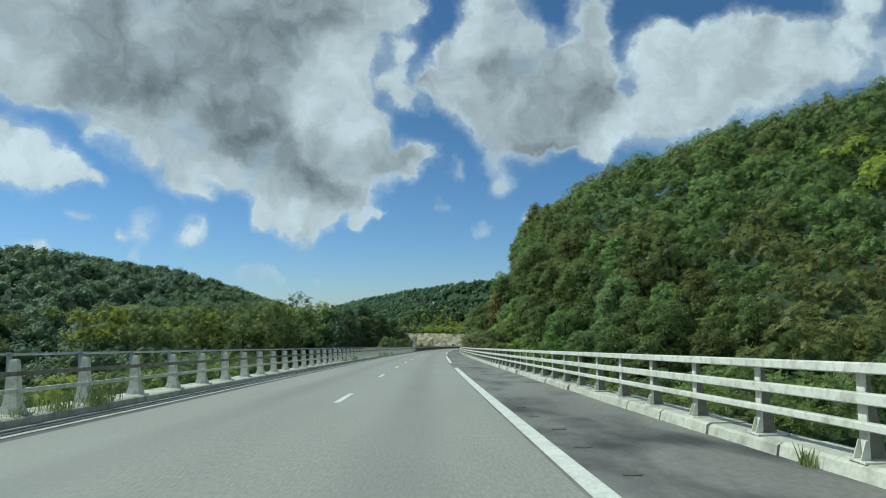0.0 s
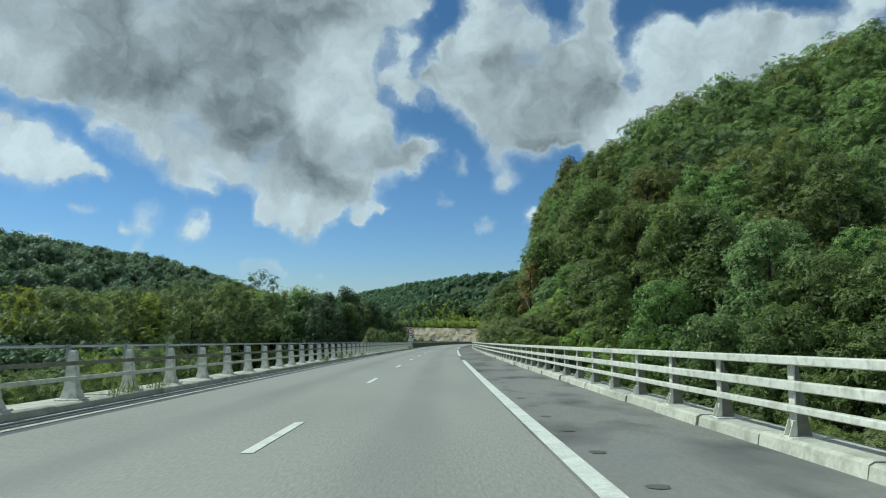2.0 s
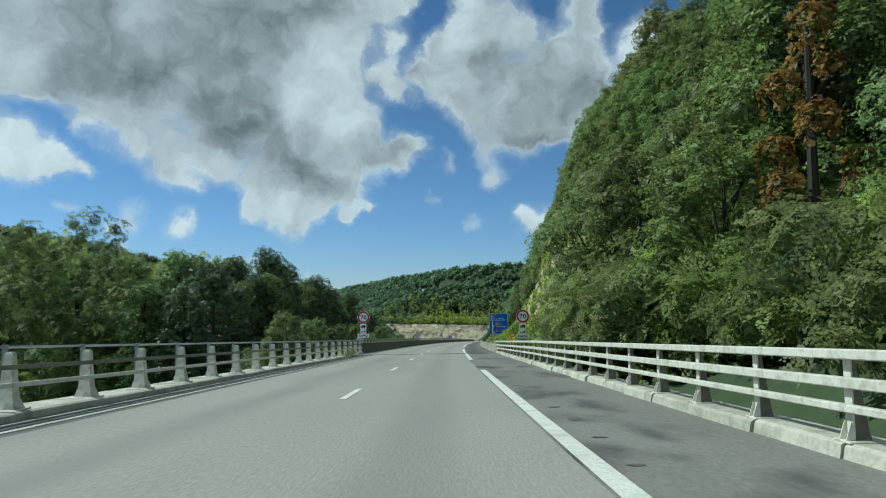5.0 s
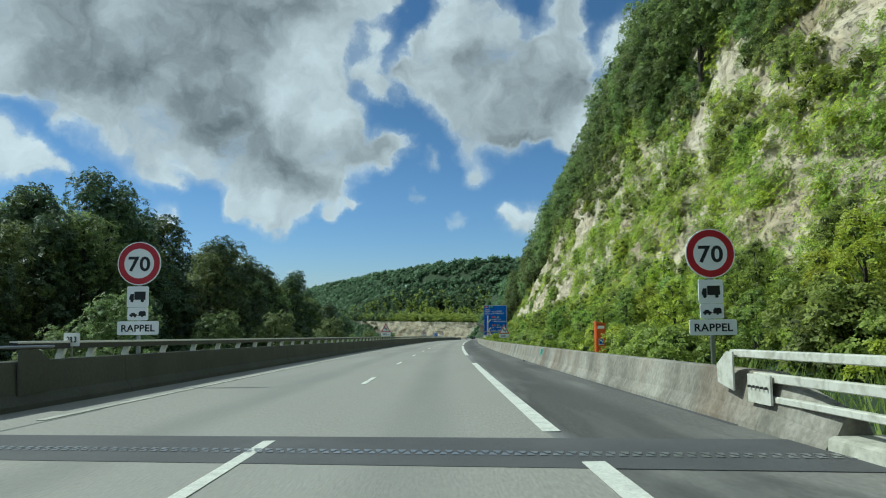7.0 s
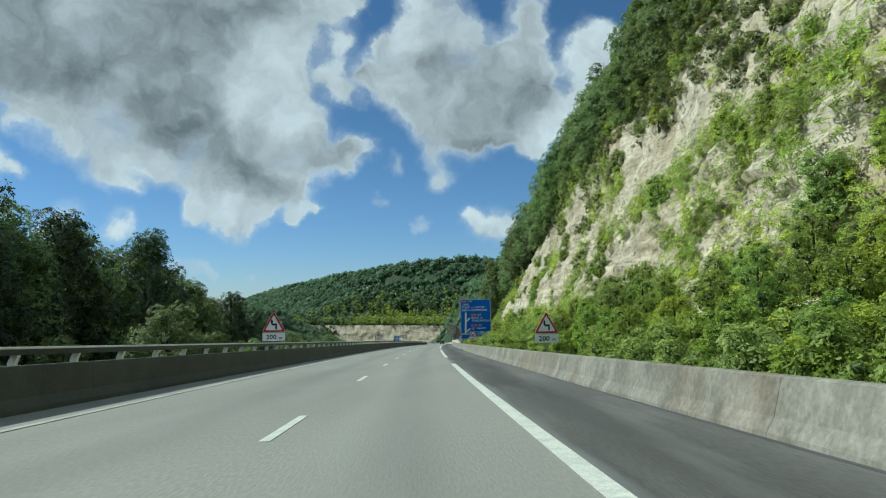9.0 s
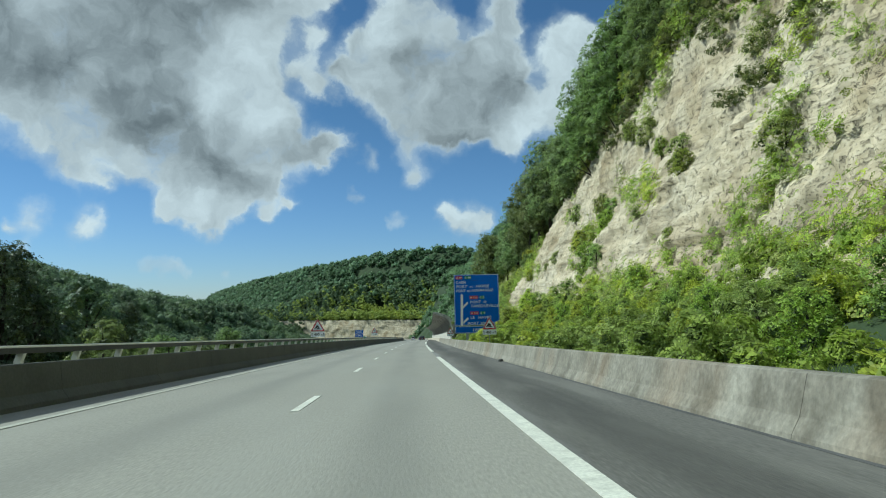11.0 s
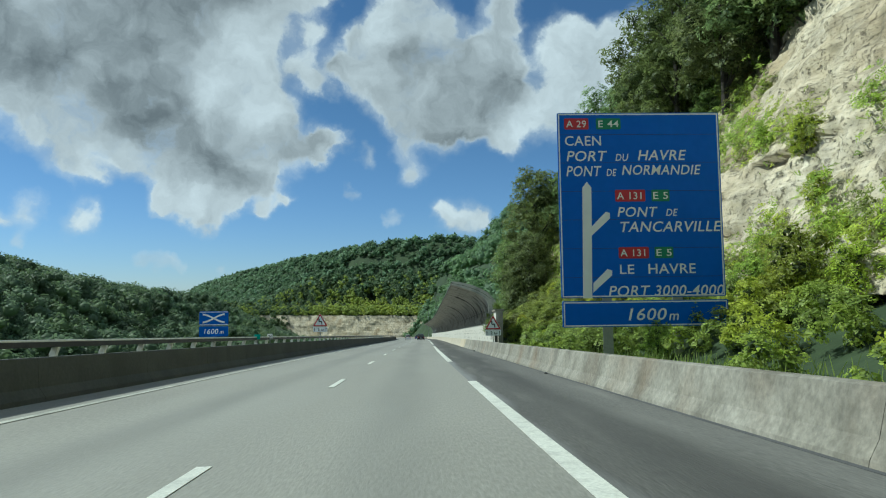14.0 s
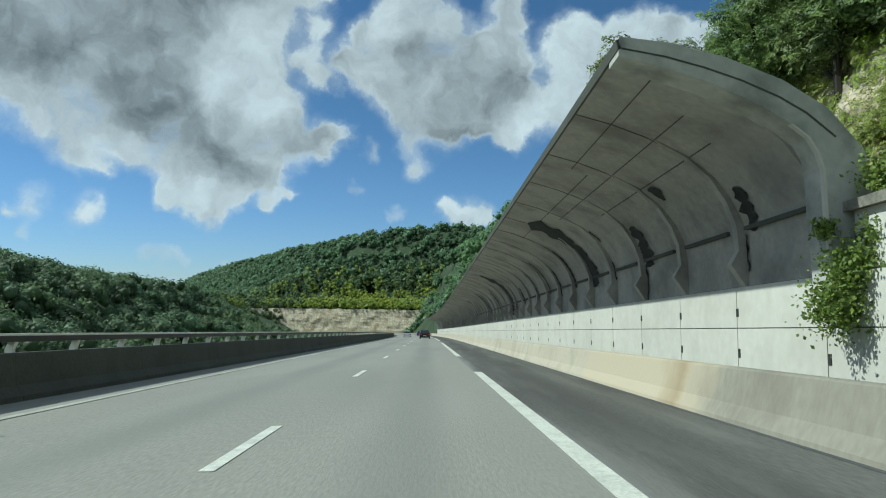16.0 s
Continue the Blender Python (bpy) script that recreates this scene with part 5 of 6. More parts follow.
def direction_sign():
    """Large blue direction panel on two steel columns; x from 0 to 6.6, z above the road."""
    ob = thing("direction_sign", at(363.75, 7.85, 0), "large blue motorway direction sign with white lettering on two steel columns", "road sign")
    W = 6.6
    bm = bmesh.new()
    plate(bm, W, 7.45, .06, .06, W / 2, 6.22)
    pan = part("panel", bm, SIGN_BLUE, ob)

    def frame_bars(x0, x1, z0, z1, t, parent):
        for a, b, c, e in ((x0, x1, z0, z0 + t), (x0, x1, z1 - t, z1), (x0, x0 + t, z0, z1), (x1 - t, x1, z0, z1)):
            b2 = bmesh.new()
            box(b2, a, b, -.008, -.002, c, e)
            part("border", b2, SIGN_CREAM, parent)
    frame_bars(.04, W - .04, 2.53, 9.91, .05, pan)
    bm = bmesh.new()
    plate(bm, W + .05, 1.03, .06, .05, W / 2 + .05, 1.86)
    low = part("distance_panel", bm, SIGN_BLUE, ob)
    frame_bars(.07, W + .03, 1.38, 2.34, .05, low)
    for i in range(6):
        b2 = bmesh.new()
        box(b2, .04, W - .04, -.004, -.001, 3.3 + i * 1.15, 3.312 + i * 1.15)
        part("seam", b2, DARK_STEEL, pan)

    def z_(py):
        return 9.97 - (py - 197) * .02262

    def x_(px, py):
        return (px - 985 - (py - 197) * .021) * .02298

    def badge(text, px0, px1, py0, py1, m):
        x0, x1, z0, z1 = x_(px0, py1), x_(px1, py1), z_(py1), z_(py0)
        b2 = bmesh.new()
        plate(b2, x1 - x0, z1 - z0, .006, .06, (x0 + x1) / 2, (z0 + z1) / 2)
        for v in b2.verts:
            v.co.y -= .009
        bd = part("route_badge", b2, m, pan)
        words(text, (z1 - z0) * .86, SIGN_CREAM, bd, (x0 + x1) / 2, z0 + (z1 - z0) * .2, -.018, 0, (x1 - x0) * .82, "CENTER")
    badge("A 29", 998, 1041, 208, 228, SIGN_RED)
    badge("E 44", 1054, 1098, 208, 228, SIGN_GREEN)
    badge("A 131", 1087, 1140, 337, 358, SIGN_RED)
    badge("E 5", 1151, 1183, 337, 358, SIGN_GREEN)
    badge("A 131", 1092, 1145, 439, 459, SIGN_RED)
    badge("E 5", 1155, 1188, 439, 459, SIGN_GREEN)

    def text(t, px0, px1, py0, py1, shear=.0):
        words(t, (z_(py0) - z_(py1)) * 1.37, SIGN_CREAM, pan, x_(px0, py1), z_(py1), -.012, shear, (px1 - px0) * .02298)
    text("CAEN", 998, 1062, 239, 257)
    text("PORT", 1000, 1072, 266, 285, .2)
    text("DU", 1087, 1110, 272, 285, .2)
    text("HAVRE", 1126, 1212, 265, 284, .2)
    text("PONT", 1000, 1062, 293, 312, .2)
    text("DE", 1071, 1089, 299, 312, .2)
    text("NORMANDIE", 1098, 1238, 292, 310, .2)
    text("PONT", 1089, 1160, 367, 385, .2)
    text("DE", 1175, 1196, 371, 384, .2)
    text("TANCARVILLE", 1092, 1271, 393, 412, .2)
    text("LE", 1092, 1117, 469, 486)
    text("HAVRE", 1142, 1225, 468, 486)
    text("PORT 3000-4000", 1072, 1275, 506, 525, .2)
    words("1600", .66, SIGN_CREAM, low, x_(1101, 566), 1.6, -.012, .2, (1168 - 1101) * .02298)
    words("m", .55, SIGN_CREAM, low, x_(1177, 566), 1.58, -.012, .2)

    def P(px, py):
        return (x_(px, py), z_(py))
    for pts in ([P(1029, 528), P(1029, 333), P(1037, 322), P(1045, 333), P(1045, 528)], [P(1045, 418), P(1045, 402), P(1070, 376), P(1077, 378), P(1077, 388)], [P(1047, 518), P(1047, 502), P(1072, 477), P(1080, 480), P(1080, 488)]):
        b2 = bmesh.new()
        solid(b2, pts, -.012, -.006)
        part("route_arrow", b2, SIGN_CREAM, pan)
    for x in (1.75, 4.6):
        b2 = bmesh.new()
        box(b2, x, x + .16, .1, .5, -.5, 9.4)
        part("column_web", b2, GALV, ob)
        b2 = bmesh.new()
        box(b2, x - .12, x + .28, .07, .1, -.5, 9.4)
        part("column_flange", b2, GALV, ob)
    for z in (3, 4.6, 6.2, 7.8, 9.3):
        b2 = bmesh.new()
        box(b2, .1, 6.5, .062, .1, z, z + .08)
        part("stiffener", b2, GALV, ob)
    return ob


direction_sign()


def junction_sign():
    ob = thing("junction_sign", at(365.8, -6.33, -.08) @ Matrix.Scale(1.07, 4), "small blue interchange sign with distance plate on the wall", "road sign")
    bm = bmesh.new()
    plate(bm, 1.12, .55, .03, .04, 0, 2.06)
    pan = part("panel", bm, SIGN_BLUE, ob)
    for sx in (-1, 1):
        bm = bmesh.new()
        pts = []
        for i in range(9):
            a = -.42 + .84 * i / 8
            pts.append((a, 2.06 + sx * .16 * math.sin(a * 3.3) * (1 if abs(a) < .48 else 1)))
        up_, dn = [(x, z + .035) for x, z in pts], [(x, z - .035) for x, z in pts[::-1]]
        solid(bm, dn + up_[::1], -.008 - .002 * sx, -.003)
        part("crossing_arrow", bm, SIGN_WHITE, pan)
    for z in (1.8, 2.29):
        bm = bmesh.new()
        box(bm, -.54, .54, -.006, -.002, z, z + .025)
        part("border", bm, SIGN_WHITE, pan)
    bm = bmesh.new()
    plate(bm, 1.12, .4, .03, .04, 0, 1.55)
    low = part("distance_plate", bm, SIGN_BLUE, ob)
    words("1600", .27, SIGN_WHITE, low, -.42, 1.46, -.006, .15, .55)
    words("m", .22, SIGN_WHITE, low, .22, 1.46, -.006, .15)
    bm = bmesh.new()
    box(bm, -.05, .05, .03, .12, -.3, 2.3)
    part("post", bm, GALV, ob)


junction_sign()
# small kilometre plates on the wall's rail
def rail_plate(s, w, h, z, m, text, label, d=-6.22):
    ob = thing("marker_plate", at(s, d, 0), label, "marker plate")
    bm = bmesh.new()
    plate(bm, w, h, .012, .02, 0, z)
    p_ = part("plate", bm, m, ob)
    if text:
        words(text, h * .6, SIGN_BLACK, p_, 0, z - h * .2, -.004, 0, w * .62, "CENTER")
    bm = bmesh.new()
    box(bm, -.02, .02, .012, .03, .9, z)
    part("stem", bm, GALV, ob)


rail_plate(181.9, .36, .3, 1.36, SIGN_CREAM, "28.3", "small pale kilometre plate on the wall's rail")
rail_plate(373.0, .3, .26, 1.33, TEAL, "", "small green marker plate on the wall's rail")
rail_plate(376.0, .3, .26, 1.36, SIGN_CREAM, "28.5", "small pale kilometre plate on the wall's rail")
ob = thing("drain_hook", at(194.3, 0, 0), "teal U-shaped plastic saddle hooked over the concrete barrier", "barrier fitting")
for y0, y1, h0, h1 in ((-.26, -.12, .3, .69), (.12, .26, .3, .69), (-.12, .12, .3, .4)):
    bm = bmesh.new()
    a = [bm.verts.new((6.185 - (.68 - h) * .18 - o, y, h)) for o in (0, .03) for y in (y0, y1) for h in (h0, h1)]
    for f in ((0, 1, 3, 2), (4, 6, 7, 5), (0, 4, 5, 1), (2, 3, 7, 6), (0, 2, 6, 4), (1, 5, 7, 3)):
        bm.faces.new([a[k] for k in f])
    part("face_strip", bm, TEAL, ob)
bm = bmesh.new()
box(bm, 6.16, 6.44, -.26, .26, .702, .722, .004)
part("top_strip", bm, TEAL, ob)

# emergency call post
ob = thing("emergency_call_post", at(197, 9.15, 0), "orange roadside emergency call post with a sloped top", "call post")
bm = bmesh.new()
box(bm, -.21, .21, -.16, .2, -.3, 1.62, .02)
part("body", bm, ORANGE, ob)
bm = bmesh.new()
solid(bm, [(-.23, 1.62), (.23, 1.62), (.23, 1.68), (-.23, 1.76)], -.18, .22)
part("cap", bm, ORANGE, ob)
bm = bmesh.new()
plate(bm, .3, .12, .01, .02, 0, 1.5)
for v in bm.verts:
    v.co.y -= .172
part("label_bar", bm, SIGN_WHITE, ob)
bm = bmesh.new()
box(bm, -.235, -.205, -.13, .17, -.3, 1.6, .008)
part("side_rib", bm, ORANGE, ob)
bm = bmesh.new()
plate(bm, .24, .26, .01, .02, 0, .86)
for v in bm.verts:
    v.co.y -= .172
pl = part("telephone_plate", bm, SIGN_WHITE, ob)
bm = bmesh.new()
plate(bm, .19, .21, .004, .02, 0, .86)
for v in bm.verts:
    v.co.y -= .177
part("telephone_field", bm, SIGN_BLUE, pl)
bm = bmesh.new()
poly(bm, [(-.07, .9), (-.03, .94), (.02, .93), (.06, .88), (.08, .81), (.04, .79), (.03, .84), (0, .88), (-.04, .89), (-.05, .87)], -.182)
part("telephone_pictogram", bm, SIGN_WHITE, pl)
ob = thing("guard_hoop", at(198.5, 10.3, 0), "low galvanised steel guard hoop by the call post", "hoop")
bm = bmesh.new()
for a, b in (((-.6, 0, -.3), (-.6, 0, .8)), ((-.6, 0, .8), (.6, 0, .85)), ((.6, 0, .85), (.6, 0, -.3)), ((-.6, 0, .5), (.6, 0, .52))):
    tube(bm, a, b, .025, .025, 6)
part("hoop", bm, GALV, ob)


# ---- cars far ahead ----
def car(s, d, paint_m, label, turn=0.0):
    ob = thing("car", at(s, d, 0.01, turn), label, "car", "cars far ahead")
    bm = bmesh.new()
    sect = [(-2.1, .35, .62, .86), (-2.15, .3, .95, .88), (-1.7, .25, 1.0, .9), (1.0, .25, .98, .9), (1.9, .28, .82, .86), (2.15, .35, .62, .78)]
    rings = []
    for y, z0, z1, w in sect:
        rings.append([bm.verts.new(p) for p in ((-w, y, z0), (w, y, z0), (w, y, z1 - .08), (w - .06, y, z1), (-w + .06, y, z1), (-w, y, z1 - .08))])
    for a, b in zip(rings, rings[1:]):
        for j in range(6):
            k_ = (j + 1) % 6
            bm.faces.new((a[j], a[k_], b[k_], b[j]))
    bm.faces.new(rings[0][::-1])
    bm.faces.new(rings[-1])
    part("body", bm, paint_m, ob)
    bm = bmesh.new()
    lo = [bm.verts.new(p) for p in ((-.82, -2.0, .98), (.82, -2.0, .98), (.82, .95, .98), (-.82, .95, .98))]
    hi = [bm.verts.new(p) for p in ((-.62, -1.55, 1.46), (.62, -1.55, 1.46), (.62, .1, 1.46), (-.62, .1, 1.46))]
    for j in range(4):
        bm.faces.new((lo[j], lo[(j + 1) % 4], hi[(j + 1) % 4], hi[j]))
    part("windows", bm, GLASS_DARK, ob)
    bm = bmesh.new()
    box(bm, -.64, .64, -1.57, .12, 1.455, 1.49, .01)
    part("roof", bm, paint_m, ob)
    for x in (-.66, .66):
        bm = bmesh.new()
        box(bm, x - .15, x + .15, -2.19, -2.1, .74, .9, .02)
        part("tail_lamp", bm, TAIL_RED, ob)
    bm = bmesh.new()
    box(bm, -.26, .26, -2.18, -2.12, .55, .66)
    part("plate_bar", bm, SIGN_WHITE, ob)
    for x in (-.78, .78):
        for y in (-1.3, 1.35):
            bm = bmesh.new()
            tube(bm, (x - .1, y, .31), (x + .1, y, .31), .31, .31, 20)
            wh = part("wheel", bm, RUBBER, ob)
            bm = bmesh.new()
            tube(bm, (x - .105, y, .31), (x + .105, y, .31), .19, .19, 14)
            part("rim", bm, GALV, wh)


car(505, 1.75, CAR_BLACK, "black hatchback driving far ahead in the lane")
car(548, -1.8, CAR_WHITE, "white car driving far ahead in the outer lane")
car(585, 1.75, CAR_BLUE, "dark blue car driving far ahead in the lane")
ob = thing("street_lamp", at(640, 8.5, 0), "tall slim lamp mast beside the far road", "street lamp")
bm = bmesh.new()
tube(bm, (0, 0, -1), (0, 0, 12), .14, .07, 8)
part("mast", bm, GALV, ob)
bm = bmesh.new()
tube(bm, (0, 0, 12), (-1.2, 0, 12.4), .06, .05, 6)
box(bm, -1.9, -1.1, -.14, .14, 12.34, 12.46, .02)
part("lamp_arm", bm, GALV, ob)


# ---- trees, shrubs and woods ----
rng = np.random.default_rng(7)


def leaf_quads(c, nrm, size, fold=.25):
    """Small folded leaf clumps at points c, facing nrm. Returns corner points, four to a clump."""
    n = len(c)
    nrm = nrm / np.maximum(np.linalg.norm(nrm, axis=1, keepdims=True), 1e-6)
    t = rng.normal(size=(n, 3))
    t -= nrm * np.sum(t * nrm, 1, keepdims=True)
    t /= np.maximum(np.linalg.norm(t, axis=1, keepdims=True), 1e-6)
    b = np.cross(nrm, t)
    sz = (size * rng.uniform(.6, 1.35, n))[:, None] if np.isscalar(size) else (size * rng.uniform(.6, 1.35, n))[:, None]
    k = rng.uniform(.45, .8, n)[:, None]
    v = np.empty((n, 4, 3))
    v[:, 0] = c - t * sz
    v[:, 1] = c + b * sz * k + nrm * sz * fold
    v[:, 2] = c + t * sz
    v[:, 3] = c - b * sz * k + nrm * sz * fold
    return v.reshape(-1, 3)


def quad_mesh(name, v, mats, extra=None, slots=None):
    """A mesh of quads from corner points, with extra (verts, faces) joined on in the second slot."""
    n = len(v) // 4
    me = bpy.data.meshes.new(name)
    if extra is None:
        me.vertices.add(len(v))
        me.vertices.foreach_set("co", v.ravel())
        me.loops.add(len(v))
        me.loops.foreach_set("vertex_index", np.arange(len(v), dtype=np.int32))
        me.polygons.add(n)
        me.polygons.foreach_set("loop_start", np.arange(0, len(v), 4, dtype=np.int32))
        me.polygons.foreach_set("loop_total", np.full(n, 4, dtype=np.int32))
    else:
        ev, ef = extra
        nv = len(v)
        tri = (np.asarray(ef) + nv).astype(np.int32)
        co = np.concatenate([v, ev])
        me.vertices.add(len(co))
        me.vertices.foreach_set("co", co.ravel())
        me.loops.add(nv + tri.size)
        me.loops.foreach_set("vertex_index", np.concatenate([np.arange(nv, dtype=np.int32), tri.ravel()]))
        me.polygons.add(n + len(tri))
        me.polygons.foreach_set("loop_start", np.concatenate([np.arange(0, nv, 4), nv + np.arange(0, tri.size, 3)]).astype(np.int32))
        me.polygons.foreach_set("loop_total", np.concatenate([np.full(n, 4), np.full(len(tri), 3)]).astype(np.int32))
    for m in (mats if isinstance(mats, list) else [mats]):
        me.materials.append(m)
    if slots is not None:
        me.polygons.foreach_set("material_index", slots.astype(np.int32))
    me.update(calc_edges=True)
    me.validate()
    return me


bm = bmesh.new()
bmesh.ops.create_icosphere(bm, subdivisions=1, radius=1)
ICO_V = np.array([tuple(v.co) for v in bm.verts])
ICO_F = np.array([[v.index for v in f.verts] for f in bm.faces])
bm.free()


def crown_lobes(n, w, h, shape):
    """Centres and radii of a crown's lobes, about (0, 0, 0) to h."""
    lobes = []
    for i in range(n):
        f = (i + .5) / n
        z = h * (.1 + .84 * f)
        if shape == "round":
            r = w * math.sqrt(max(.05, 1 - (2 * f - .85) ** 2 / 1.4))
        elif shape == "tall":
            r = w * (.35 + .75 * math.sin(math.pi * min(1, f * .9 + .12)))
        else:
            r = w * (1.05 - .55 * f)
        a = 2.4 * i + rng.uniform(-.5, .5)
        q = r * rng.uniform(.35, .8)
        lr = w * rng.uniform(.24, .42) * (1 - .2 * f)
        lobes.append((np.array([math.cos(a) * q, math.sin(a) * q, z]), np.array([lr, lr, lr * rng.uniform(.7, .95)])))
    return lobes


def crown_mesh(name, lobes, n, size, mats, droop=.0):
    vs, ev, ef = [], [], []
    area = np.array([r[0] * r[0] for _, r in lobes])
    area = area / area.sum()
    for (c, r), a in zip(lobes, area):
        k = max(6, int(n * a))
        u = rng.normal(size=(k, 3))
        u /= np.linalg.norm(u, axis=1, keepdims=True)
        u[:, 2] = np.where(u[:, 2] < -.35, -u[:, 2], u[:, 2])
        bumps = rng.uniform(.84, 1.08, k) + .12 * np.sin(u[:, 0] * 7 + c[0]) * np.sin(u[:, 1] * 7 + c[1] * 3) + rng.normal(0, .09, k)
        p = c + u * r * bumps[:, None]
        p[:, 2] -= droop * rng.uniform(0, 1, k) * (1 - u[:, 2])
        nr = u * .8 + np.array([0, 0, .45]) + rng.normal(0, .42, (k, 3))
        vs.append(leaf_quads(p, nr, size))
        # inner spheres take the shade-dark LEAF_CORE colour
        ef.append(ICO_F + len(ev) * len(ICO_V))
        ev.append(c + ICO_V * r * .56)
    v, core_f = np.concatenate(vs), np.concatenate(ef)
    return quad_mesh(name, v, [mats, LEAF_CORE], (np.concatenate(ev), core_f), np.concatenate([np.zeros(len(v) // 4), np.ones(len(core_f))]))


def trunk_mesh(h, r, lobes, z0):
    bm = bmesh.new()
    tube(bm, (0, 0, -1.0), (.08 * h * .1, 0, h * .5), r, r * .65, 7)
    tube(bm, (.08 * h * .1, 0, h * .5), (0, .1, h * .92), r * .65, r * .2, 6)
    for c, rad in lobes[::3]:
        e = Vector(c) + Vector((0, 0, z0))
        b = Vector((0, 0, max(z0 * .8, e.z - 1.2 * math.hypot(c[0], c[1]) - .5)))
        tube(bm, b, e, r * .35, r * .1, 5)
    me = bpy.data.meshes.new("trunk")
    bm.to_mesh(me)
    bm.free()
    me.materials.append(BARK)
    return me


def tree_kind(height, width, shape, lobes_n, leaves, size, leaf_m, droop=.0, low=.2):
    """A tree as (crown mesh, trunk mesh, foot of the crown)."""
    z0 = height * low
    lobes = crown_lobes(lobes_n, width, height - z0, shape)
    cm = crown_mesh("crown", lobes, leaves, size, leaf_m, droop)
    return cm, trunk_mesh(height, .018 * height + .04, lobes, z0), z0


def plant(kind, x, y, z, scale, label, category="tree", group="", name="tree", squash=1.0):
    cm, tm, z0 = kind
    ob = new(name)
    ob.matrix_basis = Matrix.Translation((x, y, z)) @ Matrix.Rotation(rng.uniform(0, 6.28), 4, "Z") @ Matrix.Diagonal((scale, scale, scale * squash, 1))
    c = new("crown", cm)
    c.parent = ob
    c.location = (0, 0, z0)
    if tm:
        new("trunk", tm).parent = ob
    return tagged(ob, label, category, group)


OAK_NEAR = [tree_kind(14, 4.6, "round", 44, 6500, .26, m, low=.05) for m in (LEAF_MID, LEAF_DARK, LEAF_DARK, LEAF_GREY)]
BEECH = [tree_kind(13, 4.4, "round", 30, 2200, .37, m, low=.04) for m in (LEAF_DARK, LEAF_MID, LEAF_FRESH, LEAF_OLIVE, LEAF_YELLOW, LEAF_GREY)]
ASH_TALL = [tree_kind(17, 3.2, "tall", 30, 2200, .36, m, .5, low=.03) for m in (LEAF_DARK, LEAF_GREY, LEAF_MID)]
BELT = [tree_kind(18, 4.2, "tall", 44, 3600, .35, m, .5, low=.04) for m in (LEAF_BELT, LEAF_GREY, LEAF_BELT)]
SHRUB = [tree_kind(3.4, 1.7, "round", 22, 1700, .155, m, .2, low=.02) for m in (BUSH_FRESH, BUSH_YELLOW, BUSH_MID, BUSH_GREY, BUSH_FRESH)]
BUSH_TALL = [tree_kind(5.5, 1.7, "tall", 24, 1700, .17, m, .3, low=.03) for m in (BUSH_FRESH, BUSH_MID, BUSH_YELLOW, BUSH_GREY)]


def zg(s, d):
    x, y = place(s, d)
    return float(x), float(y), float(valley(s, d))


# woods joined into one object, each tree with its own lobes and tint
TINTS = [BUSH_DARK, BUSH_MID, BUSH_GREY, BUSH_YELLOW, BUSH_FRESH, BUSH_OLIVE]
TREE_TINTS = [LEAF_DARK, LEAF_MID, LEAF_GREY, LEAF_YELLOW, LEAF_FRESH, LEAF_OLIVE]
FAR_TINTS = [FAR_DARK, FAR_MID, FAR_GREY, FAR_YELLOW, FAR_FRESH, FAR_OLIVE]


def wood(name, pts, label, size=.14, leaves=110, lobes=7, tints=(0, 0, 1, 2), category="wood", tall=1.0, near=None):
    """pts: x, y, z, crown radius, and perhaps a tint. Leaf clumps are size times the radius."""
    vs, ev, ef, sl, el_ = [], [], [], [], []
    for p in pts:
        x, y, z, r = p[:4]
        tint = p[4] if len(p) > 4 else int(rng.choice(tints))
        for j in range(lobes):
            f = (j + .5) / lobes
            a, q = 2.4 * j + rng.uniform(-.5, .5), r * rng.uniform(.4, .9) * math.sqrt(max(.1, 1 - .8 * f * f))
            lr = r * rng.uniform(.3, .48)
            c = np.array([x + math.cos(a) * q, y + math.sin(a) * q, z + r * tall * (.2 + .85 * f)])
            k = leaves // lobes
            u = rng.normal(size=(k, 3))
            u /= np.linalg.norm(u, axis=1, keepdims=True)
            u[:, 2] = np.where(u[:, 2] < -.3, -u[:, 2], u[:, 2])
            vs.append(leaf_quads(c + u * lr * rng.uniform(.75, 1.18, (k, 1)), u * .8 + np.array([0, 0, .45]) + rng.normal(0, .45, (k, 3)), size * r))
            sl.append(np.full(k, tint))
            ef.append(ICO_F + len(ev) * len(ICO_V))
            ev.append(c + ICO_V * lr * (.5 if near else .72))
            # near growth has its inner shade coloured in with LEAF_CORE
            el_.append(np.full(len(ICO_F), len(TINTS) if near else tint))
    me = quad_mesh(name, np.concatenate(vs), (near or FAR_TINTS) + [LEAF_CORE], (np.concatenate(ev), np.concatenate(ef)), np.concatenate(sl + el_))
    return tagged(new(name, me), label, category, kind="stuff")


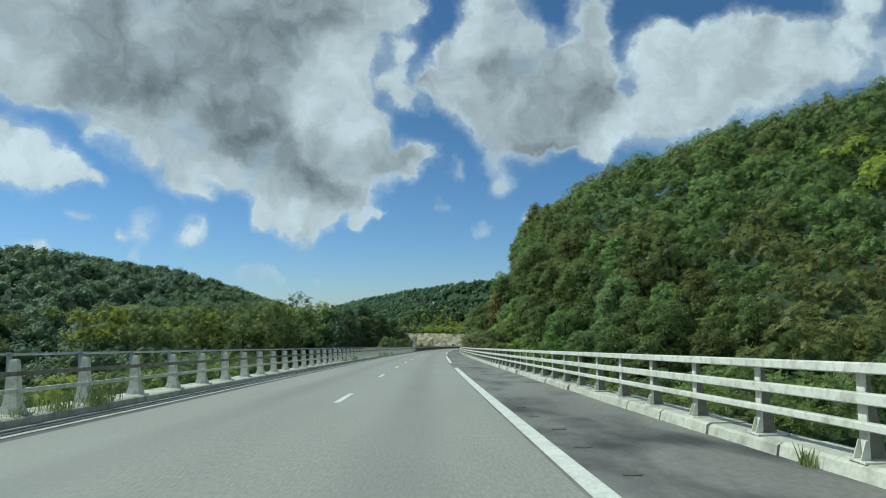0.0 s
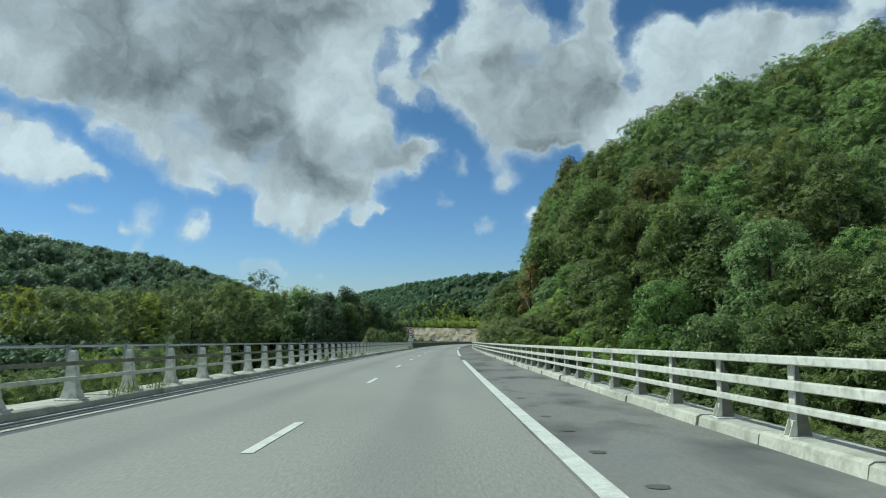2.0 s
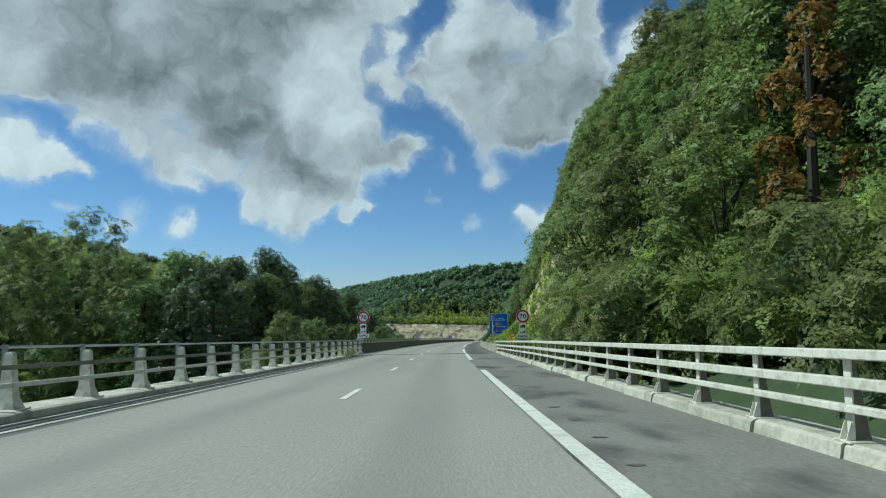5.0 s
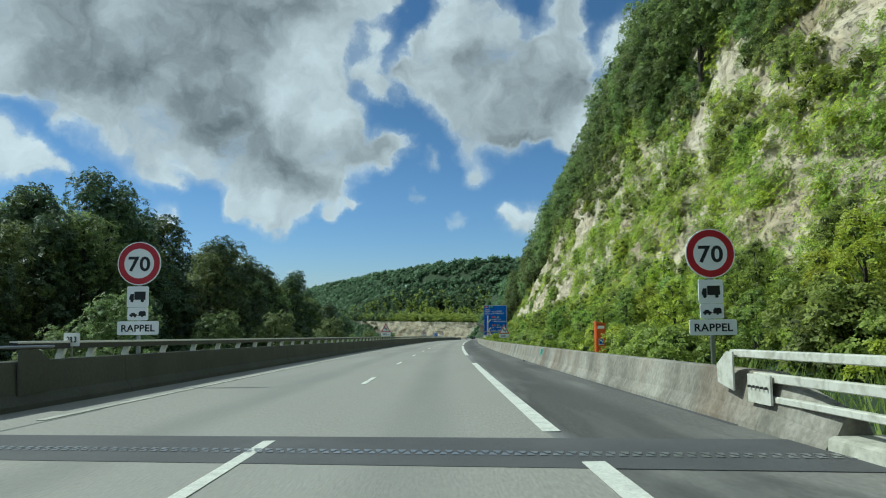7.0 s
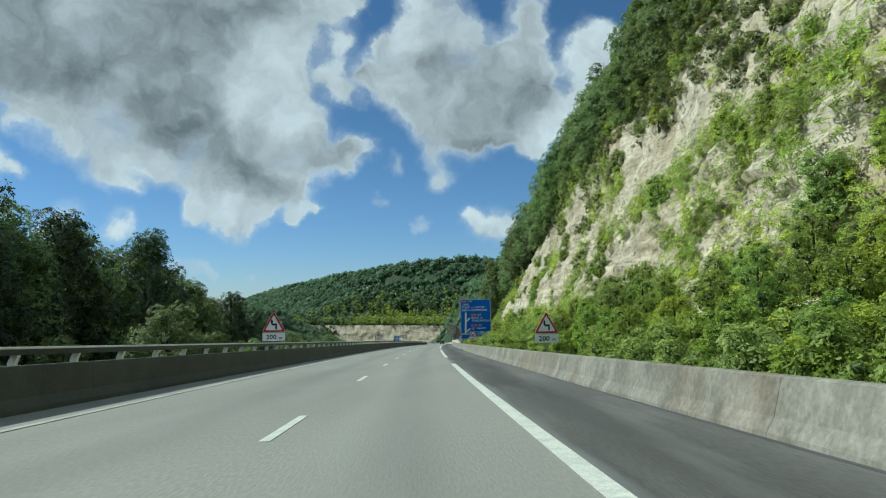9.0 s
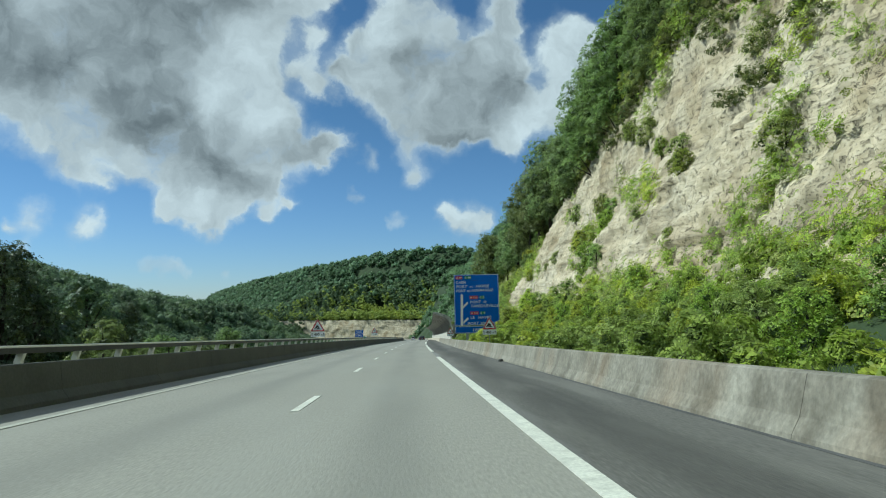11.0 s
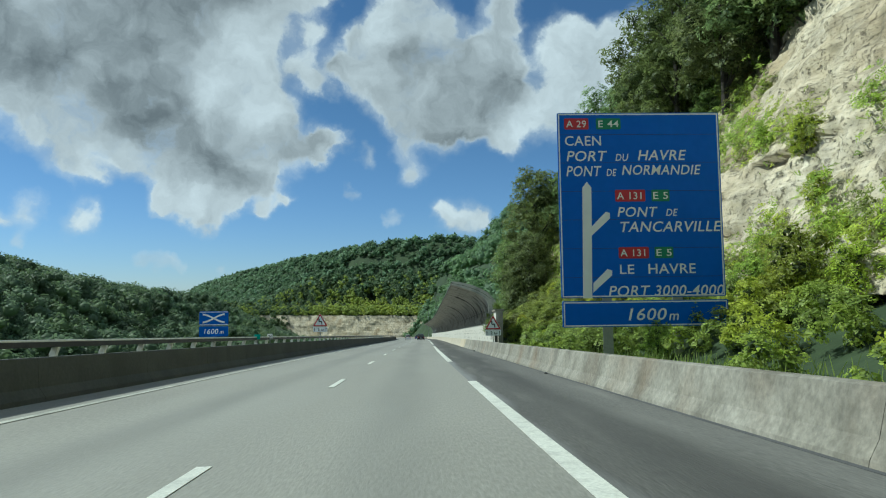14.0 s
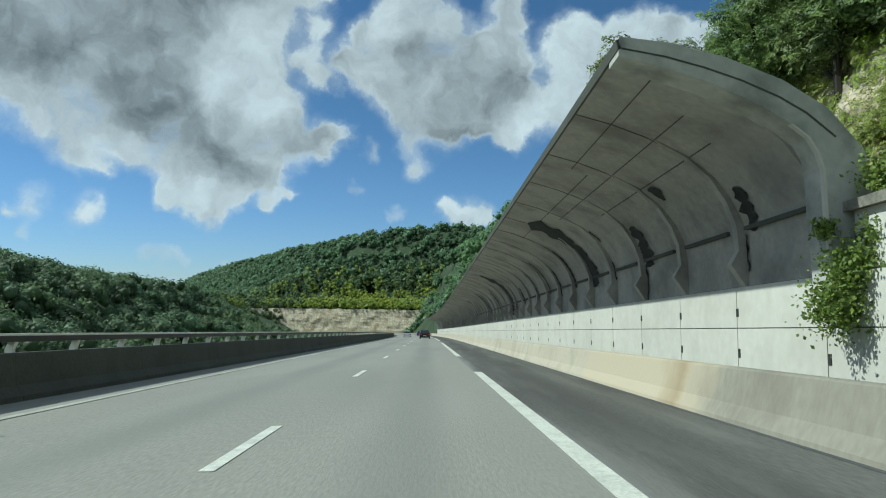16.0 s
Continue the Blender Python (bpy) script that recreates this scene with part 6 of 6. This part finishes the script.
# wood on the near hill at the right of the viaduct
rest = []
s = 70.0
while s < 216:
    d = 11 + max(0, (146 - s) * .36)
    row = 0
    while d < 135:
        ss, dd_ = s + rng.uniform(-2.4, 2.4), d + rng.uniform(-1.6, 1.6)
        dd_ = max(dd_, 10.6 + max(0, (143 - ss) * .34))
        if not (ss > 156 and dd_ < 25 or ss > 178 and dd_ < 27):
            x, y, z = zg(ss, dd_)
            low_k = .55 if 136 < ss < 202 and 19 < dd_ < 38 else 1.0
            patch = noise.noise(Vector((x * .045, y * .045, 7)))
            tint = 3 if patch > .5 else 5 if patch < -.34 else int(rng.choice([0, 1, 0, 0, 1, 5]))
            if row < 4 and ss > 88:
                kd = OAK_NEAR[int(rng.integers(0, 4))] if row < 2 else BEECH[(0, 1, 5, 4, 2, 3)[tint]]
                lab = "broadleaf tree with a dense dark crown on the hillside" if row < 2 else "yellow-green broadleaf tree in the hillside wood" if tint == 3 else "olive-brown thinning tree in the hillside wood" if tint == 5 else "green broadleaf tree in the hillside wood"
                plant(kd, x, y, z - (3.0 if row == 0 else .8), rng.uniform(.85, 1.2) * (.85 if row == 0 else 1.0) * low_k, lab, group="hillside wood")
            else:
                rest.append((x, y, z + 5.4 * low_k, rng.uniform(3.8, 5.4) * (.5 + .5 * low_k), tint))
        d += 5.6 if row < 4 else 6.2
        row += 1
    s += 6.0
wood("hillside_wood", rest, "green wood with mixed tints covering the hillside", .15, 190, 9, near=TREE_TINTS)
# low growth at the hill's foot
low = []
for i in range(170):
    s = rng.uniform(60, 156)
    d = rng.uniform(8.6, 11.5 + max(0, (146 - s) * .36))
    x, y, z = zg(s, d)
    low.append((x, y, max(z, float(np.interp(s, SG, AZ)) - 7.5), rng.uniform(1.7, 2.8), int(rng.choice([0, 5, 0, 5, 1]))))
wood("foot_shrubs", low, "leafy shrubs at the foot of the wooded hill", .2, 190, 7, category="shrubs", tall=1.3, near=TINTS)
x, y, z = zg(139, 13.4)
plant(tree_kind(9, 1.6, "tall", 12, 1200, .2, LEAF_RUST, .6, low=.1), x, y, z + 1.5, 1.1, "rust-brown dying tree at the edge of the wood")

ob = thing("dead_branch", Matrix(), "bare bleached dead trunk leaning in the hillside wood", "branch")
bm = bmesh.new()
tube(bm, R(128, 12.92, 3.2), R(128, 11.9, 5.6), .05, .04, 6)
tube(bm, R(128, 11.9, 5.6), R(128, 11.15, 7.2), .04, .015, 6)
tube(bm, R(128, 11.9, 5.6), R(127.6, 11.85, 6.4), .02, .008, 5)
part("trunk", bm, DEAD_WOOD, ob)

# wood along the top of the chalk face
rest = []
s = 178.0
while s < 480:
    for row, d in enumerate((26.0, 29.5, 35, 41, 48)):
        d += float(np.interp(s, [240, 270, 330, 375, 400], [0, 1.8, 1.8, -.4, -2]))
        ss, dd_ = s + rng.uniform(-1.8, 1.8), d + rng.uniform(-1.0, 1.4)
        x, y, z = zg(ss, dd_)
        big = float(np.interp(ss, [178, 205, 235, 340, 390, 430, 480], [.7, .85, 1.15, 1.15, 1.15, .9, .8]))
        if row == 0 and ss > 432:
            continue
        if row < 2:
            kd = (BEECH + ASH_TALL)[int(rng.choice([1, 1, 0, 0, 5, 8, 8] if ss < 376 else [1, 0, 0, 5]))]
            if kd in ASH_TALL:
                big *= .8
            if row == 0:
                z = float(np.interp(ss, SG, AZ)) + float(np.interp(ss, [150, 250, 330, 380, 417, 470], [27, 32, 30, 24, 20.5, 20.5])) - 5.5
            plant(kd, x, y, z - .5, rng.uniform(.85, 1.1) * big, "green broadleaf tree above the chalk face", group="wood above the cliff")
        else:
            rest.append((x, y, z + 5 * big, rng.uniform(4, 5) * big, int(rng.choice([0, 1, 0, 2]))))
    s += 5.6
wood("cliff_top_wood", rest, "green wood behind the edge of the cliff", .1, 240, 11, near=TREE_TINTS)
# tall trees on the slope right behind the gallery
s = 405.0
while s < 476:
    for d in (12.6, 17.5):
        if s > 452 or s < (432 if d > 15 else 500):
            continue
        ss, dd_ = s + rng.uniform(-1.5, 1.5), d + rng.uniform(-1, 1)
        x, y, z = zg(ss, dd_)
        plant((OAK_NEAR + BEECH)[int(rng.choice([0, 1, 3, 5, 6]))], x, y, z - .5, rng.uniform(.92, 1.1) * (1.0 if d > 15 else .6), "green broadleaf tree close behind the gallery", group="trees behind the gallery")
    s += 5.0
for i in range(30):
    # trees rooted in the upper part of the face where it begins
    s, u = rng.uniform(184, 240), rng.uniform(.58, .97)
    p = cliff_pts[int((s - 172) / .62), int(u * (nu - 1))]
    plant((BEECH + OAK_NEAR)[int(rng.choice([0, 1, 5, 6, 7]))], p[0] + .4, p[1], p[2] - 2.2, rng.uniform(.36, .58), "dark green tree rooted high on the chalk face", group="wood above the cliff")
for i in range(34):
    # trees leaning out over the chalk beside the gallery's end
    s, u = rng.uniform(380, 436), rng.uniform(.78, .98)
    p = cliff_pts[int((s - 172) / .62), int(u * (nu - 1))]
    plant((BEECH + OAK_NEAR)[int(rng.choice([0, 0, 1, 8]))], p[0] + .5, p[1], p[2] - 2.4, rng.uniform(.42, .66), "dark green tree overhanging the edge of the chalk face", group="wood above the cliff")
for i in range(18):
    s, u = rng.uniform(380, 393), rng.uniform(.42, .92)
    p = cliff_pts[int((s - 172) / .62), int(u * (nu - 1))]
    plant((BEECH + OAK_NEAR)[int(rng.choice([0, 1, 6, 3]))], p[0] + .3, p[1], p[2] - 1.6, rng.uniform(.26, .42), "green tree rooted in the overgrown chalk face", group="wood above the cliff")
# growth climbing the face
for i in range(112):
    s = 174 + 110 * rng.uniform(0, 1) ** 1.2 if i < 62 else rng.uniform(275, 472) if i < 92 else rng.uniform(384, 420)
    u = rng.uniform(.1, 1) if i < 62 or s > 382 else (rng.uniform(0, .25) if rng.uniform() < .55 else rng.uniform(.3, .95))
    p = cliff_pts[min(len(CS) - 1, int((s - 172) / .62)), int(u * (nu - 1))]
    plant(SHRUB[int(rng.integers(0, 5))], p[0] - .3, p[1], p[2] - 1.0, rng.uniform(.45, 1.0), "shrub rooted in the chalk face", "shrub", "shrubs on the cliff", "shrub")
for i in range(26):
    s, u = rng.uniform(282, 372), rng.uniform(.22, .8)
    p = cliff_pts[int((s - 172) / .62), int(u * (nu - 1))]
    plant(SHRUB[int(rng.choice([2, 3, 2, 0]))], p[0] - .2, p[1], p[2] - 1.3, rng.uniform(.35, .85), "dark green bush on a ledge of the chalk face", "shrub", "shrubs on the cliff", "shrub")
# scrub between the barrier and the cliff
low = []
s = 176.5
while s < 398:
    for d, lo, hi in ((8.5, .28, .45), (9.8, .35, .6), (11.6, .5, .85), (13.8, .5, .9), (16.4, .6, 1.0)):
        if rng.uniform() < .12:
            continue
        ss, dd_ = s + rng.uniform(-1.1, 1.1), d + rng.uniform(-.7, .7)
        if d < 10.5 and any(q - 10 < ss < q + 1.5 for q in (184.2, 252, 322, 392.8)):
            continue
        if d < 11 and (abs(ss - 184.2) < 1.5 or abs(ss - 197) < 3 or abs(ss - 250) < 4 or abs(ss - 320) < 4 or abs(ss - 363.5) < 4 or (abs(ss - 392.8) < 3 and d < 9)):
            continue
        if ss > 392 and dd_ < 10.4:
            continue
        if d < 11 and abs(ss - 358.0) < 5 or 11 < d < 15 and abs(ss - 352.5) < 10.5:
            continue
        x, y, z = zg(ss, dd_)
        patch = noise.noise(Vector((ss * .05, dd_ * .1, 2)))
        tall = d > 11 and rng.uniform() < .4 * (1 if ss < 330 else .5)
        if d < 11:
            low.append((x, y, z, 1.7 * rng.uniform(lo, hi), int(rng.choice([4, 3, 4])) if patch > .05 else int(rng.choice([4, 1, 2]))))
            continue
        kd = BUSH_TALL[int(rng.choice([0, 1, 2, 3]))] if tall else SHRUB[int(rng.choice([0, 1, 4] if patch > .05 else [2, 3, 0, 4]))]
        plant(kd, x, y, z - .15, rng.uniform(lo, hi) * (1 if not tall else .8) * float(np.interp(ss, [270, 295, 385, 400], [1, .72, .72, 1])), "bright green leafy scrub behind the concrete barrier", "shrub", "scrub along the barrier", "shrub")
    s += 3.3
for i in range(780):
    # ground cover under the scrub
    ss, dd_ = rng.uniform(176, 397), rng.uniform(9, 19.5)
    if ss > 392 and dd_ < 10.6 or dd_ < 12.5 and abs(ss - 357.0) < 7 or dd_ < 10.8 and any(q - 10 < ss < q + 1.5 for q in (184.2, 252, 322, 392.8)):
        continue
    x, y, z = zg(ss, dd_)
    low.append((x, y, z - .2, rng.uniform(.7, 1.25), int(rng.choice([4, 4, 1, 3])) if noise.noise(Vector((ss * .05, dd_ * .1, 2))) > -.1 else int(rng.choice([1, 2, 4]))))
wood("verge_shrubs", low, "low bright green shrubs on the verge", .22, 180, 5, category="shrubs", tall=1.2, near=TINTS)

# left side: belt of dark trees, with a yellow-green fringe by the viaduct
rest = []
s = 196.0
while s < 338:
    for row, d in enumerate((-27, -32, -38, -46)):
        ss, dd_ = s + rng.uniform(-2, 2), d + rng.uniform(-1.6, 1.6)
        x, y, z = zg(ss, dd_)
        if row < 2:
            kd = BELT[int(rng.integers(0, 3))]
            plant(kd, x, y, z - .5, rng.uniform(.92, 1.18) * float(np.interp(ss, [196, 212, 226, 250, 280, 300, 325, 338], [.85, 1.02, 1.13, 1.07, 1.07, .95, .72, .58])), "tall dark tree in the belt below the road", group="tree belt")
        else:
            rest.append((x, y, z + 10.5, rng.uniform(4.2, 5.2), int(rng.choice([0, 1, 2]))))
    s += 4.6
for i in range(46):
    s, d = rng.uniform(184, 345), rng.uniform(-24, -14)
    x, y, z = zg(s, d)
    plant(BEECH[int(rng.choice([0, 1, 5]))], x, y, z - .8, rng.uniform(.45, .66), "dark bushy tree on the bank below the road", group="bank trees")
for i in range(70):
    # tall trees round the viaduct's far end, crowns on two levels
    s, d = rng.uniform(190, 262), rng.uniform(-108, -40)
    x, y, z = zg(s, d)
    top_z = 2.2 + .2 * max(0, d + 60) + rng.uniform(-2.0, 1.2)
    r = rng.uniform(3.4, 4.8)
    tint = 3 if noise.noise(Vector((x * .03, y * .03, 11))) + (-d - 62) * .012 > .05 else int(rng.choice([1, 4, 0]))
    rest += [(x, y, top_z - r, r, tint), (x + rng.uniform(-2, 2), y - 1.5, top_z - 2.5 * r, r * 1.15, tint)]
for i in range(16):
    # a darker clump standing above the rest
    s, d = rng.uniform(206, 262), rng.uniform(-62, -36)
    x, y, z = zg(s, d)
    top_z = 5.0 - .12 * abs(d + 42) + rng.uniform(-1.5, 1.0)
    plant(BELT[int(rng.choice([1, 1, 0]))], x, y, z - .4, max(.6, (top_z - z) / 18), "tall dark tree in the clump beside the viaduct's end", group="valley clump")
for i in range(260):
    s, d = rng.uniform(70, 330), rng.uniform(-165, -40)
    x, y, z = zg(s, d)
    patch = noise.noise(Vector((x * .03, y * .03, 11)))
    rest.append((x, y, z + 3.4 + rng.uniform(-1, 2), rng.uniform(3.6, 5.0), 3 if patch > .3 else int(rng.choice([1, 2, 4, 0, 0]))))
wood("valley_trees", rest, "green and yellow-green trees in the valley by the viaduct", .15, 110, 6, near=TREE_TINTS)
low = []
for i in range(170):
    s, d = rng.uniform(330, 560), rng.uniform(-80, -13)
    x, y, z = zg(s, d)
    low.append((x, y, z + (1.0 if d < -20 else -.5), rng.uniform(1.8, 3.2) * (1 if d < -20 else .7), int(rng.choice([0, 1, 2, 1]))))
wood("bank_thicket", low, "low green thicket on the bank below the wall", .1, 260, 8, near=TINTS)


def scatter(s0, s1, d0, d1, n, rmin, rmax, keep=None):
    out_p = []
    for i in range(n):
        s, d = rng.uniform(s0, s1), rng.uniform(d0, d1)
        x, y, z = zg(s, d)
        if keep is None or keep(s, d, x, y, z):
            out_p.append((x, y, z, rng.uniform(rmin, rmax)))
    return out_p


def on_ridge(s, d, x, y, z):
    rx, ry = x - 75, y - 1060
    front = rx * -.877 + ry * -.48 - .31 * max(0, rx * .48 - ry * .877)
    return (x - 95) * .652 + (y - 922) * .758 > 50 and -75 < front < 110 and z > -34


ridge_pts = scatter(860, 1650, -420, 200, 9800, 5.5, 8.5, on_ridge)
wood("ridge_wood", [(x, y, z - 1, r) for x, y, z, r in ridge_pts], "dark green wood covering the ridge ahead", .19, 44, 4, (0, 0, 0, 2))
bench_scrub = []
for i in range(1300):
    f, o = rng.uniform(-.04, 1.02), rng.uniform(1, 60)
    x, y = 118 - 222 * f + o * .652, 905 + 191 * f + o * .758
    bench_scrub.append((x, y, max(-30, ground_at(x, y)) - .5, rng.uniform(2.0, 4.2) * (1 if o < 40 else 1.3), int(rng.choice([4, 1, 0, 1] if f > .62 + rng.normal(0, .06) else [4, 4, 3, 4] if o < 40 else [4, 1, 0, 1]))))
wood("bench_scrub", bench_scrub, "yellow-green scrub on top of the chalk cutting", .17, 80, 5, (4, 4, 3, 1), tall=2.2)
bench_thicket = []
for i in range(150):
    f, o = rng.uniform(.64, 1.08), rng.uniform(-9, 3)
    bench_thicket.append((118 - 222 * f + o * .652, 905 + 191 * f + o * .758, rng.uniform(-46, -32) - .4 * max(0, -o), rng.uniform(2.4, 4.2), int(rng.choice([0, 1, 1, 2]))))
wood("bench_thicket", bench_thicket, "dark green thicket hiding the end of the chalk cutting", .17, 80, 5, (0, 1, 1, 2))
wood("hill_wood", scatter(150, 900, -310, -95, 1500, 5.5, 8.5), "dark green wood on the valley's far hillside", .085, 230, 7, (2, 1, 2, 0))
wood("valley_wood", scatter(690, 905, -230, -55, 300, 4, 6.5) + scatter(400, 900, -130, -30, 380, 3, 5, lambda s, d, x, y, z: d < aside(s) - 24), "low green trees on the valley floor", .1, 220, 7, (0, 1, 2, 0))
wood("slope_wood", scatter(470, 960, -20, 200, 2600, 4, 6.5, lambda s, d, x, y, z: d > aside(s) + 16), "green wood on the slope behind the gallery", .12, 130, 5, (0, 1, 1, 2))

# growth hanging over the cliff's edge, below the trees
edge_growth = []
for s in np.arange(180, 470, 1.5):
    for u in ((.45, .52, .6, .7, .78, .87, .95) if s < 246 else (.7, .78, .87, .95)):
        p = cliff_pts[int((s - 172) / .62), int(u * (nu - 1))]
        if rng.uniform() < (.4 if u < .75 else .8) * (.7 if 408 < s < 438 else 1):
            edge_growth.append((p[0] - .2, p[1] + rng.uniform(-.7, .7), p[2] - .5, rng.uniform(.9, 1.5) * (1.5 if u > .9 or s > 384 else 1.0), int(rng.choice([0, 1, 4, 1, 2]))))
wood("edge_growth", edge_growth, "green undergrowth hanging over the cliff's edge", .22, 130, 5, category="shrubs", tall=1.1, near=TINTS)
mat_growth = []
for i in range(1100):
    s, u = rng.uniform(240, 345), rng.uniform(.5, .92)
    if noise.fractal(Vector((s * .06, u * 5, 4)), 1, 2, 3) * .6 + (u - .72) * 1.6 < float(np.interp(s, [240, 285, 315, 345], [-.32, -.24, -.04, .06])):
        continue
    p = cliff_pts[int((s - 172) / .62), int(u * (nu - 1))]
    mat_growth.append((p[0] - .15, p[1] + rng.uniform(-.5, .5), p[2] - .45, rng.uniform(.6, 1.2), int(rng.choice([5, 0, 5, 0, 1]))))
wood("face_growth", mat_growth, "olive-green growth matted over the upper chalk face", .2, 120, 5, category="shrubs", tall=.9, near=TINTS)
# thick scrub on the slope beside and behind the gallery's end
gap_scrub = []
for i in range(90):
    # bushes below the viaduct's end, reaching up to its railing
    s, d = rng.uniform(144, 170), rng.uniform(8.1, 10.6)
    x, y = place(s, d)
    gap_scrub.append((float(x), float(y), float(np.interp(s, SG, AZ)) - rng.uniform(.9, 2.8), rng.uniform(.9, 1.3), int(rng.choice([0, 1, 0, 5, 4]))))
for i in range(230):
    s, d = rng.uniform(153, 184), rng.uniform(11.2, 29)
    x, y, z = zg(s, d)
    gap_scrub.append((x, y, z + rng.uniform(-.3, .6), rng.uniform(.9, 1.6), int(rng.choice([0, 1, 0, 5, 1]))))
for i in range(150):
    s, d = rng.uniform(380, 440), rng.uniform(10.6, 21)
    if d < 12.5 and s < 390:
        continue
    x, y, z = zg(s, d)
    gap_scrub.append((x, y, z + rng.uniform(0, .8), rng.uniform(.9, 1.7), int(rng.choice([4, 1, 4, 3, 1] if s < 397 else [0, 1, 2, 1]))))
wood("slope_scrub", gap_scrub, "dense bright green scrub on the slopes below the cliff", .2, 300, 7, category="shrubs", tall=1.4, near=TINTS)

# plants matted over the chalk
mc, mn, mt = [], [], []
for i in range(3600):
    si, uj = int(rng.integers(2, len(CS) - 2)), int(rng.integers(1, nu - 2))
    s = CS[si]
    u = uj / nu
    p = cliff_pts[si, uj]
    want = float(np.interp(s, [172, 240, 255, 275, 320, 376, 386, 402, 412, 434, 445, 472], [1.15, .95, .66, .42, .36, .34, 1.0, 1.0, .6, .6, .85, .9]))
    want += (.3 if u < .2 else 0) + (.24 if u > .72 else 0)
    if noise.fractal(Vector((s * .07, u * 6.0, 21)), 1, 2, 3) * .55 + .5 > want:
        continue
    k = int(rng.integers(26, 58))
    w = rng.uniform(.5, 1.5)
    off = rng.normal(0, .8, (k, 3)) * np.array([.3 * w, .75 * w, .7 * w])
    off[:, 2] -= np.abs(rng.normal(0, .45 * w, k))
    mc.append(p + off + np.array([-.45, 0, .15]))
    mn.append(np.tile(np.array([-.7, .1, .7]), (k, 1)) + rng.normal(0, .45, (k, 3)))
    mt.append(np.full(k, rng.choice([0, 0, 1, 2] if s < 384 else [0, 2, 2])))
mc, mn, mt = np.concatenate(mc), np.concatenate(mn), np.concatenate(mt)
for j, (m_, lab) in enumerate(((BUSH_FRESH, "green plants matted over the chalk face"), (BUSH_YELLOW, "yellow-green plants on the chalk face"), (BUSH_GREY, "grey-green plants hanging on the chalk face"))):
    me = quad_mesh("cliff_plants", leaf_quads(mc[mt == j], mn[mt == j], .32), m_)
    tagged(new("cliff_plants", me), lab, "plants", kind="stuff")

# weeds on the viaduct's kerbs and grass behind the barrier
def blades(c, h, wide):
    """Thin bent blades of grass standing at points c."""
    n = len(c)
    a = rng.uniform(0, 6.28, n)
    lean_by = rng.normal(0, .28, (n, 2)) * h[:, None]
    side = np.stack([np.cos(a), np.sin(a), np.zeros(n)], 1) * (wide * rng.uniform(.6, 1.4, n))[:, None]
    v = np.empty((n, 4, 3))
    v[:, 0], v[:, 1] = c - side, c + side
    tip = c + np.concatenate([lean_by, h[:, None]], 1)
    v[:, 2], v[:, 3] = tip + side * .25, tip - side * .25
    return v.reshape(-1, 3)


gc, gh = [], []
for s, d, k, w, tall in [(9.4, -5.1, 60, .3, .5), (10.8, -5.1, 170, .4, .55), (12.4, -5.1, 60, .3, .25), (13.7, -5.1, 120, .3, .5), (15.2, -5.0, 160, .35, .5), (57, -5.1, 90, .5, .3), (63, -5.1, 120, .6, .35), (65, -5.15, 80, .4, .3), (90, -5.1, 110, .6, .4), (96, -5.1, 160, .7, .5), (101, -5.1, 130, .5, .4), (108, -5.1, 90, .5, .35), (168, -5.1, 200, .9, .4), (170.5, -5.1, 200, .8, .5), (43.6, 6.1, 40, .1, .2), (7.0, 6.0, 40, .09, .2), (90.4, 6.05, 30, .1, .15), (96, 6.03, 40, .4, .1), (99, 6.03, 40, .5, .1)]:
    p = R(s, d, .13 if d < 0 else .0)
    o = rng.normal(0, 1, (k, 3)) * np.array([.1 if d < 0 else .03, w, .0])
    gc.append(np.array(p) + o)
    gh.append(tall * rng.uniform(.3, 1.1, k))
me = quad_mesh("kerb_weeds", blades(np.concatenate(gc), np.concatenate(gh), .009), GRASS_DRY)
tagged(new("kerb_weeds", me), "dry green weeds growing in the viaduct's kerbs", "weeds", kind="stuff")
n = 20000
ss, dd_ = rng.uniform(175, 391, n), 7.15 + 4 * rng.uniform(0, 1, n) ** 1.5
xx, yy = place(ss, dd_)
zz = valley(ss, dd_) - .05
me = quad_mesh("verge_grass", blades(np.stack([xx, yy, zz], 1), rng.uniform(.25, .75, n), .02), GRASS)
tagged(new("verge_grass", me), "rough green grass behind the concrete barrier", "grass", kind="stuff")

# ivy on the gallery's end
iv = []
for c, r, k in (((396.6, 8.15, 1.55), .42, 320), ((396.5, 8.35, 2.1), .4, 260), ((396.4, 8.75, 2.6), .3, 150), ((396.5, 8.9, 3.5), .34, 170), ((396.9, 8.2, 2.75), .18, 60)):
    u = rng.normal(0, .46, (k * 6, 3)) * r
    base = np.array(R(c[0], c[1], c[2]))
    iv.append(base + u)
iv = np.concatenate(iv)
me = quad_mesh("ivy", leaf_quads(iv, rng.normal(0, 1, (len(iv), 3)) + np.array([-.8, -.4, .5]), .036), IVY)
tagged(new("ivy", me), "bright green ivy hanging over the gallery's end", "ivy", kind="stuff")
x, y, z = zg(450, 21.5)
plant(OAK_NEAR[0], x, y, z, 1.55, "dark oak standing above the gallery")
